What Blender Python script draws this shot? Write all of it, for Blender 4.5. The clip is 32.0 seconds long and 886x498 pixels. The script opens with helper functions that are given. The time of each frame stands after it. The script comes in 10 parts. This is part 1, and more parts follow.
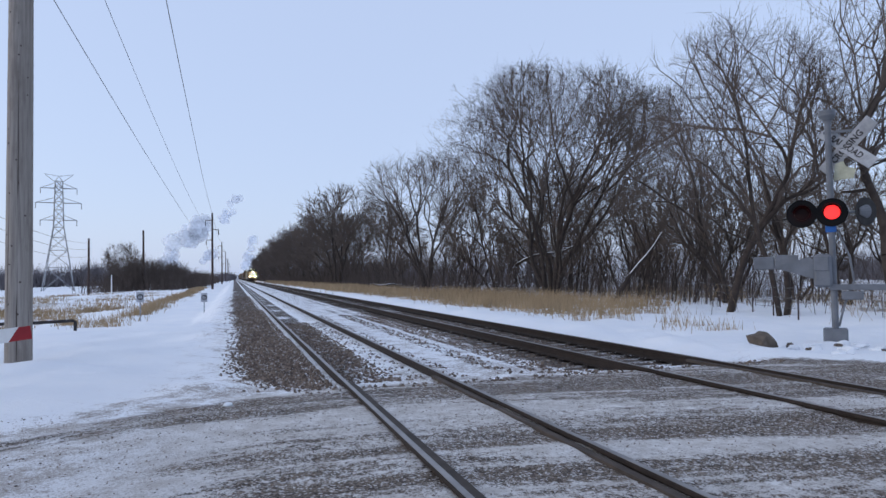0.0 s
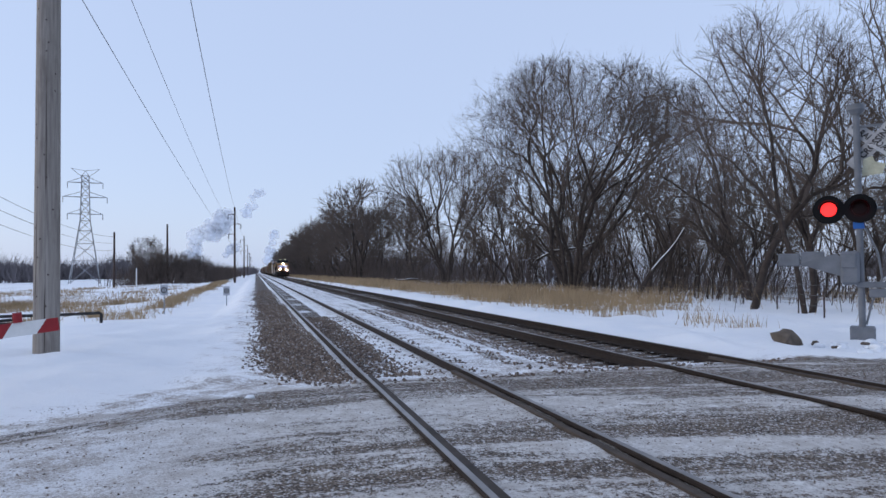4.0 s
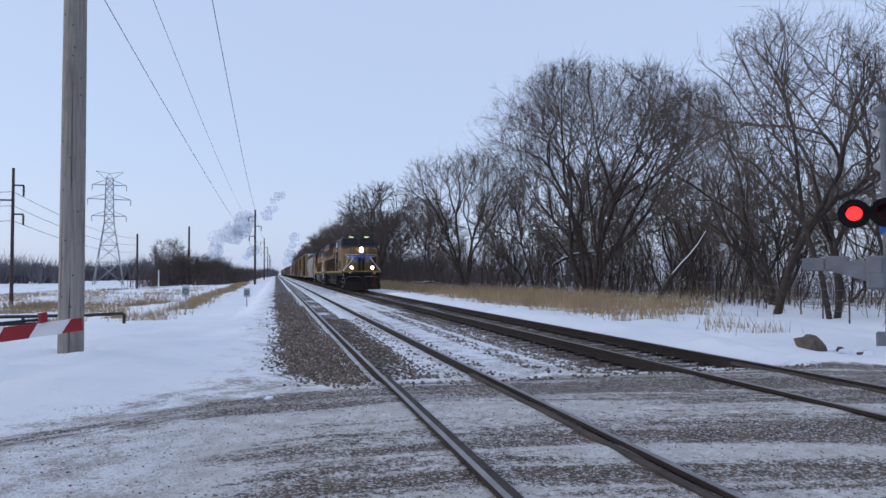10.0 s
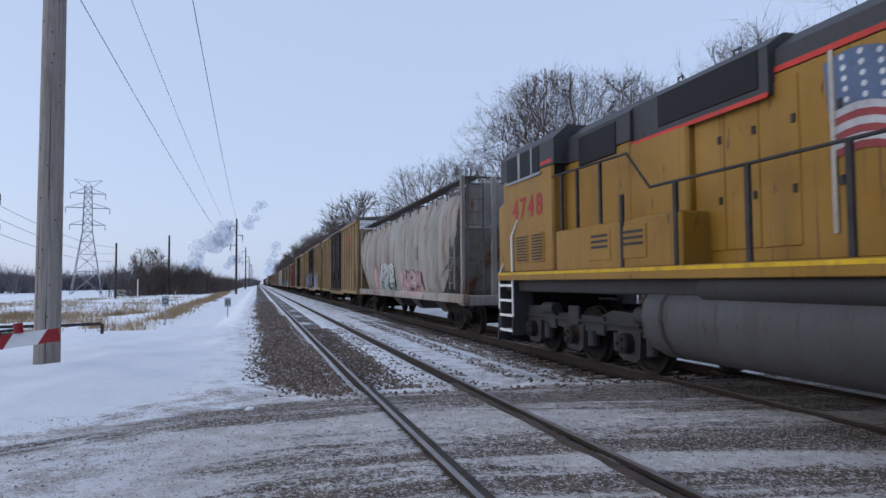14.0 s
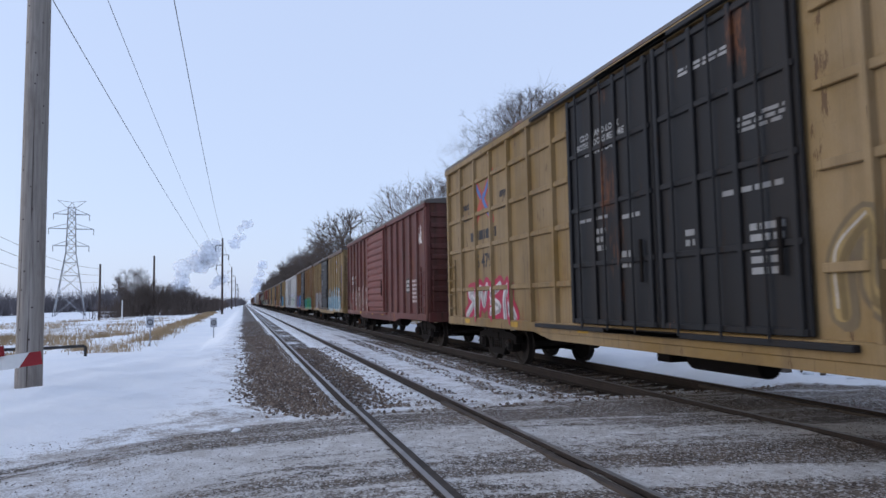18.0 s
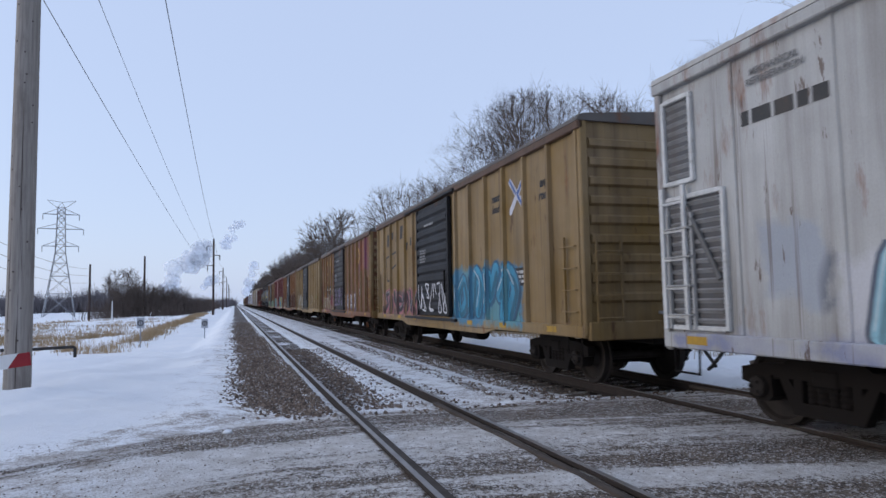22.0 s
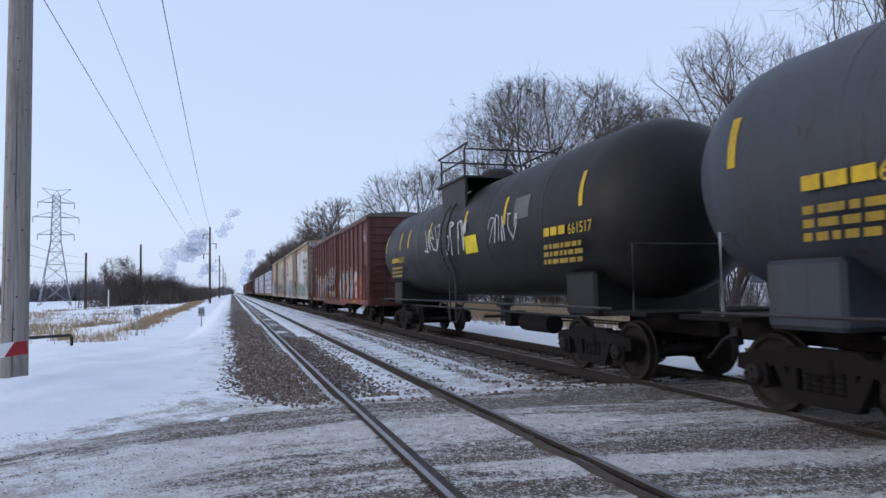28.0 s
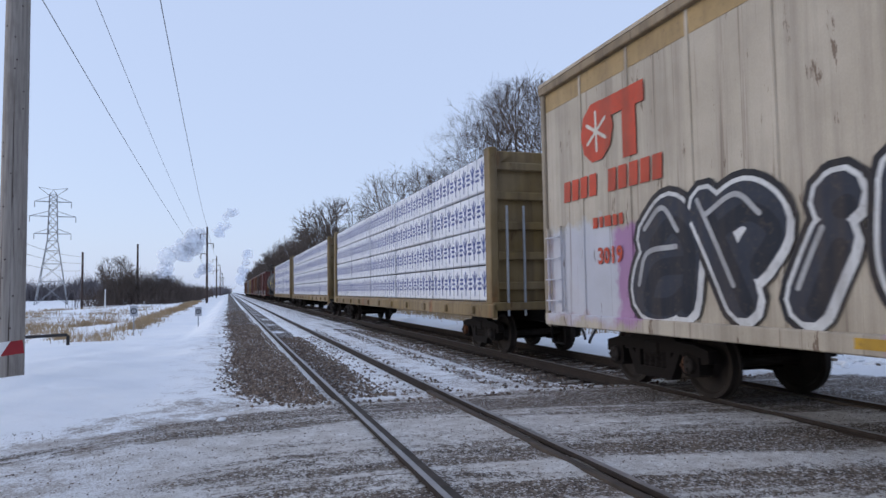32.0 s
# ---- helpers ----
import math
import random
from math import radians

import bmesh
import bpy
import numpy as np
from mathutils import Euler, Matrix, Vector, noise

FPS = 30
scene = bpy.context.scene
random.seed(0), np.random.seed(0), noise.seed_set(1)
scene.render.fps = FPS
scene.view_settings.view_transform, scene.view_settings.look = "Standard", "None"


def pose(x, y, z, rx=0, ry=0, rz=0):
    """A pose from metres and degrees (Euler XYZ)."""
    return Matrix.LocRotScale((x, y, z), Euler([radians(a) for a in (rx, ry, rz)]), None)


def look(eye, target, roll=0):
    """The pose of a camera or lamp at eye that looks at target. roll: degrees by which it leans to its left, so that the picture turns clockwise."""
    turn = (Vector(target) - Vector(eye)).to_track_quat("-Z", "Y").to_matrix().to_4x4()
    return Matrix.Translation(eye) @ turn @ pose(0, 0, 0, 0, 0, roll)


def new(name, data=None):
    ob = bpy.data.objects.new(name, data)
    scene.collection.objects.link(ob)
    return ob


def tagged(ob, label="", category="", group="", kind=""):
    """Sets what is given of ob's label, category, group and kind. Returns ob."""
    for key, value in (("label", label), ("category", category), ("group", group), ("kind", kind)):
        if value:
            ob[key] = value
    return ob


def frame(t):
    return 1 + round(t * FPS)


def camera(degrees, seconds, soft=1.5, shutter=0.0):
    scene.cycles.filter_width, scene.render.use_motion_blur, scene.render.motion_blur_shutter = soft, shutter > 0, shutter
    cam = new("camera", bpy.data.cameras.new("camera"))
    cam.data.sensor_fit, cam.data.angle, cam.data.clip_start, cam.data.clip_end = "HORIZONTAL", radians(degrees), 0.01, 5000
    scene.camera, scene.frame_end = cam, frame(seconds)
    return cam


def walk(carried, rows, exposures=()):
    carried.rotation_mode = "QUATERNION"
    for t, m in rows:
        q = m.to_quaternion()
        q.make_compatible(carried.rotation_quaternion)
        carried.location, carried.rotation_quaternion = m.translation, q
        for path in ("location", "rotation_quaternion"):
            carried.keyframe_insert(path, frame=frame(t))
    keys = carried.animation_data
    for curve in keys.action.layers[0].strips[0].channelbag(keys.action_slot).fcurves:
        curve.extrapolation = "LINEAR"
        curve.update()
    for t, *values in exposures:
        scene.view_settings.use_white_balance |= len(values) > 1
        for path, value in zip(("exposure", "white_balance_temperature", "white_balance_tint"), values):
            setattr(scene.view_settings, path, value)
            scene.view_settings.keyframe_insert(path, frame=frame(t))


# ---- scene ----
EYE = (0.0, 0.0, 1.52)          # metres above the rail heads


def aim(right, up, lean):
    """Pose of the eye, turned right of the track's line and up, in degrees."""
    a, b = radians(right), radians(up)
    way = Vector((math.sin(a) * math.cos(b), math.cos(a) * math.cos(b), math.sin(b)))
    return look(EYE, Vector(EYE) + way, lean)


cam = camera(67.88, 32.0, soft=1.5, shutter=0.06)
walk(cam, [
    (0.0, aim(17.65, 2.20, -0.96)),
    (0.5, aim(17.35, 2.16, -0.90)),
    (1.0, aim(17.26, 2.14, -0.93)),
    (1.5, aim(17.30, 2.09, -1.07)),
    (2.0, aim(17.40, 1.99, -1.23)),
    (2.5, aim(17.41, 1.90, -1.32)),
    (3.0, aim(17.10, 1.85, -1.23)),
    (3.5, aim(16.58, 1.79, -0.88)),
    (5.5, aim(14.03, 1.97, -0.40)),
    (6.0, aim(13.85, 2.01, -0.27)),
    (6.5, aim(13.73, 2.01, -0.27)),
    (7.0, aim(13.71, 1.92, -0.35)),
    (7.5, aim(13.81, 1.90, -0.43)),
    (8.0, aim(13.93, 1.91, -0.55)),
    (8.5, aim(14.01, 1.91, -0.53)),
    (9.0, aim(14.08, 1.90, -0.44)),
    (9.5, aim(14.17, 1.97, -0.40)),
    (10.0, aim(14.27, 2.05, -0.36)),
    (10.5, aim(14.31, 2.12, -0.39)),
    (11.0, aim(14.39, 2.20, -0.45)),
    (11.5, aim(14.48, 2.33, -0.38)),
    (12.0, aim(14.59, 2.34, -0.37)),
    (12.5, aim(14.72, 2.39, -0.36)),
    (13.0, aim(14.91, 2.44, -0.27)),
    (13.5, aim(15.27, 2.52, -0.24)),
    (14.0, aim(15.77, 2.85, -0.40)),
    (14.5, aim(16.10, 3.26, -0.65)),
    (16.5, aim(16.71, 3.87, -0.35)),
    (17.0, aim(16.81, 3.89, -0.35)),
    (17.5, aim(16.89, 3.96, -0.79)),
    (18.0, aim(16.90, 4.35, -1.07)),
    (18.5, aim(16.91, 4.57, -1.37)),
    (19.0, aim(16.86, 4.69, -1.38)),
    (19.5, aim(16.89, 4.67, -1.41)),
    (20.0, aim(16.97, 4.66, -1.30)),
    (20.5, aim(17.08, 4.64, -1.22)),
    (21.0, aim(17.17, 4.57, -1.16)),
    (21.5, aim(17.42, 4.46, -1.11)),
    (22.0, aim(17.59, 4.41, -1.04)),
    (22.5, aim(17.66, 4.36, -1.08)),
    (23.0, aim(17.74, 4.27, -1.09)),
    (23.5, aim(17.90, 4.28, -0.92)),
    (24.0, aim(18.01, 4.26, -0.93)),
    (24.5, aim(18.04, 4.19, -0.85)),
    (25.0, aim(18.04, 4.06, -0.92)),
    (25.5, aim(18.04, 3.93, -0.95)),
    (27.5, aim(17.83, 3.35, -1.05)),
    (28.0, aim(17.86, 3.37, -1.10)),
    (28.5, aim(17.90, 3.37, -1.04)),
    (29.0, aim(17.92, 3.36, -0.95)),
    (29.5, aim(18.01, 3.36, -0.97)),
    (30.0, aim(18.01, 3.34, -0.84)),
    (30.5, aim(18.04, 3.36, -0.87)),
    (31.0, aim(18.02, 3.40, -0.84)),
    (31.5, aim(18.02, 3.42, -0.85)),
    (32.0, aim(18.08, 3.42, -0.91)),
], exposures=[(0.0, 0.01, 6500, 10), (9.5, 0.0, 6500, 10), (11.2, -0.08, 6500, 10), (13.2, -0.08, 6500, 10), (16.5, 0.13, 6550, 10), (20.8, 0.14, 6550, 10), (22.0, 0.03, 6550, 10), (23.2, 0.14, 6550, 10), (30.8, 0.16, 6560, 10), (32.0, 0.05, 6560, 10)])

# ---- sky and sun: a cold winter day under a thin even veil of cloud, the low sun off to the left behind haze ----
SUN_UP, SUN_TURN = radians(18), radians(-80)
world = bpy.data.worlds.new("winter_sky")
scene.world = world
world.use_nodes = True
wn = world.node_tree
sky = wn.nodes.new("ShaderNodeTexSky")
sky.sky_type = "NISHITA"
sky.sun_disc = False
sky.sun_elevation, sky.sun_rotation = SUN_UP, SUN_TURN
sky.air_density, sky.dust_density, sky.ozone_density = 1.0, 1.5, 1.5
veil = wn.nodes.new("ShaderNodeMix")
veil.data_type = "RGBA"
veil.inputs["Factor"].default_value = 0.74
veil.inputs[7].default_value = (4.10, 4.95, 6.95, 1)
wn.nodes["Background"].inputs[1].default_value = 0.15
wn.links.new(sky.outputs[0], veil.inputs[6])
wn.links.new(veil.outputs[2], wn.nodes["Background"].inputs[0])
sun = new("sun", bpy.data.lights.new("sun", "SUN"))
sun.data.energy, sun.data.angle, sun.data.color = 0.50, radians(30), (1.0, 0.95, 0.88)
sun.matrix_world = look((0, 0, 0), (-math.sin(SUN_TURN), -math.cos(SUN_TURN), -math.tan(SUN_UP)))

# ---- materials ----
class Mat:
    """A node material with short ways to noise, ramps and mixes."""

    def __init__(self, name, rough=0.7, metal=0.0):
        self.m = bpy.data.materials.new(name)
        self.m.use_nodes = True
        self.t = self.m.node_tree
        self.b = self.t.nodes["Principled BSDF"]
        self.b.inputs["Roughness"].default_value = rough
        self.b.inputs["Metallic"].default_value = metal
        self.b.inputs["Specular IOR Level"].default_value = 0.22
        self.co = None

    def n(self, kind, **kw):
        node = self.t.nodes.new("ShaderNode" + kind)
        for k, v in kw.items():
            node.inputs[k.replace("_", " ")].default_value = v
        return node

    def link(self, a, b):
        self.t.links.new(a, b)

    def at(self, scale=(1, 1, 1), space="Object"):
        co = self.n("TexCoord")
        mp = self.n("Mapping")
        mp.inputs["Scale"].default_value = scale
        self.link(co.outputs[space], mp.inputs["Vector"])
        return mp.outputs[0]

    def noise(self, size=1.0, detail=4, rough=0.55, stretch=(1, 1, 1), space="Object"):
        nd = self.n("TexNoise")
        nd.inputs["Scale"].default_value = size
        nd.inputs["Detail"].default_value = detail
        nd.inputs["Roughness"].default_value = rough
        self.link(self.at(stretch, space), nd.inputs["Vector"])
        return nd.outputs["Fac"]

    def ramp(self, fac, lo, hi, a=(0, 0, 0), b=(1, 1, 1)):
        r = self.n("ValToRGB")
        r.color_ramp.elements[0].position, r.color_ramp.elements[1].position = lo, hi
        r.color_ramp.elements[0].color, r.color_ramp.elements[1].color = (*a, 1), (*b, 1)
        self.link(fac, r.inputs[0])
        return r.outputs[0]

    def mix(self, fac, a, b, kind="MIX"):
        x = self.t.nodes.new("ShaderNodeMix")
        x.data_type, x.blend_type = "RGBA", kind
        for sock, v in ((x.inputs["Factor"], fac), (x.inputs[6], a), (x.inputs[7], b)):
            if isinstance(v, (int, float)):
                sock.default_value = v
            elif isinstance(v, tuple):
                sock.default_value = (*v, 1)
            else:
                self.link(v, sock)
        return x.outputs[2]

    def math(self, op, a, b=0.0):
        x = self.t.nodes.new("ShaderNodeMath")
        x.operation = op
        for i, v in enumerate((a, b)):
            if isinstance(v, (int, float)):
                x.inputs[i].default_value = v
            else:
                self.link(v, x.inputs[i])
        return x.outputs[0]

    def attr(self, name):
        a = self.n("Attribute")
        a.attribute_name = name
        return a.outputs["Fac"]

    def color(self, c):
        if isinstance(c, tuple):
            self.b.inputs["Base Color"].default_value = (*c, 1)
        else:
            self.link(c, self.b.inputs["Base Color"])
        return self

    def bump(self, fac, strength=0.3, dist=0.02):
        bp = self.n("Bump", Strength=strength, Distance=dist)
        self.link(fac, bp.inputs["Height"])
        self.link(bp.outputs[0], self.b.inputs["Normal"])
        return self

    def rough(self, fac, lo, hi):
        r = self.n("MapRange")
        r.inputs["To Min"].default_value, r.inputs["To Max"].default_value = lo, hi
        self.link(fac, r.inputs["Value"])
        self.link(r.outputs[0], self.b.inputs["Roughness"])
        return self


def paint(name, c, wear=0.3, dirt=(0.10, 0.075, 0.055), rough=0.5, rust=0.0, fade=0.25):
    """Weathered vehicle paint: faded in clouds, streaked down the sides, with grime and rust."""
    m = Mat(name, rough)
    cloud = m.noise(0.7, 5)
    pale = tuple(v + (0.75 * max(c) + 0.25 * min(1, 4 * max(c)) - v) * fade for v in c)
    dark = tuple(v * 0.72 for v in c)
    col = m.mix(m.ramp(cloud, 0.3, 0.72), dark, pale)
    streak = m.noise(1.0, 5, 0.6, (3.5, 3.5, 0.22))
    col = m.mix(m.math("MULTIPLY", m.ramp(streak, 0.48, 0.72), wear), col, dirt)
    if rust:
        spot = m.noise(1.6, 8, 0.68, (1.3, 1.3, 0.5))
        col = m.mix(m.math("MULTIPLY", m.ramp(spot, 0.60 - 0.2 * rust, 0.70 - 0.15 * rust), min(1.0, 0.55 + rust * 0.4)), col,
                    m.mix(m.noise(9, 4), (0.13, 0.035, 0.012), (0.30, 0.10, 0.03)))
    fine = m.noise(45, 3)
    col = m.mix(m.math("MULTIPLY", fine, 0.22), col, dirt)
    m.color(col)
    m.rough(cloud, rough - 0.12, rough + 0.2)
    m.bump(m.noise(6, 4), 0.12, 0.02)
    return m.m


def plain(name, c, rough=0.6, metal=0.0, vary=0.25, size=4.0, bump=0.15):
    m = Mat(name, rough, metal)
    nz = m.noise(size, 6, 0.6)
    col = m.mix(m.ramp(nz, 0.3, 0.7), tuple(v * (1 - vary) for v in c), tuple(min(1, v * (1 + vary)) for v in c))
    col = m.mix(m.math("MULTIPLY", m.noise(size * 12, 3), 0.25), col, tuple(v * 0.5 for v in c))
    m.color(col).rough(nz, max(0.05, rough - 0.12), min(1, rough + 0.12))
    if bump:
        m.bump(m.noise(size * 5, 4), bump, 0.01)
    return m.m


def glow(name, c, power):
    m = Mat(name, 0.3)
    m.color(c)
    m.b.inputs["Emission Color"].default_value = (*c, 1)
    m.b.inputs["Emission Strength"].default_value = power
    return m.m


def ground_material():
    """Snow, tyre-worn slush and dirt on the road, brown ballast: by the masks that the sheet carries."""
    m = Mat("snowy_ground", 0.75)
    road, stone, grass = m.attr("road"), m.attr("stone"), m.attr("grass")
    big, mid, fine, tiny = m.noise(0.35, 5), m.noise(2.2, 6, 0.62), m.noise(14, 6, 0.68), m.noise(48, 5, 0.75)
    # wind-packed snow with specks of grit and blown dirt
    snow = m.mix(m.ramp(big, 0.3, 0.7), (0.82, 0.845, 0.885), (0.92, 0.925, 0.935))
    snow = m.mix(m.math("MULTIPLY", m.ramp(fine, 0.60, 0.72), 0.14), snow, (0.55, 0.53, 0.51))
    specks = m.math("ADD", m.math("MULTIPLY", m.attr("grit"), 0.155), m.math("ADD", m.math("MULTIPLY", tiny, 0.40), m.math("ADD", m.math("MULTIPLY", fine, 0.25), m.math("MULTIPLY", mid, 0.30))))
    snow = m.mix(m.math("MULTIPLY", m.ramp(specks, 0.60, 0.68), 0.85), snow, (0.22, 0.165, 0.125))
    # the road's lanes: a coordinate along the wheel tracks, which bend at the crossing
    sep = m.n("SeparateXYZ")
    m.link(m.at(), sep.inputs[0])
    way = m.n("CombineXYZ")
    m.link(sep.outputs[0], way.inputs[0])
    m.link(m.attr("lane"), way.inputs[1])

    def along(size, detail, rough, stretch):
        mp = m.n("Mapping")
        mp.inputs["Scale"].default_value = stretch
        m.link(way.outputs[0], mp.inputs["Vector"])
        nd = m.n("TexNoise", Scale=size, Detail=detail, Roughness=rough)
        m.link(mp.outputs[0], nd.inputs["Vector"])
        return nd.outputs["Fac"]

    lanes = along(1.0, 5, 0.58, (0.16, 1.0, 1))
    ruts = along(1.0, 4, 0.6, (0.10, 4.5, 1))
    clods = along(5, 6, 0.7, (0.5, 1.3, 1))
    crumbs = m.math("ADD", m.math("ADD", m.math("MULTIPLY", lanes, 0.46), m.math("MULTIPLY", ruts, 0.20)), m.math("ADD", m.math("MULTIPLY", clods, 0.16), m.math("ADD", m.math("MULTIPLY", fine, 0.20), m.math("MULTIPLY", tiny, 0.30))))
    crumbs = m.math("SUBTRACT", crumbs, m.math("MULTIPLY", m.attr("worn"), 0.034))
    crumbs = m.math("SUBTRACT", crumbs, m.math("MULTIPLY", m.attr("rut"), 0.085))
    dirt = m.mix(m.ramp(mid, 0.35, 0.66), (0.050, 0.037, 0.029), (0.165, 0.128, 0.10))
    chip = m.n("TexVoronoi", Scale=58.0)
    m.link(m.at(), chip.inputs["Vector"])
    hue = m.n("SeparateXYZ")
    m.link(chip.outputs["Color"], hue.inputs[0])
    dirt = m.mix(m.ramp(hue.outputs[0], 0.55, 0.75), dirt, (0.24, 0.195, 0.16))
    dirt = m.mix(m.ramp(hue.outputs[1], 0.84, 0.88), dirt, (0.58, 0.56, 0.55))
    dirt = m.mix(m.ramp(hue.outputs[2], 0.86, 0.90), dirt, (0.028, 0.021, 0.017))
    dirt = m.mix(m.math("MULTIPLY", m.ramp(fine, 0.58, 0.64), 0.7), dirt, (0.62, 0.60, 0.59))
    slush = m.mix(m.ramp(fine, 0.35, 0.68), (0.50, 0.465, 0.435), (0.84, 0.83, 0.82))
    slush = m.mix(m.math("MULTIPLY", m.ramp(m.noise(3.5, 6, 0.7), 0.42, 0.62), 0.45), slush, (0.34, 0.295, 0.255))
    clean = m.math("MULTIPLY", m.math("MINIMUM", m.math("MAXIMUM", m.math("MULTIPLY", m.attr("worn"), -0.4), 0.0), 1.0), 0.8)
    slush = m.mix(clean, slush, snow)
    slush = m.mix(m.math("MULTIPLY", m.ramp(hue.outputs[1], 0.0, 0.16, (1, 1, 1), (0, 0, 0)), 0.55), slush, (0.20, 0.16, 0.13))
    street = m.mix(m.ramp(crumbs, 0.632, 0.675), dirt, slush)
    # ballast: single stones of many browns, gap shade painted dark between, snow in patches
    cell = m.n("TexVoronoi", Scale=21.0)
    m.link(m.at(), cell.inputs["Vector"])
    tone = m.n("SeparateXYZ")
    m.link(cell.outputs["Color"], tone.inputs[0])
    gravel = m.mix(m.ramp(tone.outputs[0], 0.0, 1.0), (0.075, 0.055, 0.044), (0.27, 0.205, 0.16))
    gravel = m.mix(m.ramp(tone.outputs[1], 0.86, 0.90), gravel, (0.36, 0.32, 0.29))
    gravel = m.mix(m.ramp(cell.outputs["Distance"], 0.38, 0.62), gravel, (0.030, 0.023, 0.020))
    gravel = m.mix(m.ramp(m.math("ADD", m.math("MULTIPLY", mid, 0.6), m.math("MULTIPLY", fine, 0.45)), 0.575, 0.635), gravel, (0.66, 0.67, 0.70))
    edge = m.math("ADD", m.math("MULTIPLY", mid, 0.55), m.math("MULTIPLY", fine, 0.45))
    f_road = m.ramp(m.math("ADD", road, m.math("MULTIPLY", m.math("SUBTRACT", edge, 0.5), 1.9)), 0.40, 0.62)
    f_stone = m.ramp(m.math("ADD", stone, m.math("MULTIPLY", m.math("SUBTRACT", edge, 0.5), 1.5)), 0.46, 0.60)
    f_grass = m.ramp(m.math("ADD", grass, m.math("MULTIPLY", m.math("SUBTRACT", edge, 0.5), 1.3)), 0.45, 0.62)
    straw = m.mix(m.ramp(fine, 0.35, 0.65), (0.13, 0.10, 0.07), (0.32, 0.26, 0.19))
    col = m.mix(f_grass, snow, straw)
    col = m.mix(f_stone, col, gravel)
    col = m.mix(f_road, col, street)
    m.color(col)
    high = m.math("ADD", m.math("MULTIPLY", mid, 0.5), m.math("ADD", m.math("MULTIPLY", fine, 0.45), m.math("MULTIPLY", tiny, 0.25)))
    high = m.math("SUBTRACT", high, m.math("MULTIPLY", m.math("MULTIPLY", cell.outputs["Distance"], stone), 0.5))
    high = m.math("ADD", high, m.math("MULTIPLY", m.math("MULTIPLY", ruts, road), 0.5))
    m.bump(high, 0.85, 0.07)
    m.rough(mid, 0.55, 0.9)
    return m.m


def ballast_material():
    """Broken stone, each its own brown or grey."""
    m = Mat("ballast_stone", 0.88)
    g = m.n("NewGeometry")
    col = m.mix(m.ramp(g.outputs["Random Per Island"], 0.0, 0.85), (0.075, 0.056, 0.046), (0.25, 0.19, 0.15))
    col = m.mix(m.ramp(g.outputs["Random Per Island"], 0.88, 0.90), col, (0.38, 0.35, 0.33))
    col = m.mix(m.math("MULTIPLY", m.ramp(m.noise(30, 4), 0.45, 0.7), 0.4), col, (0.05, 0.038, 0.032))
    m.color(col)
    return m.m


def pole_wood():
    """Old round pole: long grain, drying cracks, dark stains, paler worn patches."""
    m = Mat("weathered_pole_wood", 0.85)
    grain = m.noise(9, 6, 0.65, (3.0, 3.0, 0.12))
    crack = m.noise(5, 4, 0.6, (3.5, 3.5, 0.05))
    blot = m.noise(1.4, 5, 0.6, (2, 2, 0.7))
    col = m.mix(m.ramp(grain, 0.3, 0.7), (0.20, 0.175, 0.155), (0.35, 0.315, 0.285))
    col = m.mix(m.math("MULTIPLY", m.ramp(blot, 0.52, 0.68), 0.55), col, (0.14, 0.115, 0.10))
    col = m.mix(m.ramp(crack, 0.60, 0.66), col, (0.07, 0.057, 0.05))
    m.color(col)
    m.bump(m.math("ADD", grain, m.math("MULTIPLY", crack, -1.0)), 0.5, 0.02)
    return m.m


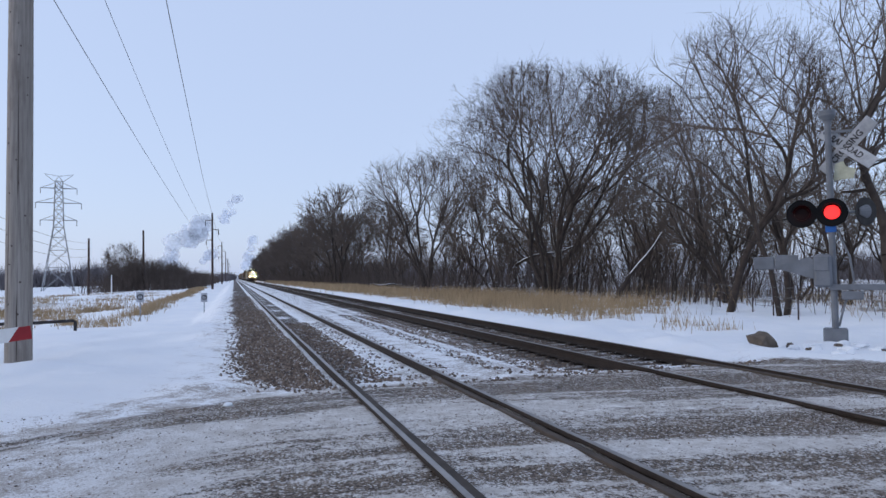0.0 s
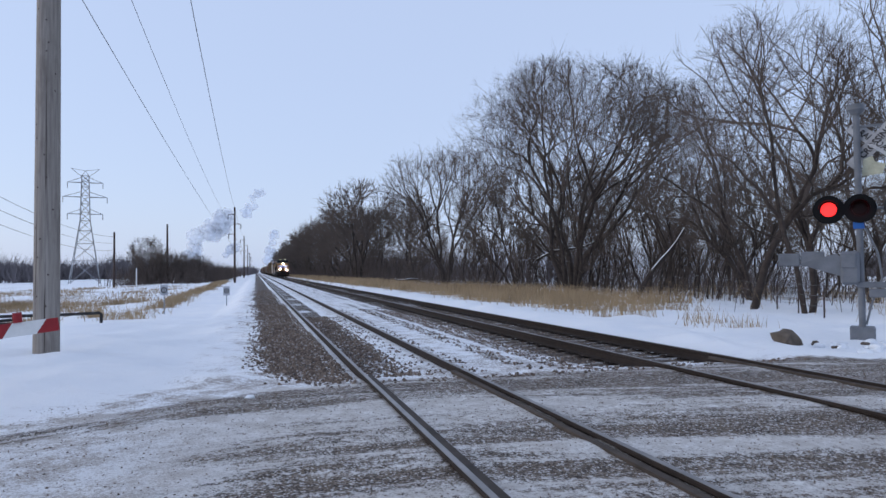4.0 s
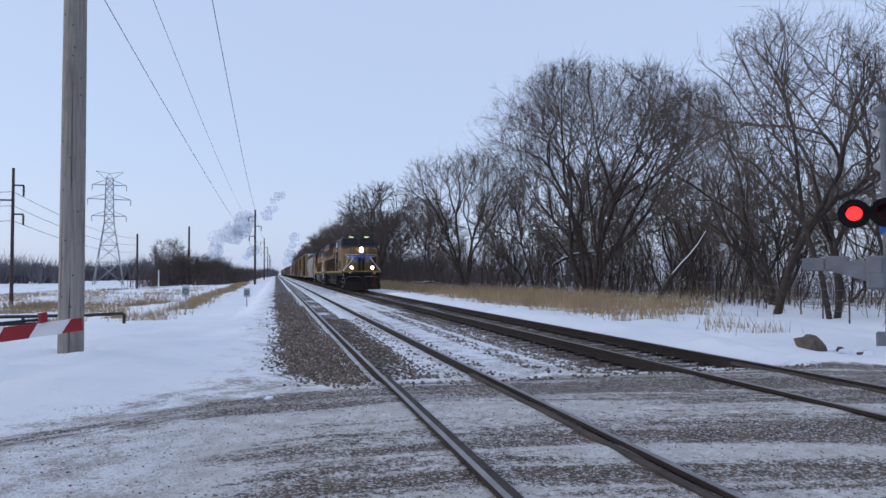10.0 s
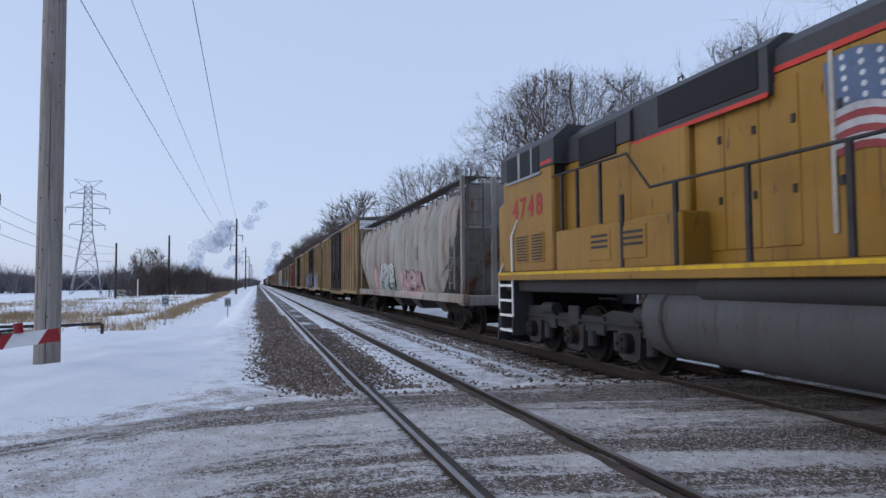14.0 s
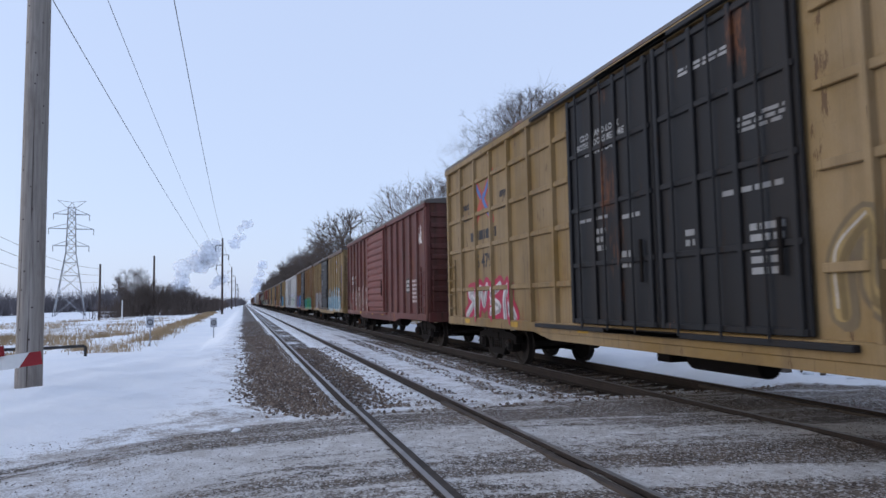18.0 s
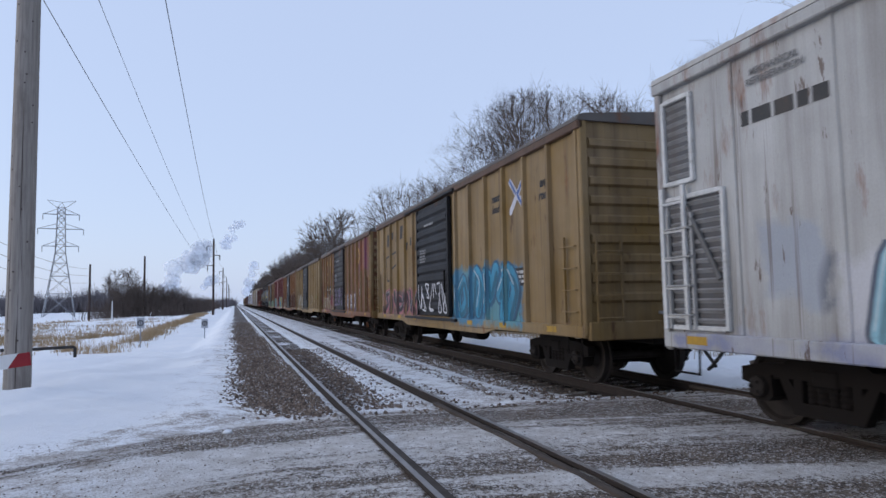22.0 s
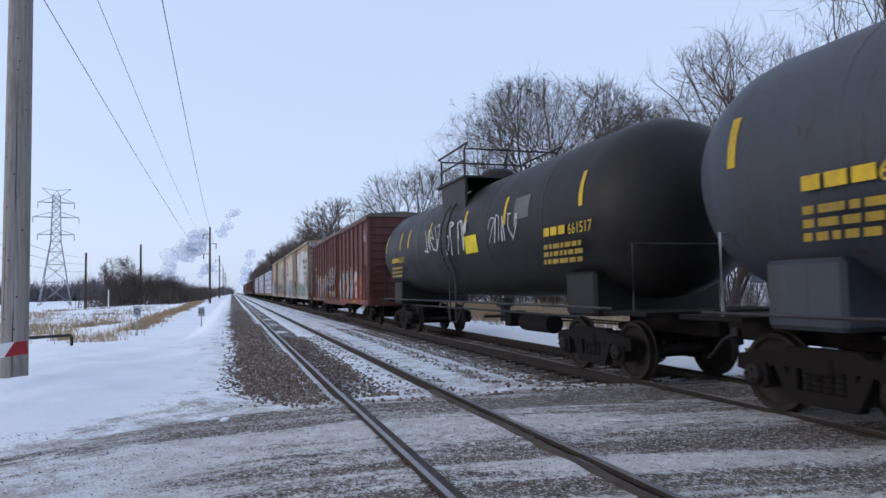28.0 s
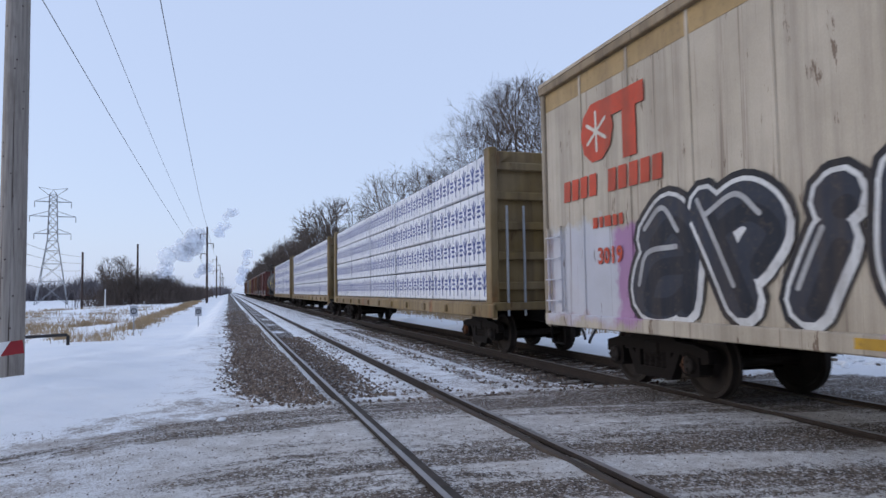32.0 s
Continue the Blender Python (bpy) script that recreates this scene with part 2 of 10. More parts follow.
M = dict(
    ground=ground_material(),
    rail=plain("rail_head_steel", (0.30, 0.285, 0.275), 0.42, 0.6, 0.35, 3, 0),
    rail_side=plain("rusted_rail_web", (0.036, 0.027, 0.023), 0.8, 0.1, 0.35, 5),
    tie=plain("creosoted_tie", (0.09, 0.072, 0.06), 0.85, 0, 0.4, 3),
    flange=plain("dirty_flangeway", (0.075, 0.060, 0.050), 0.8, 0, 0.4),
    rubber=plain("black_rubber", (0.025, 0.025, 0.027), 0.6, 0, 0.3),
    stone=ballast_material(),
    rock=plain("brown_boulder", (0.13, 0.105, 0.085), 0.85, 0, 0.4, 5, 0.5),
    bark=plain("grey_bark", (0.055, 0.043, 0.037), 0.9, 0, 0.4, 3, 0.5),
    twig=plain("bare_twigs", (0.118, 0.094, 0.081), 0.9, 0, 0.3, 0.3, 0),
    brush=plain("dark_brush", (0.112, 0.087, 0.075), 0.9, 0, 0.4, 0.3, 0),
    # far woods: distance haze is put into this paler blue-grey colour
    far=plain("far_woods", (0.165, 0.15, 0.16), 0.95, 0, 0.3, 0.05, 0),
    grass=plain("dry_grass", (0.38, 0.275, 0.165), 0.85, 0, 0.35, 0.6, 0),
    snow=plain("fallen_snow", (0.82, 0.84, 0.87), 0.8, 0, 0.05, 2),
    pole=pole_wood(),
    dark_pole=plain("old_pole_wood", (0.07, 0.05, 0.045), 0.85, 0, 0.3, 2),
    signal=plain("signal_grey", (0.17, 0.18, 0.20), 0.6, 0.1, 0.2, 3),
    lamp_black=plain("lamp_black", (0.008, 0.008, 0.009), 0.9, 0, 0.2),
    galv=plain("galvanised_steel", (0.30, 0.31, 0.33), 0.5, 0.5, 0.2, 3),
    wire=plain("dull_wire", (0.16, 0.16, 0.17), 0.6, 0.4, 0.1),
    steel=plain("dark_steel", (0.045, 0.042, 0.042), 0.6, 0.3, 0.4),
    # brown grime and wheel steel, darkened to carry the shade under the cars
    grime=paint("shade_darkened_truck_grime", (0.012, 0.0088, 0.0075), 0.5, (0.007, 0.0055, 0.005), 0.9, 0.0, 0.0),
    wheel=plain("wheel_steel", (0.030, 0.024, 0.021), 0.7, 0.3, 0.4),
    black=paint("black_car_paint", (0.022, 0.022, 0.025), 0.25, (0.09, 0.08, 0.075), 0.45, 0, 0.12),
    white=plain("white_paint", (0.78, 0.78, 0.77), 0.55, 0, 0.06, 3),
    red=plain("red_paint", (0.30, 0.028, 0.035), 0.5, 0, 0.15, 3),
    lens_red=glow("lit_red_lens", (1.0, 0.03, 0.03), 1.8),
    lens_dark=plain("dark_red_lens", (0.014, 0.004, 0.004), 0.5, 0, 0.1),
    lamp=glow("headlight_glass", (1.0, 0.84, 0.60), 260.0),
    opening=plain("dark_cab_opening", (0.010, 0.011, 0.013), 0.6, 0, 0.2, 2, 0),
    glass=plain("dark_window_glass", (0.015, 0.017, 0.02), 0.08, 0, 0.1, 1, 0),
)
for key, level in (("glass", 0.3), ("rail", 0.5), ("lens_dark", 0.15)):
    M[key].node_tree.nodes["Principled BSDF"].inputs["Specular IOR Level"].default_value = level


# ---- mesh tools ----
class Build:
    """Collects plain faces for one mesh."""

    def __init__(self):
        self.v, self.f = [], []

    def add(self, verts, faces):
        k = len(self.v)
        self.v += [tuple(p) for p in verts]
        self.f += [tuple(k + i for i in f) for f in faces]
        return self

    def box(self, x0, x1, y0, y1, z0, z1, c=0.0):
        """A box; c: chamfer of its twelve edges."""
        if c <= 0:
            p = [(x, y, z) for x in (x0, x1) for y in (y0, y1) for z in (z0, z1)]
            return self.add(p, [(0, 1, 3, 2), (4, 6, 7, 5), (0, 4, 5, 1), (2, 3, 7, 6), (0, 2, 6, 4), (1, 5, 7, 3)])
        c = min(c, (x1 - x0) * 0.4, (y1 - y0) * 0.4, (z1 - z0) * 0.4)
        v, idx = [], {}
        for i, x in enumerate((x0, x1)):
            for j, y in enumerate((y0, y1)):
                for k, z in enumerate((z0, z1)):
                    sx, sy, sz = (c, -c)[i], (c, -c)[j], (c, -c)[k]
                    for a, q in (("x", (x, y + sy, z + sz)), ("y", (x + sx, y, z + sz)), ("z", (x + sx, y + sy, z))):
                        idx[a, i, j, k] = len(v)
                        v.append(q)
        f = []
        for s in (0, 1):
            f.append([idx["x", s, a, b] for a, b in ((0, 0), (0, 1), (1, 1), (1, 0))])
            f.append([idx["y", a, s, b] for a, b in ((0, 0), (1, 0), (1, 1), (0, 1))])
            f.append([idx["z", a, b, s] for a, b in ((0, 0), (0, 1), (1, 1), (1, 0))])
            for q in (0, 1):
                f.append([idx["x", s, q, 0], idx["x", s, q, 1], idx["y", s, q, 1], idx["y", s, q, 0]])
                f.append([idx["x", s, 0, q], idx["x", s, 1, q], idx["z", s, 1, q], idx["z", s, 0, q]])
                f.append([idx["y", 0, s, q], idx["y", 1, s, q], idx["z", 1, s, q], idx["z", 0, s, q]])
                for r in (0, 1):
                    f.append([idx["x", s, q, r], idx["y", s, q, r], idx["z", s, q, r]])
        return self.add(v, f)

    def tube(self, path, r, n=8, caps=True):
        """A round bar along a path; r: one radius or one for each point."""
        pts = [Vector(p) for p in path]
        rr = r if isinstance(r, (list, tuple)) else [r] * len(pts)
        v, f = [], []
        for i, p in enumerate(pts):
            d = (pts[min(i + 1, len(pts) - 1)] - pts[max(i - 1, 0)]).normalized()
            a = d.cross(Vector((0, 0, 1)) if abs(d.z) < 0.9 else Vector((1, 0, 0))).normalized()
            b = d.cross(a)
            v += [p + (a * math.cos(2 * math.pi * k / n) + b * math.sin(2 * math.pi * k / n)) * rr[i] for k in range(n)]
        for i in range(len(pts) - 1):
            f += [(i * n + k, i * n + (k + 1) % n, i * n + n + (k + 1) % n, i * n + n + k) for k in range(n)]
        if caps:
            f += [tuple(range(n))[::-1], tuple(range(len(v) - n, len(v)))]
        return self.add(v, f)

    def prism(self, outline, axis, a, b):
        """An outline in the plane across axis, drawn out from a to b along it."""
        def put(p, q, w):
            return {"x": (w, p, q), "y": (p, w, q), "z": (p, q, w)}[axis]
        n = len(outline)
        v = [put(p, q, a) for p, q in outline] + [put(p, q, b) for p, q in outline]
        f = [(k, (k + 1) % n, n + (k + 1) % n, n + k) for k in range(n)]
        return self.add(v, f + [tuple(range(n))[::-1], tuple(range(n, 2 * n))])

    def lathe(self, profile, n=24, axis="y"):
        """A turned body: profile of (place along the axis, radius)."""
        v, f = [], []
        for w, r in profile:
            for k in range(n):
                a = 2 * math.pi * k / n
                c, s = r * math.cos(a), r * math.sin(a)
                v.append({"x": (w, c, s), "y": (c, w, s), "z": (c, s, w)}[axis])
        for i in range(len(profile) - 1):
            f += [(i * n + k, i * n + (k + 1) % n, i * n + n + (k + 1) % n, i * n + n + k) for k in range(n)]
        return self.add(v, f)

    def shift(self, x, y, z):
        self.v = [(a + x, b + y, c + z) for a, b, c in self.v]
        return self

    def mesh(self, name, smooth=False):
        me = bpy.data.meshes.new(name)
        me.from_pydata(self.v, [], self.f)
        bm = bmesh.new()
        bm.from_mesh(me)
        bmesh.ops.recalc_face_normals(bm, faces=bm.faces)
        bm.to_mesh(me)
        bm.free()
        if smooth:
            me.polygons.foreach_set("use_smooth", [True] * len(me.polygons))
            me.set_sharp_from_angle(angle=radians(35))
        return me


def soft_box(x0, x1, y0, y1, z0, z1, r):
    """A box seen from -y with its corners and front edges rounded by r."""
    b = Build()
    v, f = [], []
    n = 0
    for d, k in ((0.0, 1.0), (0.3, 0.55), (0.65, 0.2), (1.0, 0.0)):
        inset = r * k * 0.6
        row = []
        for cx, cz, a0 in ((x1, z1, 0), (x0, z1, 90), (x0, z0, 180), (x1, z0, 270)):
            sx, sz = (1 if cx == x1 else -1), (1 if cz == z1 else -1)
            for q in range(5):
                a = radians(a0 + 22.5 * q)
                row.append((cx - sx * (r + inset) + r * math.cos(a), y0 + r * d * 0.6, cz - sz * (r + inset) + r * math.sin(a)))
        v += row
        n = len(row)
    v += [(x, y1, z) for x, _, z in v[-n:]]
    for i in range(4):
        f += [(i * n + k, i * n + (k + 1) % n, i * n + n + (k + 1) % n, i * n + n + k) for k in range(n)]
    return b.add(v, f + [tuple(range(n)), tuple(range(4 * n, 5 * n))])


def bare(name, verts, faces):
    """A mesh from arrays."""
    me = bpy.data.meshes.new(name)
    me.from_pydata(verts, [], faces)
    return me


def part(name, shape, material, parent=None, label="", smooth=False):
    """Links a Build, or a mesh that is shared, as one object under its thing."""
    me = shape.mesh(name, smooth) if isinstance(shape, Build) else shape
    if not me.materials:
        me.materials.append(material)
    ob = new(name, me)
    if parent:
        ob.parent = parent
    return tagged(ob, label)


def loose(name, b, material, parent, label=""):
    """Each separate piece of a Build as a part of its own."""
    up = list(range(len(b.v)))

    def root(i):
        while up[i] != i:
            up[i] = up[up[i]]
            i = up[i]
        return i
    for f in b.f:
        for i in f[1:]:
            up[root(i)] = root(f[0])
    groups = {}
    for f in b.f:
        groups.setdefault(root(f[0]), []).append(f)
    out = []
    for fs in groups.values():
        ids = sorted({i for f in fs for i in f})
        at = {i: k for k, i in enumerate(ids)}
        out.append(part(name, Build().add([b.v[i] for i in ids], [tuple(at[i] for i in f) for f in fs]), material, parent, label))
    return out


def thing(name, label, category, group="", at=None, kind=""):
    ob = new(name)
    if at is not None:
        ob.matrix_basis = at
    ob.empty_display_size = 0.3
    return tagged(ob, label, category, group, kind)


GLYPHS = {}


def words(text, size, material, parent, at, name="lettering", bold=0.0, shear=0.0):
    """Letters of the built-in font as a flat mesh. at: pose, letters run along +x and stand along +y."""
    key = (text, size, bold, shear)
    if key not in GLYPHS:
        cu = bpy.data.curves.new("letters", "FONT")
        cu.body, cu.size, cu.shear, cu.offset = text, size, shear, bold
        cu.align_x, cu.resolution_u, cu.fill_mode = "CENTER", 2, "FRONT"
        ob = bpy.data.objects.new("letters", cu)
        GLYPHS[key] = bpy.data.meshes.new_from_object(ob)
        bpy.data.objects.remove(ob)
    me = GLYPHS[key].copy()
    me.materials.clear()
    me.materials.append(material)
    ob = new(name, me)
    ob.parent = parent
    ob.matrix_basis = at
    return ob


# ---- ground: one sheet from the crossing to the horizon ----
NEAR_TRACK, FAR_TRACK, ROAD_END = 2.27, 6.91, 9.0


def step(v, a, b):
    u = np.clip((v - a) / (b - a), 0, 1)
    return u * u * (3 - 2 * u)


WAVES = {}


def wave(x, y, size, seed=0):
    """Smooth unevenness from a few crossed waves, -1 to 1."""
    if seed not in WAVES:
        r = np.random.RandomState(seed)
        WAVES[seed] = [(r.uniform(0, 6.28), r.uniform(0, 6.28), r.uniform(0.6, 1.8)) for _ in range(6)]
    z = 0
    for a, p, s in WAVES[seed]:
        z = z + np.sin((x * math.cos(a) + y * math.sin(a)) * (s / size * 6.28) + p)
    return z / 4


def road_edge(x, y):
    far = ROAD_END + 0.25 + 0.25 * wave(x, y, 6, 3) - 0.8 * np.clip(x - 9.2, 0, 1.6)
    left = 9.4 - 0.42 * np.clip(0.6 - x, 0, 40) ** 1.25
    return np.minimum(far, np.where(x < 0.6, left, 99))


def lane_of(x, y):
    """A coordinate across the wheel tracks, which bend towards the eye left of the railway."""
    u = np.clip(0.4 - x, 0, 60)
    return y + 0.20 * np.clip(x - 0.5, 0, 60) + 0.60 * u * u / (u + 0.5) + 0.25 * np.exp(-((x - 0.4) / 0.8) ** 2)


def rut_of(x, y):
    """Dark wheel tracks (+) and packed snow between them (-)."""
    q = lane_of(x, y) + 0.16 * wave(x, y, 3.2, 51) + 0.05 * wave(x, y, 0.9, 52)
    z = 0
    for at, w, k in ((9.15, 0.38, 1.0), (6.3, 0.26, 0.9), (5.15, 0.22, 0.7), (8.35, 0.18, 0.45), (7.35, 0.50, -1.0), (5.72, 0.26, -0.9), (4.5, 0.3, -0.5), (3.7, 0.4, 0.6)):
        z = z + k * np.exp(-((q - at) / w) ** 2) * (0.75 + 0.55 * wave(x, y * 0.6, 2.4, 60 + int(at * 3)))
    return z


def road_mask(x, y):
    return step(road_edge(x, y) - y, -0.9, 0.8)


def shoulder_edge(y):
    """The ballast's left edge, which draws in to the rail at the crossing."""
    return 0.12 + 0.75 * (1 - step(y, 9.2, 12.0)) - 0.25 * step(y, 20, 40)


def ground_height(x, y):
    bed = step(x, -0.9, 0.5) * (1 - step(x, 8.3, 9.4))                 # the railway bed
    ahead = step(y, ROAD_END - 0.2, ROAD_END + 1.6)
    z = -0.05 + 0 * x
    left = np.clip(-0.6 - x, 0, 400)
    right = np.clip(x - 9.0, 0, 400)
    fall = step(y, 17, 38)                                             # the fill under the track shows more and more ahead
    drop = -0.17 * step(left, 0.3, 2.6) * (1 - fall) + 0.58 * step(left, 0.0, 1.6) * fall + (0.87 - 0.35 * fall) * step(left, 4.2, 14) + 1.0 * step(left, 14, 60) * step(y, 10, 60)
    bank = -0.16 * step(x, 9.5, 12.0) + 0.04 * step(x, 8.6, 9.6) * (1 - step(x, 10, 12))
    rise = bank - 0.20 * step(right, 4, 12) - 0.5 * step(right, 14, 40)
    off = (-drop + rise) * ahead
    off = off + ahead * (1 - bed) * (0.07 * wave(x, y, 5, 1) + 0.07 * wave(x, y, 1.7, 2) + 0.022 * wave(x, y, 0.6, 4) - 0.06)
    z = z + off - ahead * bed * (0.17 - 0.085 * (1 - step(x, 4.2, 5.4)))
    z = z + road_mask(x, y) * (0.010 * wave(x * 0.25, y * 2.2, 1.6, 5) - 0.006 - 0.014 * rut_of(x, y))
    return z


def grid_lines(*runs):
    out = []
    for a, b, s in runs:
        out += list(np.arange(a, b - 1e-6, s))
    return np.array(out + [runs[-1][1]])


def ground_sheet():
    xs = grid_lines((-3000, -600, 400), (-600, -120, 60), (-120, -40, 8), (-40, -14, 1.3), (-14, -4, 0.4), (-4, 12, 0.16), (12, 22, 0.4), (22, 60, 1.5), (60, 150, 10), (150, 600, 60), (600, 3000, 400))
    ys = grid_lines((-800, -40, 80), (-40, -4, 3), (-4, 3, 0.5), (3, 16, 0.16), (16, 30, 0.4), (30, 70, 1.2), (70, 160, 4), (160, 400, 16), (400, 1000, 60), (1000, 4500, 500))
    X, Y = np.meshgrid(xs, ys)
    Z = ground_height(X, Y)
    nx, ny = len(xs), len(ys)
    verts = np.stack([X, Y, Z], -1).reshape(-1, 3)
    i = (np.arange(ny - 1)[:, None] * nx + np.arange(nx - 1)[None, :]).ravel()
    faces = np.stack([i, i + 1, i + 1 + nx, i + nx], -1)
    me = bare("ground", verts.tolist(), faces.tolist())
    x, y = X.ravel(), Y.ravel()
    road = road_mask(x, y)
    ahead = step(y + 0.5 * wave(x, y, 2.5, 21), ROAD_END - 0.6, ROAD_END + 2.6)
    shoulder = step(x - shoulder_edge(y) + 0.22 * wave(x, y, 2.2, 13), -0.55, 0.55) * (1 - step(x, 1.0, 1.35)) * 1.0
    middle = step(x, 1.50, 1.68) * (1 - step(x, 2.20, 2.55)) * (0.72 + 0.25 * wave(x * 2, y * 0.8, 3, 7)) + step(x, 2.3, 2.6) * (1 - step(x, 2.9, 3.2)) * (0.26 + 0.2 * wave(x * 2, y * 0.8, 3, 8))
    between = step(x, 3.3, 3.7) * (1 - step(x, 5.2, 5.6)) * (0.30 + 0.14 * wave(x, y * 0.5, 3, 31) + 0.22 * np.exp(-((x - 4.35) / 0.22) ** 2) + 0.22 * np.exp(-((x - 5.1) / 0.25) ** 2))
    main = step(x, 5.2, 5.7) * (1 - step(x, 8.2, 8.8)) * (0.62 + 0.12 * wave(x, y * 0.4, 4, 17))
    stone = ahead * np.clip(shoulder + middle + between + main, 0, 1)
    tuft = np.clip(0.5 + 0.9 * wave(x, y, 14, 9), 0, 1)
    strip = step(x, 11.5, 13.5) * (1 - step(x, 17, 21)) * step(y, 20, 32) * (0.10 + 0.40 * tuft)
    field = step(-x, 9, 16) * step(y, 25, 45) * np.clip(1.5 * tuft - 0.80, 0, 0.55)
    ridge = step(-x, 3.0, 5.0) * (1 - step(-x, 7, 10)) * step(y, 45, 65) * (0.05 + 0.40 * tuft)
    back = step(x, 19, 24) * (0.2 + 0.4 * tuft)
    grass = np.clip(strip + field + ridge + back, 0, 1)
    for name, vals in (("road", road), ("stone", stone), ("grass", grass), ("grit", np.clip(step(road_edge(x, y) - y, -2.6, 0.5) * (1 - 0.5 * step(x, 8, 10)) + 0.8 * step(x, -2.2, -0.2) * (1 - step(x, 1.4, 2.0)) * (1 - step(y, 40, 120)) + 0.85 * step(x, 2.2, 2.6) * (1 - step(x, 5.5, 6.0)) * step(y, 9, 10), 0, 1)), ("worn", 0.35 + 0.75 * step(x, 2.0, 7.0) - 2.6 * step(-x, -1.0, 1.8)), ("rut", rut_of(x, y) * (1 - 0.93 * step(-x, 0.2, 2.2))), ("lane", lane_of(x, y))):
        me.attributes.new(name, "FLOAT", "POINT").data.foreach_set("value", vals.astype(np.float32))
    me.polygons.foreach_set("use_smooth", [True] * len(me.polygons))
    return tagged(part("ground", me, M["ground"]), "snow-covered ground with worn slushy crossing and ballast", "ground", kind="structure")


ground_sheet()


def gz(x, y):
    return float(ground_height(np.array([float(x)]), np.array([float(y)]))[0])


# ---- tracks ----
RAIL = [(-0.037, 0.0), (-0.03, 0.006), (0.03, 0.006), (0.037, 0.0), (0.037, -0.03), (0.009, -0.045), (0.009, -0.14), (0.07, -0.16), (0.07, -0.17), (-0.07, -0.17), (-0.07, -0.16), (-0.009, -0.14), (-0.009, -0.045), (-0.037, -0.03)]
tie_mesh = Build().box(-1.3, 1.3, -0.11, 0.11, -0.18, 0, 0.015).mesh("tie")
stub = Build().box(-0.14, 0.14, -0.08, 0.08, 0, 0.018, 0.004)
for sx in (-0.1, 0.1):
    stub.box(sx - 0.015, sx + 0.015, -0.05, 0.05, 0.018, 0.045, 0.004)
plate_mesh = stub.mesh("tie_plate")


def track(name, x, label):
    tr = thing(name, label, "railway track", kind="structure")
    for s in (-1, 1):
        rx = x + s * 0.7525
        web = Build().prism([(rx + a, b) for a, b in RAIL], "y", -60, 900)
        rail = part("rail", web, M["rail_side"], tr, "rusty rail with a bright worn head")
        part("rail_head", Build().box(rx - 0.027, rx + 0.027, -60, 900, 0.004, 0.0095), M["rail"], rail, "polished running surface")
    rnd = random.Random(int(x * 10))
    y = ROAD_END + 0.6
    n = 0
    while y < 75:
        t = part("tie", tie_mesh, M["tie"], tr)
        t.matrix_basis = pose(x + rnd.uniform(-0.03, 0.03), y + rnd.uniform(-0.02, 0.02), rnd.uniform(-0.222, -0.198) if x > 4 else rnd.uniform(-0.262, -0.235), 0, 0, rnd.uniform(-0.8, 0.8))
        if y < 32:
            for s in (-1, 1):
                p = part("tie_plate", plate_mesh, M["rail_side"], t)
                p.matrix_basis = pose(s * 0.7525, 0, 0.001)
        y += 0.5
        n += 1
    rest = Build()
    while y < 330:
        rest.box(x - 1.3, x + 1.3, y - 0.11, y + 0.11, -0.38, -0.2)
        y += 0.5
    tagged(part("far_ties", rest, M["tie"], tr), kind="stuff")
    return tr


track("near_track", NEAR_TRACK, "siding track of rusty rails on snowed-in timber ties")
track("main_track", FAR_TRACK, "main track of worn rails on dark ballast and ties")


def crossing_panels():
    for x, nm in ((NEAR_TRACK, "near"), (FAR_TRACK, "main")):
        cp = thing("crossing_panel", "dirty timber and asphalt crossing between the rails", "crossing", "crossing panels", kind="structure")
        for s in (-1, 1):
            rx = x + s * 0.7525
            gap = rx - s * 0.105
            part("flangeway", Build().box(gap - 0.038, gap + 0.038, -12, ROAD_END + 0.75, -0.075, -0.030), M["flange"], cp, "dark muddy flangeway")


crossing_panels()


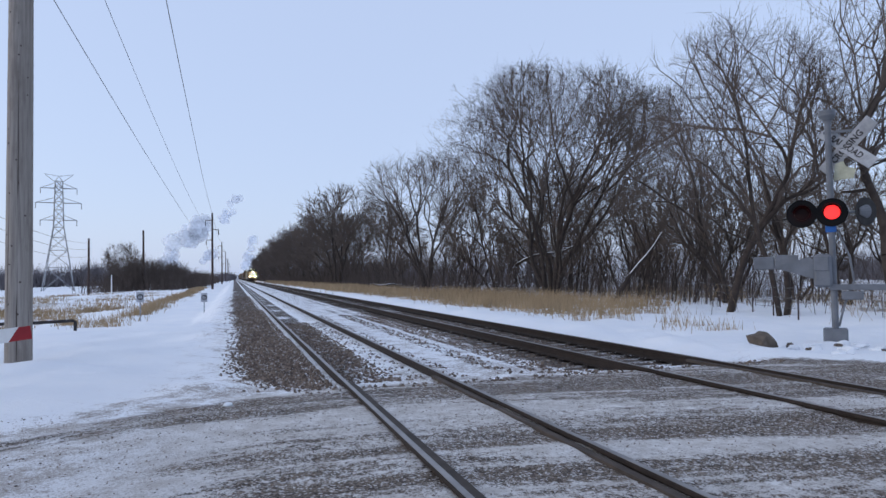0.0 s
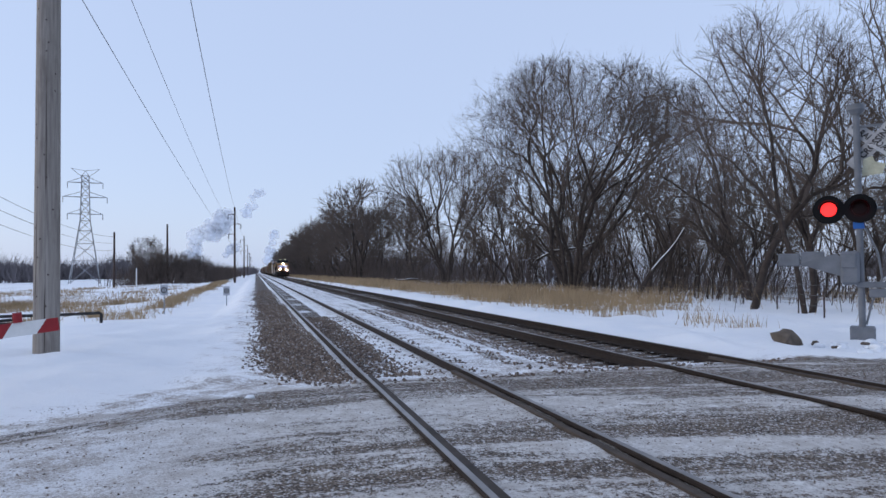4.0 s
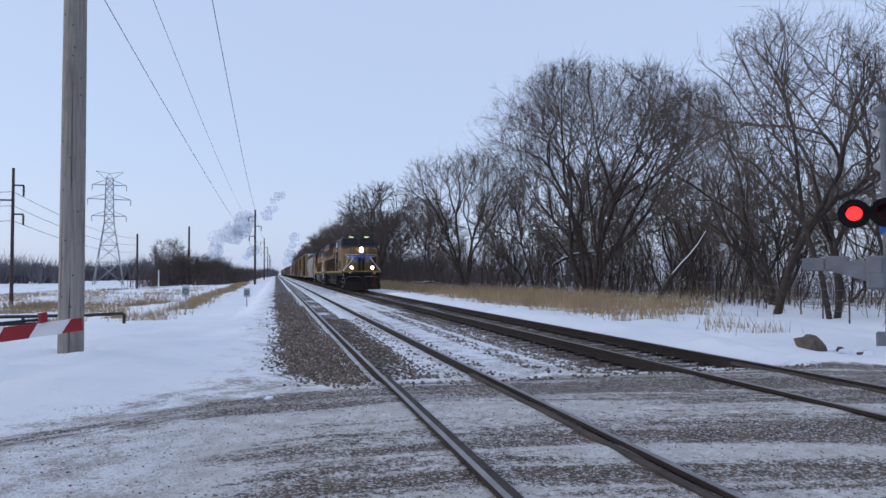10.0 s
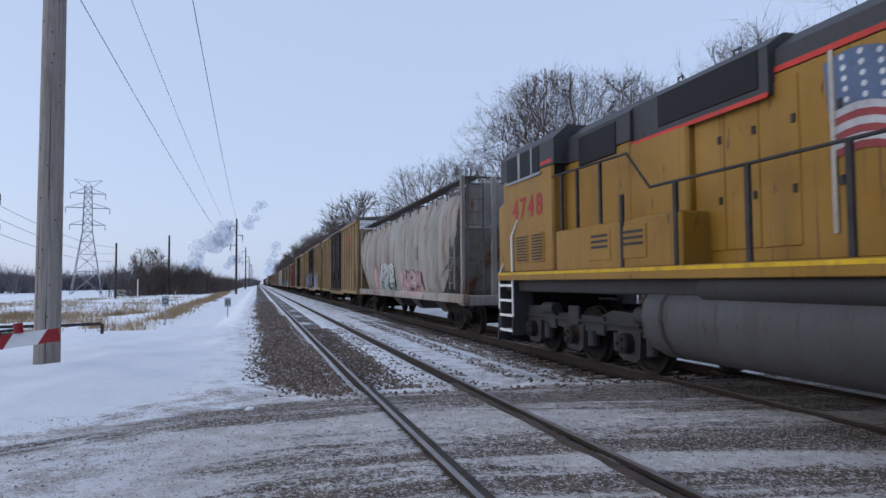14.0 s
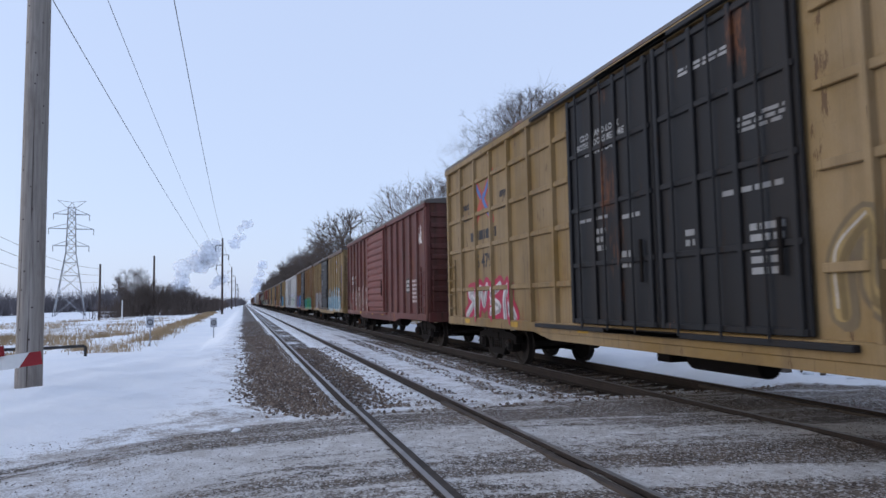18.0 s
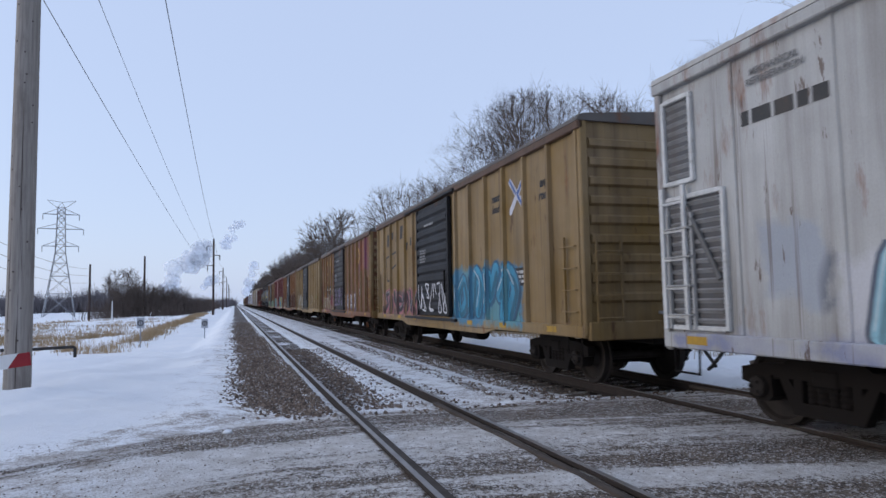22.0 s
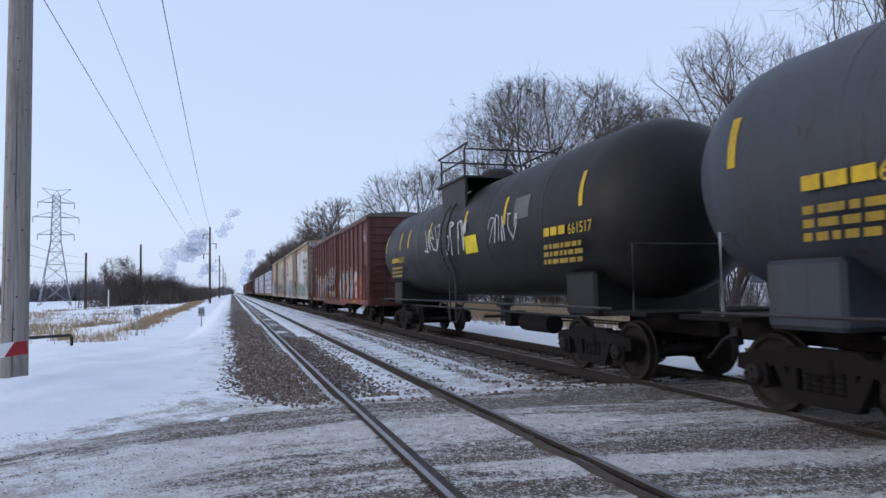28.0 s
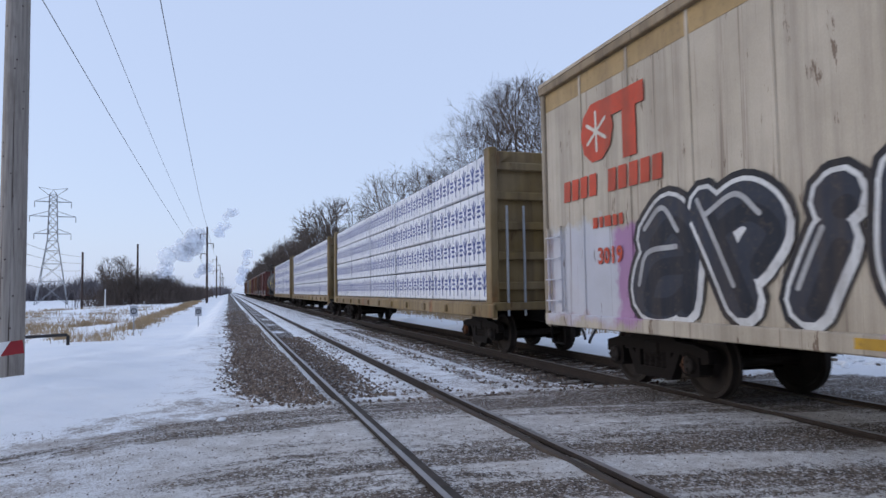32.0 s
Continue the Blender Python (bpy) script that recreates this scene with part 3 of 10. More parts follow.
def ballast_stones():
    """Loose stones on the shoulder and between the rails, one heap."""
    rnd = np.random.RandomState(5)
    pts = []
    for x0, x1, y0, y1, n in ((-0.3, 1.40, 9.4, 18, 7000), (-0.6, 1.35, 18, 34, 6500), (-0.6, 1.3, 34, 60, 2500), (1.62, 2.45, 9.9, 24, 2600), (2.4, 2.95, 9.9, 24, 300), (3.15, 3.55, 9.9, 28, 350), (4.1, 4.6, 9.9, 28, 500), (4.9, 5.5, 9.9, 28, 1100), (5.3, 8.5, 9.7, 30, 3200), (-2.5, 9, 3.2, 9.4, 5000)):
        pts.append(np.stack([rnd.uniform(x0, x1, n), rnd.uniform(y0, y1, n)], -1))
    p = np.concatenate(pts)
    p = p[(np.abs(np.abs(p[:, 0] - NEAR_TRACK) - 0.7525) > 0.1) & (np.abs(np.abs(p[:, 0] - FAR_TRACK) - 0.7525) > 0.1)]
    p = p[(p[:, 0] > 1.4) | (p[:, 1] < 8.8) | (p[:, 0] > shoulder_edge(p[:, 1]) + rnd.normal(0, 0.20, len(p)))]
    n = len(p)
    size = np.where(p[:, 1] < ROAD_END, rnd.uniform(0.003, 0.013, n), rnd.uniform(0.016, 0.038, n))
    z = ground_height(p[:, 0], p[:, 1]) + size * 0.25
    octa = np.array([(1, 0, 0), (0, 1, 0), (-1, 0, 0), (0, -1, 0), (0, 0, 0.8), (0, 0, -0.8)])
    tri = np.array([(0, 1, 4), (1, 2, 4), (2, 3, 4), (3, 0, 4), (1, 0, 5), (2, 1, 5), (3, 2, 5), (0, 3, 5)])
    ang = rnd.uniform(0, 6.28, n)
    q = octa[None] * rnd.uniform(0.6, 1.25, (n, 6, 1)) * size[:, None, None]
    c, s = np.cos(ang)[:, None], np.sin(ang)[:, None]
    v = np.stack([q[..., 0] * c - q[..., 1] * s, q[..., 0] * s + q[..., 1] * c, q[..., 2]], -1) + np.stack([p[:, 0], p[:, 1], z], -1)[:, None]
    f = tri[None] + (np.arange(n) * 6)[:, None, None]
    me = bare("ballast", v.reshape(-1, 3).tolist(), f.reshape(-1, 3).tolist())
    tagged(part("ballast", me, M["stone"]), "loose brown ballast stones and road grit", "ballast", kind="stuff")


ballast_stones()


# ---- bare trees, brush and dry grass ----
def grow(seed, height, radius, stems, levels, lean=0.35, crook=0.10, side=0.6, bole=0.22, low=0.30, lumps=0.16, thick=0.011, sprays=4):
    """Branches of one bare tree that forks and forks again out to a lumpy dome; rows of (from, to, radius, radius, level)."""
    rnd = random.Random(seed)
    out = []
    mid = Vector((0, 0, height * (low + 1) / 2))
    up = height * (1 - low) / 2

    def room(p, d):
        """How far it is from p along d to the dome's skin."""
        a = Vector(((p.x - mid.x) / radius, (p.y - mid.y) / radius, (p.z - mid.z) / up))
        b = Vector((d.x / radius, d.y / radius, d.z / up))
        bb, ab, aa = b.dot(b), a.dot(b), a.dot(a) - 1
        h = ab * ab - bb * aa
        if h <= 0:
            return 0.0
        return max(0.0, (-ab + math.sqrt(h)) / bb) * (1 + lumps * noise.noise((p + d * 6) * 0.35 + Vector((seed, 0, 0))) * 2)

    def off():
        return Vector((rnd.gauss(0, 1), rnd.gauss(0, 1), rnd.gauss(0, 1)))

    def turned(d, angle):
        w = d.cross(off()).normalized()
        return (d * math.cos(angle) + w * math.sin(angle)).normalized()

    def bough(p, d, r, length, level, end, n):
        q, spots = p.copy(), []
        for i in range(n):
            d = (d + off() * crook + Vector((0, 0, 0.05))).normalized()
            e = q + d * (length / n)
            out.append((q.copy(), e, r + (end - r) * i / n, r + (end - r) * (i + 1) / n, level))
            q = e.copy()
            spots.append((q.copy(), d.copy()))
        return spots

    def grown(p, d, r, level):
        free = room(p, d)
        if level >= levels:
            length = min(2.4, max(0.5, free * rnd.uniform(0.55, 1.05)))
            spots = bough(p, d, r, length, 8, 0.005, 2)
            for _ in range(sprays):
                a, e = rnd.choice(spots)
                o = a - e * length * rnd.uniform(0, 0.45)
                t = turned(e, rnd.uniform(0.35, 1.0))
                out.append((o, o + t * length * rnd.uniform(0.35, 0.75), max(0.006, r * 0.55), 0.003, 9))
            return
        length = max(0.6, free * rnd.uniform(0.26, 0.42) * (1 + 0.10 * level))
        spots = bough(p, d, r, length, level, r * 0.74, 4 if level < 2 else 3)
        a, e = spots[-1]
        for k in range(2 if rnd.random() < 0.62 else 3):
            grown(a, turned(e, rnd.uniform(0.20, 0.62)), r * rnd.uniform(0.56, 0.72), level + 1)
        for a, e in spots[:-1]:
            if rnd.random() < side * (0.5 if level == 0 else 1.0):
                grown(a, turned(e, rnd.uniform(0.5, 1.0)), r * rnd.uniform(0.34, 0.5), level + 1 + (rnd.random() < 0.6))

    for k in range(stems):
        a = 2 * math.pi * k / stems + rnd.uniform(-0.5, 0.5)
        tilt = lean * rnd.uniform(0.35, 1.1)
        d = Vector((math.cos(a) * math.sin(tilt), math.sin(a) * math.sin(tilt), math.cos(tilt)))
        o = Vector((math.cos(a), math.sin(a), 0)) * (0.30 if stems > 1 else 0) + Vector((0, 0, -0.2))
        r = height * thick * rnd.uniform(0.8, 1.15)
        foot = bough(o, d, r, height * bole * rnd.uniform(0.8, 1.2), 0, r * 0.82, 4)
        for a, e in foot[1:-1]:
            if rnd.random() < side * 0.5:
                grown(a, turned(e, rnd.uniform(0.6, 1.0)), r * 0.35, 2)
        a, e = foot[-1]
        for _ in range(2):
            grown(a, turned(e, rnd.uniform(0.12, 0.38)), r * rnd.uniform(0.62, 0.75), 1)
    return out


def tubes(rows, n, thin=1.0):
    """Arrays of verts and faces for many tapered bars at once."""
    p = np.array([r[0][:] for r in rows]).reshape(-1, 3)
    q = np.array([r[1][:] for r in rows]).reshape(-1, 3)
    r0, r1 = np.array([r[2] for r in rows]) * thin, np.array([r[3] for r in rows]) * thin
    d = q - p
    d /= np.linalg.norm(d, axis=1, keepdims=True) + 1e-9
    ref = np.where(np.abs(d[:, 2:3]) < 0.9, np.array([[0, 0, 1.0]]), np.array([[1.0, 0, 0]]))
    a = np.cross(d, ref)
    a /= np.linalg.norm(a, axis=1, keepdims=True)
    b = np.cross(d, a)
    rings = []
    for o, r in ((p, r0), (q, r1)):
        for k in range(n):
            t = 2 * math.pi * k / n
            rings.append(o + (a * math.cos(t) + b * math.sin(t)) * r[:, None])
    v = np.stack(rings, 1).reshape(-1, 3)
    base = np.arange(len(rows))[:, None] * 2 * n
    f = np.concatenate([np.stack([base[:, 0] + k, base[:, 0] + (k + 1) % n, base[:, 0] + n + (k + 1) % n, base[:, 0] + n + k], -1) for k in range(n)])
    return v, f


def spikes(rows, thin=1.0):
    """Arrays for many slender twigs, three-sided and drawn to a point."""
    v, _ = tubes(rows, 3, thin)
    v = v.reshape(-1, 6, 3)
    v = np.concatenate([v[:, :3], v[:, 3:].mean(1, keepdims=True)], 1).reshape(-1, 3)
    base = np.arange(len(rows)) * 4
    return v, np.concatenate([np.stack([base + k, base + (k + 1) % 3, base + 3], -1) for k in range(3)])


def tree_meshes(seed, fat=1.3, limbs=2, **kw):
    rows = grow(seed, **kw)
    v, f = tubes([r for r in rows if r[4] <= limbs], 6)
    w, g = tubes([r for r in rows if limbs < r[4] < 8], 3, 1.1)
    z, h = spikes([r for r in rows if r[4] >= 8], fat)
    trunk = bare("trunk", v.tolist(), f.tolist())
    crown = bare("crown", np.concatenate([w, z]).tolist(), g.tolist() + (h + len(w)).tolist())
    trunk.polygons.foreach_set("use_smooth", [True] * len(trunk.polygons))
    trunk.materials.append(M["bark"])
    crown.materials.append(M["twig"])
    return trunk, crown


TREES = {
    "broad": tree_meshes(11, fat=1.15, height=18.6, radius=10.8, stems=6, levels=6, lean=0.46, low=0.24, sprays=6, side=0.50, thick=0.0115, lumps=0.30, crook=0.15),
    "dome": tree_meshes(23, fat=1.25, height=19.2, radius=9.8, stems=4, levels=5, lean=0.52, low=0.20, sprays=6, side=0.6, thick=0.012, lumps=0.3, crook=0.15),
    "oak": tree_meshes(37, fat=1.0, height=17.5, radius=7.6, stems=1, levels=6, lean=0.25, crook=0.17, side=0.62, bole=0.26, thick=0.0135, low=0.18, lumps=0.3, sprays=5),
    "elm": tree_meshes(41, fat=1.0, height=15, radius=6.8, stems=2, levels=5, lean=0.36, crook=0.16, side=0.7, bole=0.28, thick=0.011, low=0.16, lumps=0.3, sprays=6),
    "thin": tree_meshes(59, fat=1.6, height=10, radius=3.2, stems=2, levels=3, lean=0.30, side=0.8, low=0.12, sprays=4, thick=0.008),
    "far": tree_meshes(67, fat=2.3, limbs=1, height=18, radius=7.6, stems=4, levels=4, lean=0.50, side=0.8, low=0.12, sprays=6, crook=0.15, lumps=0.28),
    "farther": tree_meshes(71, fat=2.3, limbs=1, height=17, radius=7.0, stems=3, levels=4, lean=0.50, side=0.9, low=0.10, sprays=6, crook=0.15, lumps=0.28),
    "bush": tree_meshes(83, fat=2.6, limbs=1, height=10.5, radius=5.0, stems=7, levels=3, lean=0.7, side=0.9, bole=0.12, low=0.0, sprays=6, thick=0.007),
}


def tree(kind, x, y, scale, turn, label, lean=0, group="bare trees by the track"):
    t = thing("tree", label, "tree", group, pose(x, y, gz(x, y), lean, 0, turn) @ Matrix.Scale(scale, 4))
    part("trunk", TREES[kind][0], None, t)
    part("crown", TREES[kind][1], None, t)
    return t


BIG = "large bare many-stemmed tree with fine dark twigs, snow at its foot"
tree("broad", 24.5, 48.0, 1.0, 20, BIG)
tree("dome", 25.0, 86.0, 1.0, 75, "bare spreading tree with dark limbs beside the railway")
tree("oak", 22.9, 26.3, 0.80, 10, "tall bare tree with a dark forked trunk")
tree("elm", 22.6, 22.7, 0.92, 200, "leaning bare tree with snow on its boughs")
tree("oak", 25.2, 19.4, 1.05, 130, "big dark bare tree behind the signal", 4)
tree("elm", 28.6, 33.0, 0.95, 250, "bare grey tree with crowded twigs")
WOOD = "bare winter tree in the woods along the railway"
rt = random.Random(77)
y, k = 113.0, 0
while y < 560:
    s = rt.uniform(0.94, 1.08)
    tree(("far", "farther")[k % 2], 17.2 + rt.uniform(-0.8, 1.2), y, s, rt.uniform(0, 360), "bare winter tree in the row along the railway")
    y += rt.uniform(8, 12) * (1 + y / 400)
    k += 1
for x, y, k, s in ((29, 72, "elm", 1.0), (33, 64, "far", 0.85), (38, 58, "farther", 0.85), (34, 92, "far", 0.95), (27, 112, "farther", 1.0), (30, 128, "far", 1.0), (27, 146, "farther", 1.0),
                   (28, 168, "far", 1.0), (27, 195, "far", 1.0), (44, 50, "far", 0.8), (41, 76, "farther", 0.95), (46, 64, "far", 0.85), (36, 44, "elm", 0.95),
                   (34, 30, "elm", 0.9), (41, 40, "farther", 0.7), (45, 30, "far", 0.6), (40, 24, "elm", 0.85), (33, 14, "elm", 0.9), (52, 40, "far", 0.7)):
    tree(k, x + rt.uniform(-1, 1), y, s * rt.uniform(0.94, 1.06), rt.uniform(0, 360), WOOD)
for k in range(64):
    y = 36 + 2.2 * k + rt.uniform(-2, 2)
    tree("thin", 23.0 + rt.uniform(-1.0, 13) - min(4, y / 30), y, rt.uniform(0.40, 0.85), rt.uniform(0, 360), "small bare tree in the undergrowth", group="saplings in the undergrowth")
for k in range(26):
    tree("thin", rt.uniform(26, 44), rt.uniform(34, 70), rt.uniform(0.5, 1.0), rt.uniform(0, 360), "small bare tree in the undergrowth", group="saplings in the undergrowth")
for x, y, s in ((-27.5, 186, 0.80), (-25.3, 178, 1.0), (-22.5, 186, 0.95), (-19.6, 178, 0.95), (-17.0, 188, 0.92), (-14.6, 180, 0.80), (-12.6, 190, 0.66), (-11.0, 205, 0.5), (-9.5, 235, 0.5), (-23.8, 196, 0.9), (-16, 200, 0.85), (-30.5, 192, 0.6), (-9.6, 270, 0.55)):
    tree("bush", x, y, s, rt.uniform(0, 360), "dense bare thicket tree on the snowy field", group="thicket trees")
tree("far", -27.2, 190, 0.76, 40, "bare round-headed tree over the thicket", group="thicket trees")


def brush(name, spots, tall, label, mat, seed, wide=0.012):
    """A thicket of thin leaning stems, uncountable."""
    r = np.random.RandomState(seed)
    P = np.concatenate([np.stack([r.normal(x, sx, n), r.normal(y, sy, n)], -1) for x, y, n, sx, sy in spots])
    Z = ground_height(P[:, 0], P[:, 1]) - 0.05
    stems, twigs = [], []
    for (px, py), z in zip(P.tolist(), Z.tolist()):
        h = tall * r.uniform(0.35, 1.1)
        o = Vector((px, py, z))
        d = Vector((r.normal(0, 0.25), r.normal(0, 0.25), 1))
        m = o + d * h * 0.5
        e = m + (d + Vector((r.normal(0, 0.25), r.normal(0, 0.25), 0))) * h * 0.5
        w = wide * (1 + py / 60.0)
        stems.append((o, m, w, w * 0.7))
        twigs.append((m, e, w * 0.7, 0))
        for _ in range(4):
            s = m.lerp(e, r.uniform(-0.3, 0.8))
            twigs.append((s, s + Vector((r.normal(0, 0.3), r.normal(0, 0.3), r.uniform(0.1, 0.5))) * h * 0.45, w * 0.5, 0))
    v, f = tubes(stems, 3)
    w, g = spikes(twigs)
    tagged(part(name, bare(name, np.concatenate([v, w]).tolist(), f.tolist() + (g + len(v)).tolist()), mat), label, "brush", kind="stuff")


rb = random.Random(5)
brush("undergrowth", [(rb.uniform(20, 30), y, 34, 2.5, 3) for y in range(36, 130, 3)] + [(rb.uniform(14.5, 23), y, 90, 2.5, 4) for y in range(112, 420, 6)] + [(rb.uniform(26, 42), rb.uniform(18, 50), 14, 3, 3) for _ in range(26)],
      2.4, "tangle of dark bare undergrowth among the trees", M["brush"], 1)
brush("thicket", [(rb.uniform(30, 58), rb.uniform(40, 76), 24, 3, 3) for _ in range(80)] + [(rb.uniform(22, 36), y, 26, 3, 3) for y in range(60, 180, 3)], 6.0, "tall tangle of thin bare stems behind the trees", M["brush"], 7, 0.009)
brush("wood_edge", [(rb.uniform(16, 24), y, 30, 2.2, 3) for y in range(104, 400, 6)], 6.5, "close dark stems under the row of trees", M["brush"], 12, 0.009)
brush("far_brush", [(rb.uniform(-32, -9), rb.uniform(172, 215), 40, 2.5, 5) for _ in range(30)] + [(rb.uniform(-14, -7), y, 40, 1.5, 6) for y in range(215, 400, 12)], 5.0, "dark bare thicket across the field", M["brush"], 2, 0.014)
brush("low_brush", [(rb.uniform(24, 42), rb.uniform(18, 40), 30, 2, 2) for _ in range(22)], 1.3, "brown weeds on the snowy field behind the signal", M["grass"], 3, 0.006)


def far_woods():
    """The dark line of woods round the field: rows of upright trunks and twigs."""
    r = np.random.RandomState(9)
    rows = []
    for x0, y0, x1, y1, n, h in ((-420, 330, -30, 480, 2600, 16), (-600, 250, -90, 330, 1900, 15), (-420, 420, -40, 560, 500, 25), (-8, 420, -5, 1100, 500, 8), (95, 20, 130, 110, 900, 9), (50, 80, 42, 500, 700, 12), (120, -20, 100, 40, 400, 9)):
        for k in range(n):
            u = r.uniform()
            px, py = x0 + (x1 - x0) * u + r.normal(0, 3), y0 + (y1 - y0) * u + r.normal(0, 8)
            t = h * r.uniform(0.6, 1.0) * (0.9 + 0.15 * math.sin(u * 23))
            dist = math.hypot(px, py)
            w = dist * 0.00055
            o = Vector((px, py, gz(px, py) - 0.3))
            for _ in range(8):
                e = o + Vector((r.normal(0, 0.24) * t, r.normal(0, 0.24) * t, t * r.uniform(0.55, 1)))
                rows.append((o.lerp(e, r.uniform(0, 0.3)), e, w, w * 0.25, 0))
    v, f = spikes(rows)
    tagged(part("far_woods", bare("far_woods", v.tolist(), f.tolist()), M["far"]), "dark woods along the horizon, distance haze mixed into their colour", "woods", kind="stuff")


far_woods()


def grass(name, spots, label, seed):
    r = np.random.RandomState(seed)
    P, W = [], []
    for x, y, n, sx, sy, h in spots:
        px, py = x + r.normal(0, sx, n), y + r.normal(0, sy, n)
        z = ground_height(px, py) - 0.03
        tip = np.stack([px + r.normal(0, 0.22, n) * h, py + r.normal(0, 0.22, n) * h, z + h * r.uniform(0.4, 1.1, n)], -1)
        w = 0.004 + 0.00045 * np.hypot(px, py)
        a = r.uniform(0, 3.14, n)
        side = np.stack([np.cos(a) * w, np.sin(a) * w, 0 * w], -1)
        o = np.stack([px, py, z], -1)
        P.append(np.stack([o - side, o + side, tip], 1))
    v = np.concatenate(P).reshape(-1, 3)
    f = np.arange(len(v)).reshape(-1, 3)
    tagged(part(name, bare(name, v.tolist(), f.tolist()), M["grass"]), label, "grass", kind="stuff")


rg = random.Random(8)
grass("dry_grass", [(rg.uniform(12.8, 17.0), y, 120, 1.2, 0.8, 0.75) for y in np.arange(24, 60, 0.6)] + [(rg.uniform(12.5, 17), y, 180, 1.8, 2.0, 0.9) for y in np.arange(60, 230, 1.8)]
      + [(rg.uniform(17, 21.5), y, 120, 1.3, 0.7, 0.95) for y in np.arange(30, 62, 0.8)] + [(rg.uniform(12, 14.5), rg.uniform(15, 24), 26, 0.35, 0.35, 0.45) for _ in range(14)], "tan dry grass along the foot of the woods", 4)
grass("field_grass", [(-4.7 - rg.uniform(0, 1.6) - 0.01 * y, y, (80 if rg.random() < 0.6 else 12), 0.4, 0.8, 0.55) for y in np.arange(31, 160, 1.2)] + [(rg.uniform(-70, -10), rg.uniform(38, 150), 60, 1.5, 0.7, 0.55) for _ in range(90)]
      + [(rg.uniform(-24, -9.5), rg.uniform(44, 66), 150, 1.0, 0.5, 0.75) for _ in range(22)] + [(rg.uniform(-13, -8), rg.uniform(27, 42), 90, 0.35, 0.45, 0.5) for _ in range(12)], "tan dry weeds standing through the snow", 6)


# ---- rolling stock: paints, lettering, spray paint ----
SIDE = -1.5                                     # the sheet of a car's near side


def on_side(y, z, x=SIDE - 0.006, turn=0):
    """Pose for letters on a car's near side: they run towards its front."""
    return Matrix.Translation((x, y, z)) @ Matrix(((0, 0, -1, 0), (-1, 0, 0, 0), (0, 1, 0, 0), (0, 0, 0, 1))) @ pose(0, 0, 0, 0, 0, turn)


def on_front(x, z, y):
    return Matrix.Translation((x, y, z)) @ Matrix(((1, 0, 0, 0), (0, 0, -1, 0), (0, 1, 0, 0), (0, 0, 0, 1)))


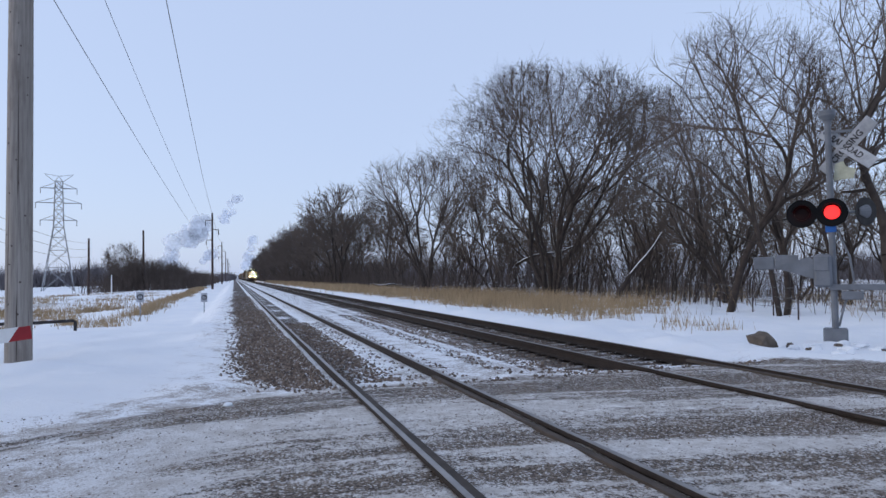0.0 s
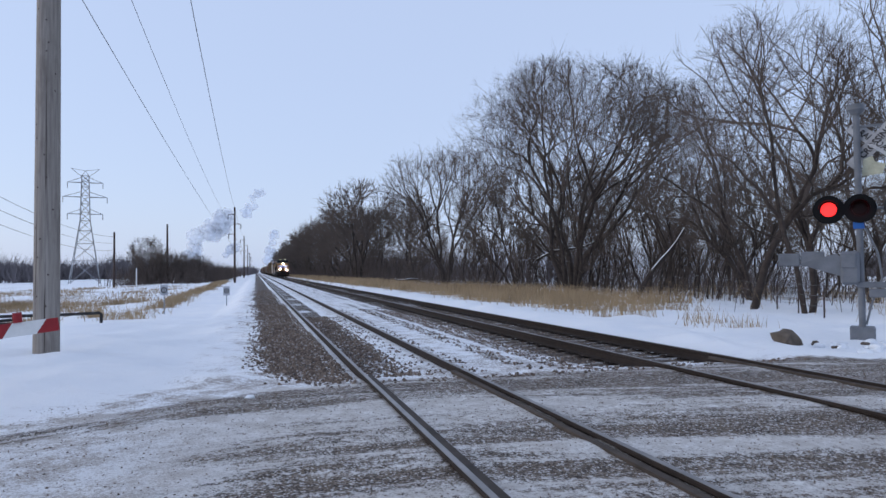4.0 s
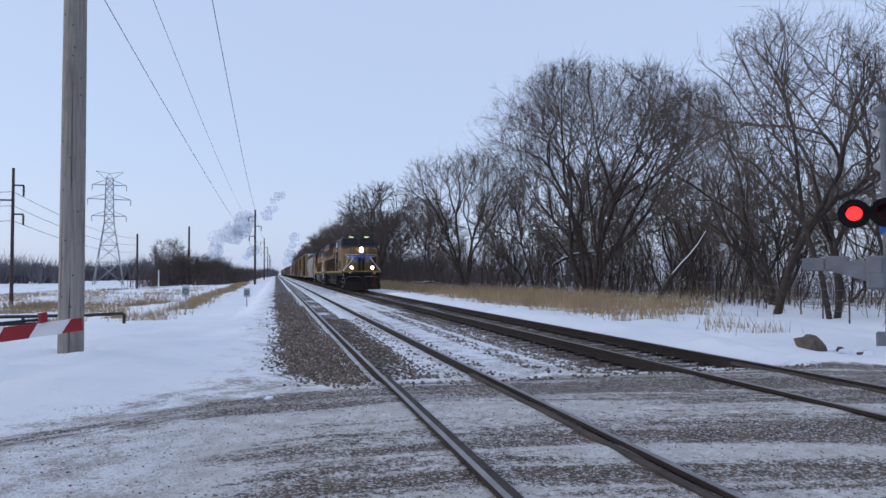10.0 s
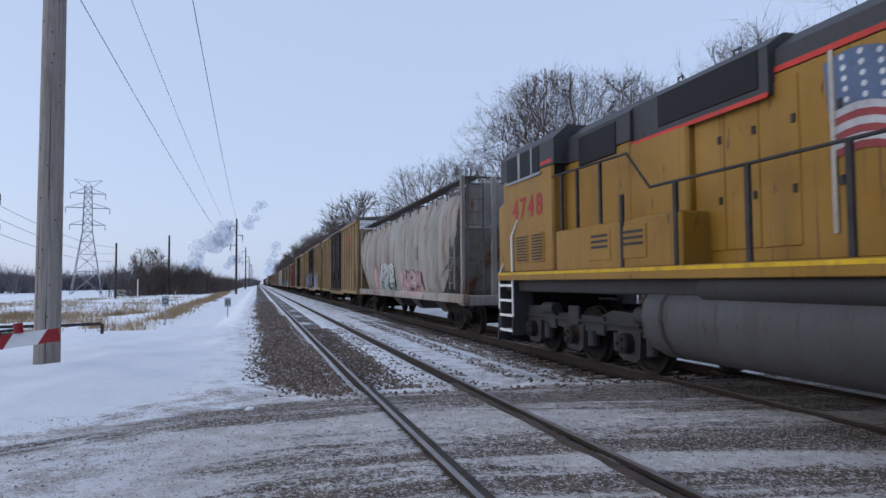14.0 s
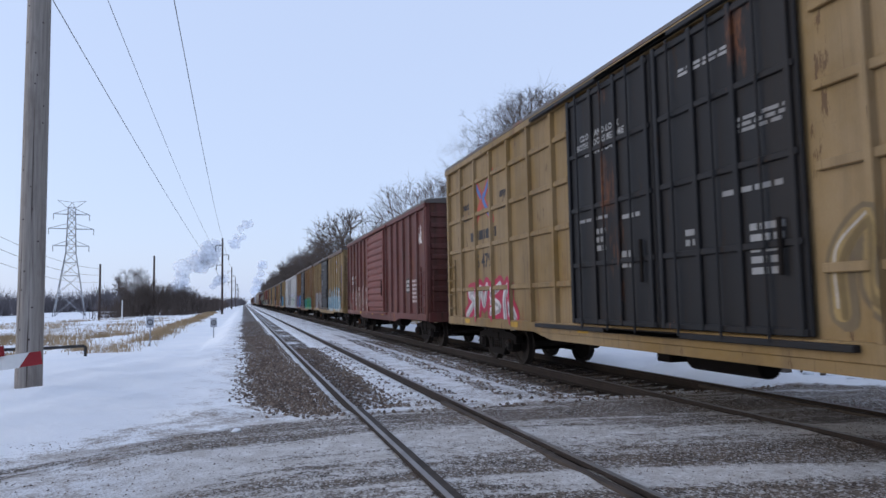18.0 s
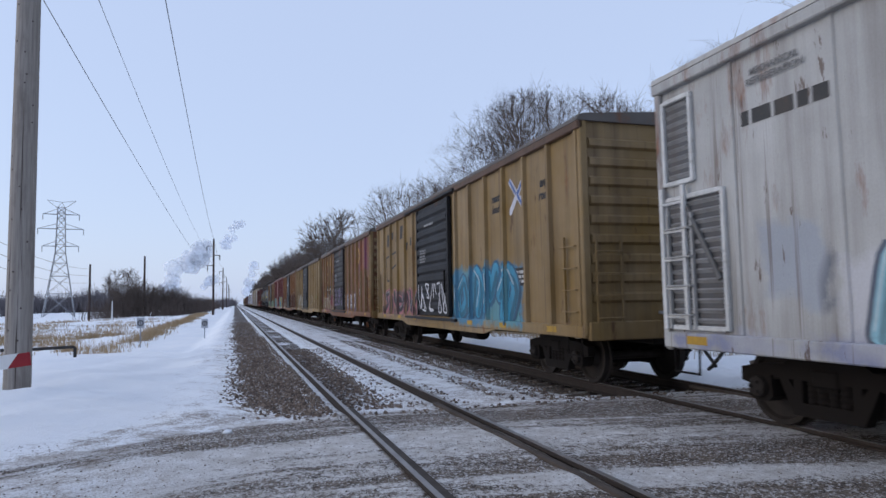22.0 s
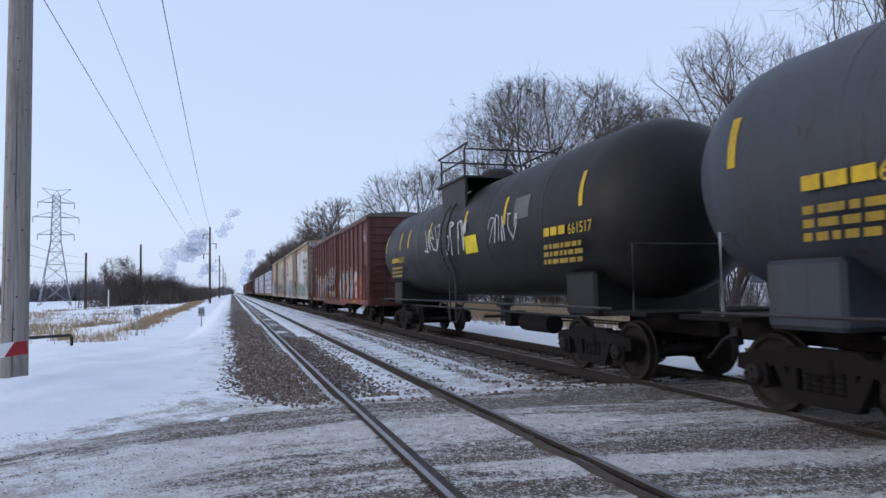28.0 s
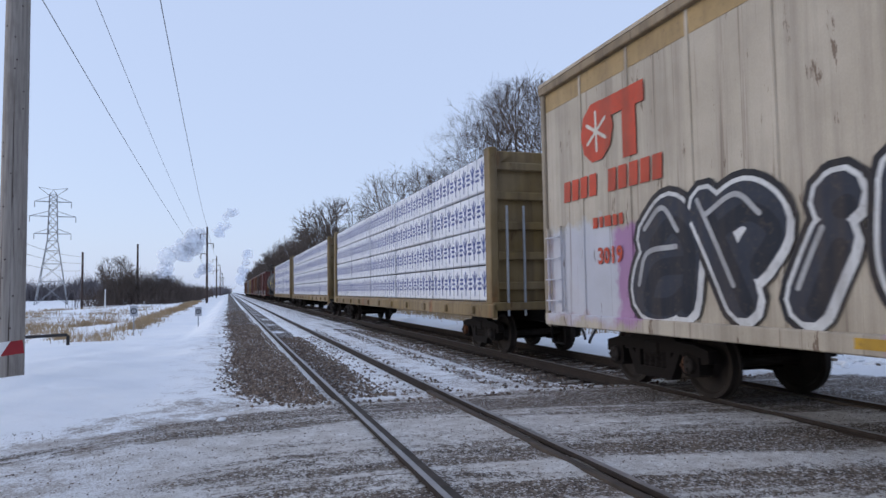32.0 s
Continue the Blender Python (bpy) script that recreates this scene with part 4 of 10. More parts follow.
def car_paint(name, c, car, wear=0.35, rust=0.0, fade=0.25, rough=0.5, sprays=(), peel=None):
    """Car paint in the car's own space; sprays: hazes of spray paint (y0, y1, z0, z1, colour, colour, size)."""
    m = Mat(name, rough)
    c = tuple(v * 0.77 for v in c)
    dim = min(1.0, 0.30 + 2.2 * max(c))

    def at(scale=(1, 1, 1), space="Object"):
        co = m.n("TexCoord")
        co.object = car
        mp = m.n("Mapping")
        mp.inputs["Scale"].default_value = scale
        m.link(co.outputs["Object"], mp.inputs["Vector"])
        return mp.outputs[0]
    m.at = at
    dirt = tuple(v * dim for v in (0.085, 0.062, 0.045))
    cloud = m.noise(0.55, 6, 0.6)
    pale = tuple(v + (0.8 * max(c) + 0.15 * dim * dim - v) * fade for v in c)
    col = m.mix(m.ramp(cloud, 0.32, 0.70), tuple(v * 0.74 for v in c), pale)
    if peel:
        bare_p = m.math("ADD", m.math("MULTIPLY", m.noise(0.55, 5, 0.6, (1, 1, 0.35)), 0.65), m.math("MULTIPLY", m.noise(2.5, 6, 0.65, (1, 1, 0.25)), 0.40))
        col = m.mix(m.math("MULTIPLY", m.ramp(bare_p, 0.50, 0.56), 0.85), col, peel)
    streak = m.noise(1.0, 6, 0.62, (3.0, 3.0, 0.16))
    col = m.mix(m.math("MULTIPLY", m.ramp(streak, 0.46, 0.68), min(0.8, wear * 1.2)), col, dirt)
    if rust:
        spot = m.noise(0.9, 8, 0.66, (1.5, 1.5, 0.4))
        patch = m.ramp(spot, 0.62 - 0.22 * rust, 0.72 - 0.17 * rust)
        col = m.mix(m.math("MULTIPLY", patch, 0.85), col, m.mix(m.ramp(m.noise(5, 5), 0.35, 0.65), (0.10, 0.030, 0.012), (0.27, 0.095, 0.03)))
    sep = m.n("SeparateXYZ")
    m.link(at(), sep.inputs[0])
    edge = m.noise(2.3, 5, 0.6)
    for y0, y1, z0, z1, a, b, size in sprays:
        inside = 1.0
        for sock, lo, hi in ((sep.outputs[1], y0, y1), (sep.outputs[2], z0, z1)):
            d = m.math("SUBTRACT", (hi - lo) / 2, m.math("ABSOLUTE", m.math("SUBTRACT", sock, (lo + hi) / 2)))
            d = m.math("ADD", m.math("MULTIPLY", d, 2.2), m.math("MULTIPLY", m.math("SUBTRACT", edge, 0.5), 1.6))
            inside = m.math("MULTIPLY", inside, m.ramp(d, 0.0, 0.35)) if not isinstance(inside, float) else m.ramp(d, 0.0, 0.35)
        cells = m.noise(size, 2, 0.4, (1, 1, 0.6))
        col = m.mix(m.math("MULTIPLY", inside, 0.88), col, m.mix(m.ramp(cells, 0.47, 0.53), a, b))
    low = m.math("MULTIPLY", m.ramp(m.noise(1.5, 5), 0.4, 0.65), 0.35)
    col = m.mix(m.math("MULTIPLY", low, wear), col, dirt)
    scab = m.ramp(m.noise(3.2, 8, 0.7, (1.6, 1.6, 0.45)), 0.615, 0.66)
    col = m.mix(m.math("MULTIPLY", scab, 0.75), col, tuple(v * dim for v in (0.085, 0.042, 0.022)))
    run = m.ramp(m.noise(2.2, 5, 0.6, (4.0, 4.0, 0.10)), 0.60, 0.70)
    col = m.mix(m.math("MULTIPLY", run, 0.55), col, tuple(v * dim for v in (0.095, 0.055, 0.035)))
    col = m.mix(m.math("MULTIPLY", m.noise(40, 3), 0.2), col, dirt)
    m.color(col)
    m.rough(cloud, rough - 0.1, rough + 0.25)
    m.bump(m.math("ADD", m.noise(1.3, 3), m.math("MULTIPLY", m.noise(22, 3), 0.2)), 0.22, 0.03)
    return m.m


INK = {}


def ink(c):
    """Sprayed or stencilled paint, thin and weathered, with grime run down over it."""
    if c not in INK:
        m = Mat("sprayed_paint", 0.55)
        col = m.mix(m.ramp(m.noise(2.5, 5), 0.3, 0.7), tuple(v * 0.80 for v in c), tuple(min(1, v * 1.10) for v in c))
        col = m.mix(m.math("MULTIPLY", m.ramp(m.noise(1.0, 6, 0.65, (3.0, 3.0, 0.2)), 0.46, 0.70), 0.40), col, (0.10, 0.07, 0.05))
        col = m.mix(m.math("MULTIPLY", m.ramp(m.noise(16, 5, 0.7), 0.56, 0.68), 0.45), col, (0.12, 0.085, 0.06))
        m.color(col)
        INK[c] = m.m
    return INK[c]


def ribbon(b, pts, width, x, ends=0.5):
    """A flat brush stroke on the side, through (y, z) points smoothed into a curve."""
    P = [np.array(p, float) for p in pts]
    P = [P[0] * 2 - P[1]] + P + [P[-1] * 2 - P[-2]]
    line = []
    for i in range(1, len(P) - 2):
        for t in np.linspace(0, 1, 6, endpoint=False):
            a, q, c, d = P[i - 1], P[i], P[i + 1], P[i + 2]
            line.append(0.5 * (2 * q + (c - a) * t + (2 * a - 5 * q + 4 * c - d) * t * t + (3 * q - a - 3 * c + d) * t ** 3))
    line.append(P[-2])
    n = len(line)
    v = []
    for i, p in enumerate(line):
        d = line[min(i + 1, n - 1)] - line[max(i - 1, 0)]
        d = d / (np.hypot(*d) + 1e-9)
        s = np.array([-d[1], d[0]]) * width * 0.5
        v += [(x - 0.00006 * i, *(p + s)), (x - 0.00006 * i, *(p - s))]
    f = [(2 * i, 2 * i + 1, 2 * i + 3, 2 * i + 2) for i in range(n - 1)]
    k = len(v)
    for c, xx in ((line[0], x + 0.0005), (line[-1], x - 0.00006 * n + 0.00003)):
        o = len(v)
        v += [(xx, c[0] + width * 0.5 * math.cos(a), c[1] + width * 0.5 * math.sin(a)) for a in np.linspace(0, 6.283, 10, endpoint=False)]
        f.append(tuple(range(o, o + 10)))
    b.add(v, f)


STROKES = (
    (((0.12, 0.10), (0.30, 0.92), (0.55, 0.42), (0.82, 0.95)), ((0.82, 0.95), (0.92, 0.55))),
    (((0.92, 0.90), (0.20, 0.82), (0.74, 0.48), (0.10, 0.08)),),
    (((0.10, 0.95), (0.14, 0.30), (0.50, 0.05), (0.90, 0.30), (0.76, 0.70), (0.45, 0.55)),),
    (((0.05, 0.50), (0.50, 0.95), (0.95, 0.55), (0.62, 0.05)), ((0.50, 0.92), (0.32, 0.05))),
    (((0.20, 0.05), (0.10, 0.60), (0.50, 0.95), (0.60, 0.40), (0.92, 0.10)),),
    (((0.08, 0.20), (0.92, 0.34), (0.14, 0.64), (0.92, 0.95)),),
    (((0.14, 0.92), (0.50, 0.10), (0.86, 0.92)), ((0.08, 0.10), (0.45, 0.16))),
    (((0.52, 0.95), (0.12, 0.60), (0.36, 0.06), (0.86, 0.30), (0.70, 0.86)),),
)
FORMS = {
    "a": (((0.22, 0.74), (0.55, 0.95), (0.84, 0.70), (0.86, 0.06)), ((0.80, 0.50), (0.30, 0.46), (0.20, 0.12), (0.58, 0.06), (0.82, 0.22))),
    "p": (((0.10, 0.95), (0.36, 0.52), (0.66, 0.04)), ((0.24, 0.78), (0.62, 0.96), (0.92, 0.70), (0.74, 0.42))),
    "i": (((0.60, 0.90), (0.58, 0.86)), ((0.58, 0.56), (0.48, 0.30), (0.36, 0.05))),
    "u": (((0.10, 0.92), (0.14, 0.30), (0.44, 0.06), (0.80, 0.30), (0.90, 0.95)),),
    "r": (((0.14, 0.05), (0.12, 0.60), (0.50, 0.95), (0.84, 0.72), (0.46, 0.46), (0.90, 0.05)),),
    "c": (((0.90, 0.84), (0.44, 0.95), (0.12, 0.50), (0.42, 0.07), (0.92, 0.16)),),
    "e": (((0.92, 0.88), (0.30, 0.90), (0.12, 0.48), (0.36, 0.08), (0.92, 0.12)), ((0.16, 0.50), (0.76, 0.54))),
    "j": (((0.10, 0.86), (0.52, 0.94), (0.92, 0.86)), ((0.60, 0.90), (0.58, 0.30), (0.36, 0.06), (0.10, 0.16))),
    "k": (((0.16, 0.95), (0.20, 0.05)), ((0.92, 0.96), (0.34, 0.50), (0.92, 0.05))),
    "s": (((0.94, 0.88), (0.40, 0.92), (0.18, 0.64), (0.80, 0.42), (0.72, 0.08), (0.08, 0.08)),),
}
PROUD = {}                                      # where each car's side posts stand


def cut(poly, lo, hi):
    """The part of a flat outline of (y, z) between two upright lines."""
    for edge, sign in ((lo, 1), (hi, -1)):
        out = []
        for i, p in enumerate(poly):
            q = poly[(i + 1) % len(poly)]
            dp, dq = sign * (p[0] - edge), sign * (q[0] - edge)
            if dp >= 0:
                out.append(p)
            if dp * dq < 0:
                t = dp / (dp - dq)
                out.append((edge, p[1] + (q[1] - p[1]) * t))
        poly = out
        if len(poly) < 3:
            return []
    return poly


def graffiti(car, y0, y1, z0, z1, seed, fill, line, glow_c=None, letters=5, fat=0.30, x=SIDE - 0.004, forms=""):
    """A sprayed mural of fat bent strokes with a rim, an outline, two tones and a light; it runs on over the side posts."""
    r = random.Random(seed)
    w, h = (y1 - y0) / letters, z1 - z0
    deep = tuple(0.55 * v for v in fill)
    pale = tuple(0.45 * v + 0.36 for v in fill)
    tones = [ink(c) for c in (glow_c or line, line, fill, deep, pale)]
    posts = [p for p in PROUD.get(car.name, ()) if y0 - 0.4 < p < y1 + 0.4] if x > SIDE - 0.03 else []
    for k in range(letters):
        tall = h * r.uniform(0.84, 1.0)
        wide = w * r.uniform(1.0, 1.22)
        thick = min(wide, tall * 0.8) * (0.20 + 0.30 * fat) * r.uniform(0.9, 1.15)
        ya, za = y1 - (k + 0.5) * w + wide / 2, z0 + r.uniform(0, h - tall)
        lines = []
        for st in FORMS[forms[k]] if forms else r.choice(STROKES):
            flip = r.random() < 0.5 and not forms
            bend = 0.02 if forms else 0.08
            pts = []
            for u, v in st:
                u = min(0.96, max(0.04, u + r.uniform(-bend, bend)))
                v = min(0.98, max(0.02, v + r.uniform(-bend, bend)))
                pts.append((ya - wide * ((1 - u if flip else u) * 0.86 + 0.07) - 0.10 * tall * (v - 0.5), za + thick * 0.4 + (tall - thick * 0.8) * v))
            lines.append(pts)
        base = x - 0.0035 * (k % 2)
        b, tone = Build(), []

        def lay(pts, width, depth, slot):
            n = len(b.f)
            ribbon(b, pts, width, base - depth)
            tone.extend([slot] * (len(b.f) - n))
        for i, pts in enumerate(lines):
            o = 0.0004 * i
            if glow_c:
                lay(pts, thick + 0.26, 0.0002 + o, 0)
            lay([(p - 0.05, q - 0.05) for p, q in pts], thick + 0.08, 0.0012 + o, 1)
            lay(pts, thick + 0.11, 0.0022 + o, 1)
            lay(pts, thick, 0.0050 + o, 2)
            lay([(p - thick * 0.16, q - thick * 0.20) for p, q in pts], thick * 0.42, 0.0075 + o, 3)
            if len(pts) > 2:
                lay([(p + thick * 0.22, q + thick * 0.24) for p, q in pts[:3]], thick * 0.13, 0.0095 + o, 4)
        flat = list(zip(b.f, tone))
        for y in posts:
            for f, slot in flat:
                poly = cut([b.v[i][1:] for i in f], y - 0.04, y + 0.04)
                if poly:
                    out = b.v[f[0]][0] - 0.082
                    b.add([(out, *p) for p in poly], [tuple(range(len(poly)))])
                    tone.append(slot)
        me = bare("spray_letter", b.v, b.f)
        for m in tones:
            me.materials.append(m)
        me.polygons.foreach_set("material_index", tone)
        part("spray_letter", me, None, car)


def scrawl(car, y0, y1, z0, z1, seed, c, width=0.035, strokes=6, x=SIDE - 0.007):
    """A thin tag of quick loops."""
    r = random.Random(seed)
    b = Build()
    for k in range(strokes):
        a = y1 - (y1 - y0) * (k + 0.5) / strokes
        w = (y1 - y0) / strokes
        ribbon(b, [(a + r.uniform(-0.6, 0.6) * w, z0 + (z1 - z0) * r.choice((0.1, 0.9, 0.5, 0.95, 0.05, 0.6))) for _ in range(5)], width, x)
    part("spray_tag", b, ink(c), car)


def patch(car, name, y0, y1, z0, z1, c, x=SIDE - 0.005, label=""):
    return part(name, Build().box(x, x + 0.004, y0, y1, z0, z1), ink(c) if isinstance(c, tuple) else c, car, label)


def bars(car, y0, y1, z0, z1, rows, c, x=SIDE - 0.006, seed=1, name="small_print"):
    """Print too small to read: broken bars."""
    r = random.Random(seed)
    b = Build()
    h = (z1 - z0) / (rows * 1.6)
    for k in range(rows):
        z = z1 - (k + 0.5) * (z1 - z0) / rows
        y = y1
        while y > y0 + 0.05:
            w = min(r.uniform(0.08, 0.3), y - y0)
            b.box(x, x + 0.003, y - w, y, z - h / 2, z + h / 2)
            y -= w + 0.05
    if name == "reporting_mark":
        return loose(name, b, ink(c), car)
    return part(name, b, ink(c), car)


# ---- running gear shared by all cars ----
def wheel_build(r=0.46):
    b = Build()
    for s in (-1, 1):
        g = s * 0.7525
        prof = [(g - s * 0.09, 0.10), (g - s * 0.085, r * 0.45), (g - s * 0.02, r * 0.8), (g - s * 0.065, r * 0.88), (g - s * 0.07, r + 0.028), (g - s * 0.04, r + 0.026), (g - s * 0.025, r), (g + s * 0.07, r - 0.004), (g + s * 0.07, r * 0.87), (g + s * 0.03, r * 0.80), (g + s * 0.0, r * 0.40), (g + s * 0.09, 0.13), (g + s * 0.10, 0.0)]
        b.lathe(prof, 28, "x")
    b.tube([(-1.05, 0, 0), (1.05, 0, 0)], 0.075, 10)
    return b


WHEELS = wheel_build().mesh("wheelset", True)
BIGWHEELS = wheel_build(0.52).mesh("wheelset", True)
WHEELS.materials.append(M["wheel"])
BIGWHEELS.materials.append(M["wheel"])


def frame_side():
    b = Build()
    x0, x1 = -0.07, 0.07
    b.prism([(-1.18, 0.50), (-1.18, 0.66), (-0.9, 0.72), (-0.55, 0.74), (-0.45, 0.80), (0.45, 0.80), (0.55, 0.74), (0.9, 0.72), (1.18, 0.66), (1.18, 0.50), (0.98, 0.46), (0.6, 0.58), (-0.6, 0.58), (-0.98, 0.46)], "x", x0, x1)
    b.prism([(-0.62, 0.60), (-0.50, 0.60), (-0.30, 0.34), (0.30, 0.34), (0.50, 0.60), (0.62, 0.60), (0.42, 0.20), (-0.42, 0.20)], "x", x0, x1)
    for s in (-1, 1):
        b.box(x0, x1, s * 0.36 - 0.06, s * 0.36 + 0.06, 0.30, 0.62, 0.01)
        b.prism([(s * 0.70, 0.60), (s * 1.02, 0.56), (s * 1.04, 0.34), (s * 0.95, 0.30), (s * 0.76, 0.30), (s * 0.68, 0.36)], "x", x0 - 0.03, x1 + 0.03)
    return b


FRAME = frame_side().mesh("side_frame")
cap = Build().lathe([(-0.10, 0.0), (-0.10, 0.09), (-0.08, 0.115), (0.06, 0.125), (0.06, 0.0)], 14, "x")
for k in range(3):
    a = 2.09 * k
    cap.box(-0.125, -0.10, 0.06 * math.cos(a) - 0.016, 0.06 * math.cos(a) + 0.016, 0.06 * math.sin(a) - 0.016, 0.06 * math.sin(a) + 0.016)
CAP = cap.mesh("bearing_cap", True)
spring = Build()
for sy in (-0.2, -0.06, 0.08, 0.2):
    spring.lathe([(0.34 + 0.03 * k, 0.06 + 0.012 * (k % 2)) for k in range(9)], 9, "z")
    spring.v = [(x, y + (sy if i >= len(spring.v) - 81 else 0), z) for i, (x, y, z) in enumerate(spring.v)]
SPRINGS = spring.mesh("spring_nest")
BOLSTER = Build().box(-1.1, 1.1, -0.17, 0.17, 0.52, 0.72, 0.03).box(-0.35, 0.35, -0.3, 0.3, 0.72, 0.86, 0.03).box(-0.9, 0.9, 0.50, 0.62, 0.30, 0.46, 0.02).box(-0.9, 0.9, -0.62, -0.50, 0.30, 0.46, 0.02).mesh("truck")


def truck(car, y, mat=None):
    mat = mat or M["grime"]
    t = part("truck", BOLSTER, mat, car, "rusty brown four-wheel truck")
    t.matrix_basis = pose(0, y, 0)
    for s in (-1, 1):
        f = part("side_frame", FRAME, mat, t)
        f.matrix_basis = pose(s * 1.0, 0, 0)
        c = part("spring_nest", SPRINGS, mat, t)
        c.matrix_basis = pose(s * 1.0, 0, 0)
        w = part("wheelset", WHEELS, M["wheel"], t, "steel wheels on their axle")
        w.matrix_basis = pose(0, s * 0.86, 0.46)
        for q in (-1, 1):
            k = part("bearing_cap", CAP, mat, t)
            k.matrix_basis = pose(q * 1.08, s * 0.86, 0.46, 0, 0, 0 if q < 0 else 180)
    return t


knuckle = Build().box(-0.09, 0.09, -0.62, 0.3, 0.80, 0.97, 0.02).prism([(-0.13, -0.62), (-0.17, -0.78), (-0.05, -0.86), (0.02, -0.74), (0.10, -0.76), (0.15, -0.62)], "z", 0.74, 1.03).box(-0.2, 0.2, 0.2, 0.5, 0.72, 1.05, 0.02)
KNUCKLE = knuckle.mesh("coupler")
HOSE = Build().tube([(0.32, -0.1, 0.82), (0.33, -0.35, 0.72), (0.30, -0.62, 0.50), (0.18, -0.86, 0.42)], 0.028, 7).box(0.26, 0.38, -0.16, -0.04, 0.78, 0.90, 0.01).mesh("air_hose", True)


def couplers(car, length, mat=None):
    for y, r in ((0, 0), (length, 180)):
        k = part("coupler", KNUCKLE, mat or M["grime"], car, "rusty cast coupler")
        k.matrix_basis = pose(0, y, 0, 0, 0, r)
        h = part("air_hose", HOSE, M["rubber"], car, "black rubber air hose")
        h.matrix_basis = pose(0, y, 0, 0, 0, r)


def ladder(rows, width, step=0.36):
    b = Build()
    for s in (-1, 1):
        b.box(-0.02, 0.02, s * width / 2 - 0.02, s * width / 2 + 0.02, 0, rows * step)
    for k in range(rows):
        z = (k + 0.5) * step
        b.tube([(-0.06, -width / 2, z), (-0.06, width / 2, z)], 0.013, 6)
        for s in (-1, 1):
            b.box(-0.06, 0.0, s * width / 2 - 0.012, s * width / 2 + 0.012, z - 0.012, z + 0.012)
    return b


LADDERS = {n: ladder(n, 0.46).mesh("ladder") for n in (4, 9)}
grip = Build().tube([(0, -0.25, 0), (-0.07, -0.25, 0), (-0.07, 0.25, 0), (0, 0.25, 0)], 0.013, 6)
GRIP = grip.mesh("grab_iron")
STIRRUP = Build().tube([(0, -0.24, 0.0), (0, -0.22, -0.34), (0, 0.22, -0.34), (0, 0.24, 0.0)], 0.018, 6).mesh("stirrup")
bw = Build().lathe([(-0.02, 0.25), (-0.035, 0.27), (-0.02, 0.29), (-0.005, 0.27), (-0.02, 0.25)], 24, "y")
for k in range(6):
    a = k * math.pi / 3
    bw.tube([(0, -0.02, 0), (0.26 * math.cos(a), -0.02, 0.26 * math.sin(a))], 0.012, 5)
bw.box(-0.13, 0.13, 0.0, 0.14, -0.18, 0.16, 0.02)
BRAKE = bw.mesh("brake_wheel", True)
gear = Build().tube([(-0.5, -0.7, 0.62), (-0.5, 0.7, 0.62)], 0.2, 14).tube([(0.2, -2.5, 0.7), (0.2, 2.5, 0.7)], 0.02, 6).box(-0.75, -0.35, 1.0, 1.35, 0.5, 0.85, 0.02).tube([(-0.35, -3.2, 0.72), (-0.35, 3.2, 0.66)], 0.018, 6)
GEAR = gear.mesh("brake_gear", True)
POSTS = {}


def post_mesh(z0, z1, deep=0.08, wide=0.13):
    key = (round(z0, 2), round(z1, 2), deep, wide)
    if key not in POSTS:
        o = [(-wide / 2, 0), (-wide / 2 + 0.025, -deep), (wide / 2 - 0.025, -deep), (wide / 2, 0)]
        POSTS[key] = Build().prism([(-q, p) for p, q in o], "z", z0, z1).mesh("side_post")
        POSTS[key].transform(Matrix(((-1, 0, 0, 0), (0, 1, 0, 0), (0, 0, 1, 0), (0, 0, 0, 1))))
        POSTS[key].flip_normals()
    return POSTS[key].copy()


def underbody(car, length, inset, mat, low=0.72):
    b = Build().box(-0.28, 0.28, 0.05, length - 0.05, 0.72, 1.04, 0.02)
    for k in range(7):
        y = inset + 1.5 + (length - 2 * inset - 3.0) * k / 6
        b.box(-1.4, 1.4, y - 0.07, y + 0.07, 0.84, 1.02)
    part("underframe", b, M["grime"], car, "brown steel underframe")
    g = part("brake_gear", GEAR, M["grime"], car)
    g.matrix_basis = pose(0, length / 2, 0)
    truck(car, inset)
    truck(car, length - inset)
    couplers(car, length)


def end_ribs(car, y, way, z0, z1, n, mat, half=1.38):
    """Pressed horizontal corrugations of a car's end."""
    prof = [(-0.09, 0.0), (-0.05, 0.055), (0.05, 0.055), (0.09, 0.0)]
    me = Build().prism([(way * q, p) for p, q in prof], "x", -half, half).mesh("end_rib")
    me.materials.append(mat)
    for k in range(n):
        e = part("end_rib", me, mat, car)
        e.matrix_basis = pose(0, y, z0 + (z1 - z0) * (k + 0.5) / n)


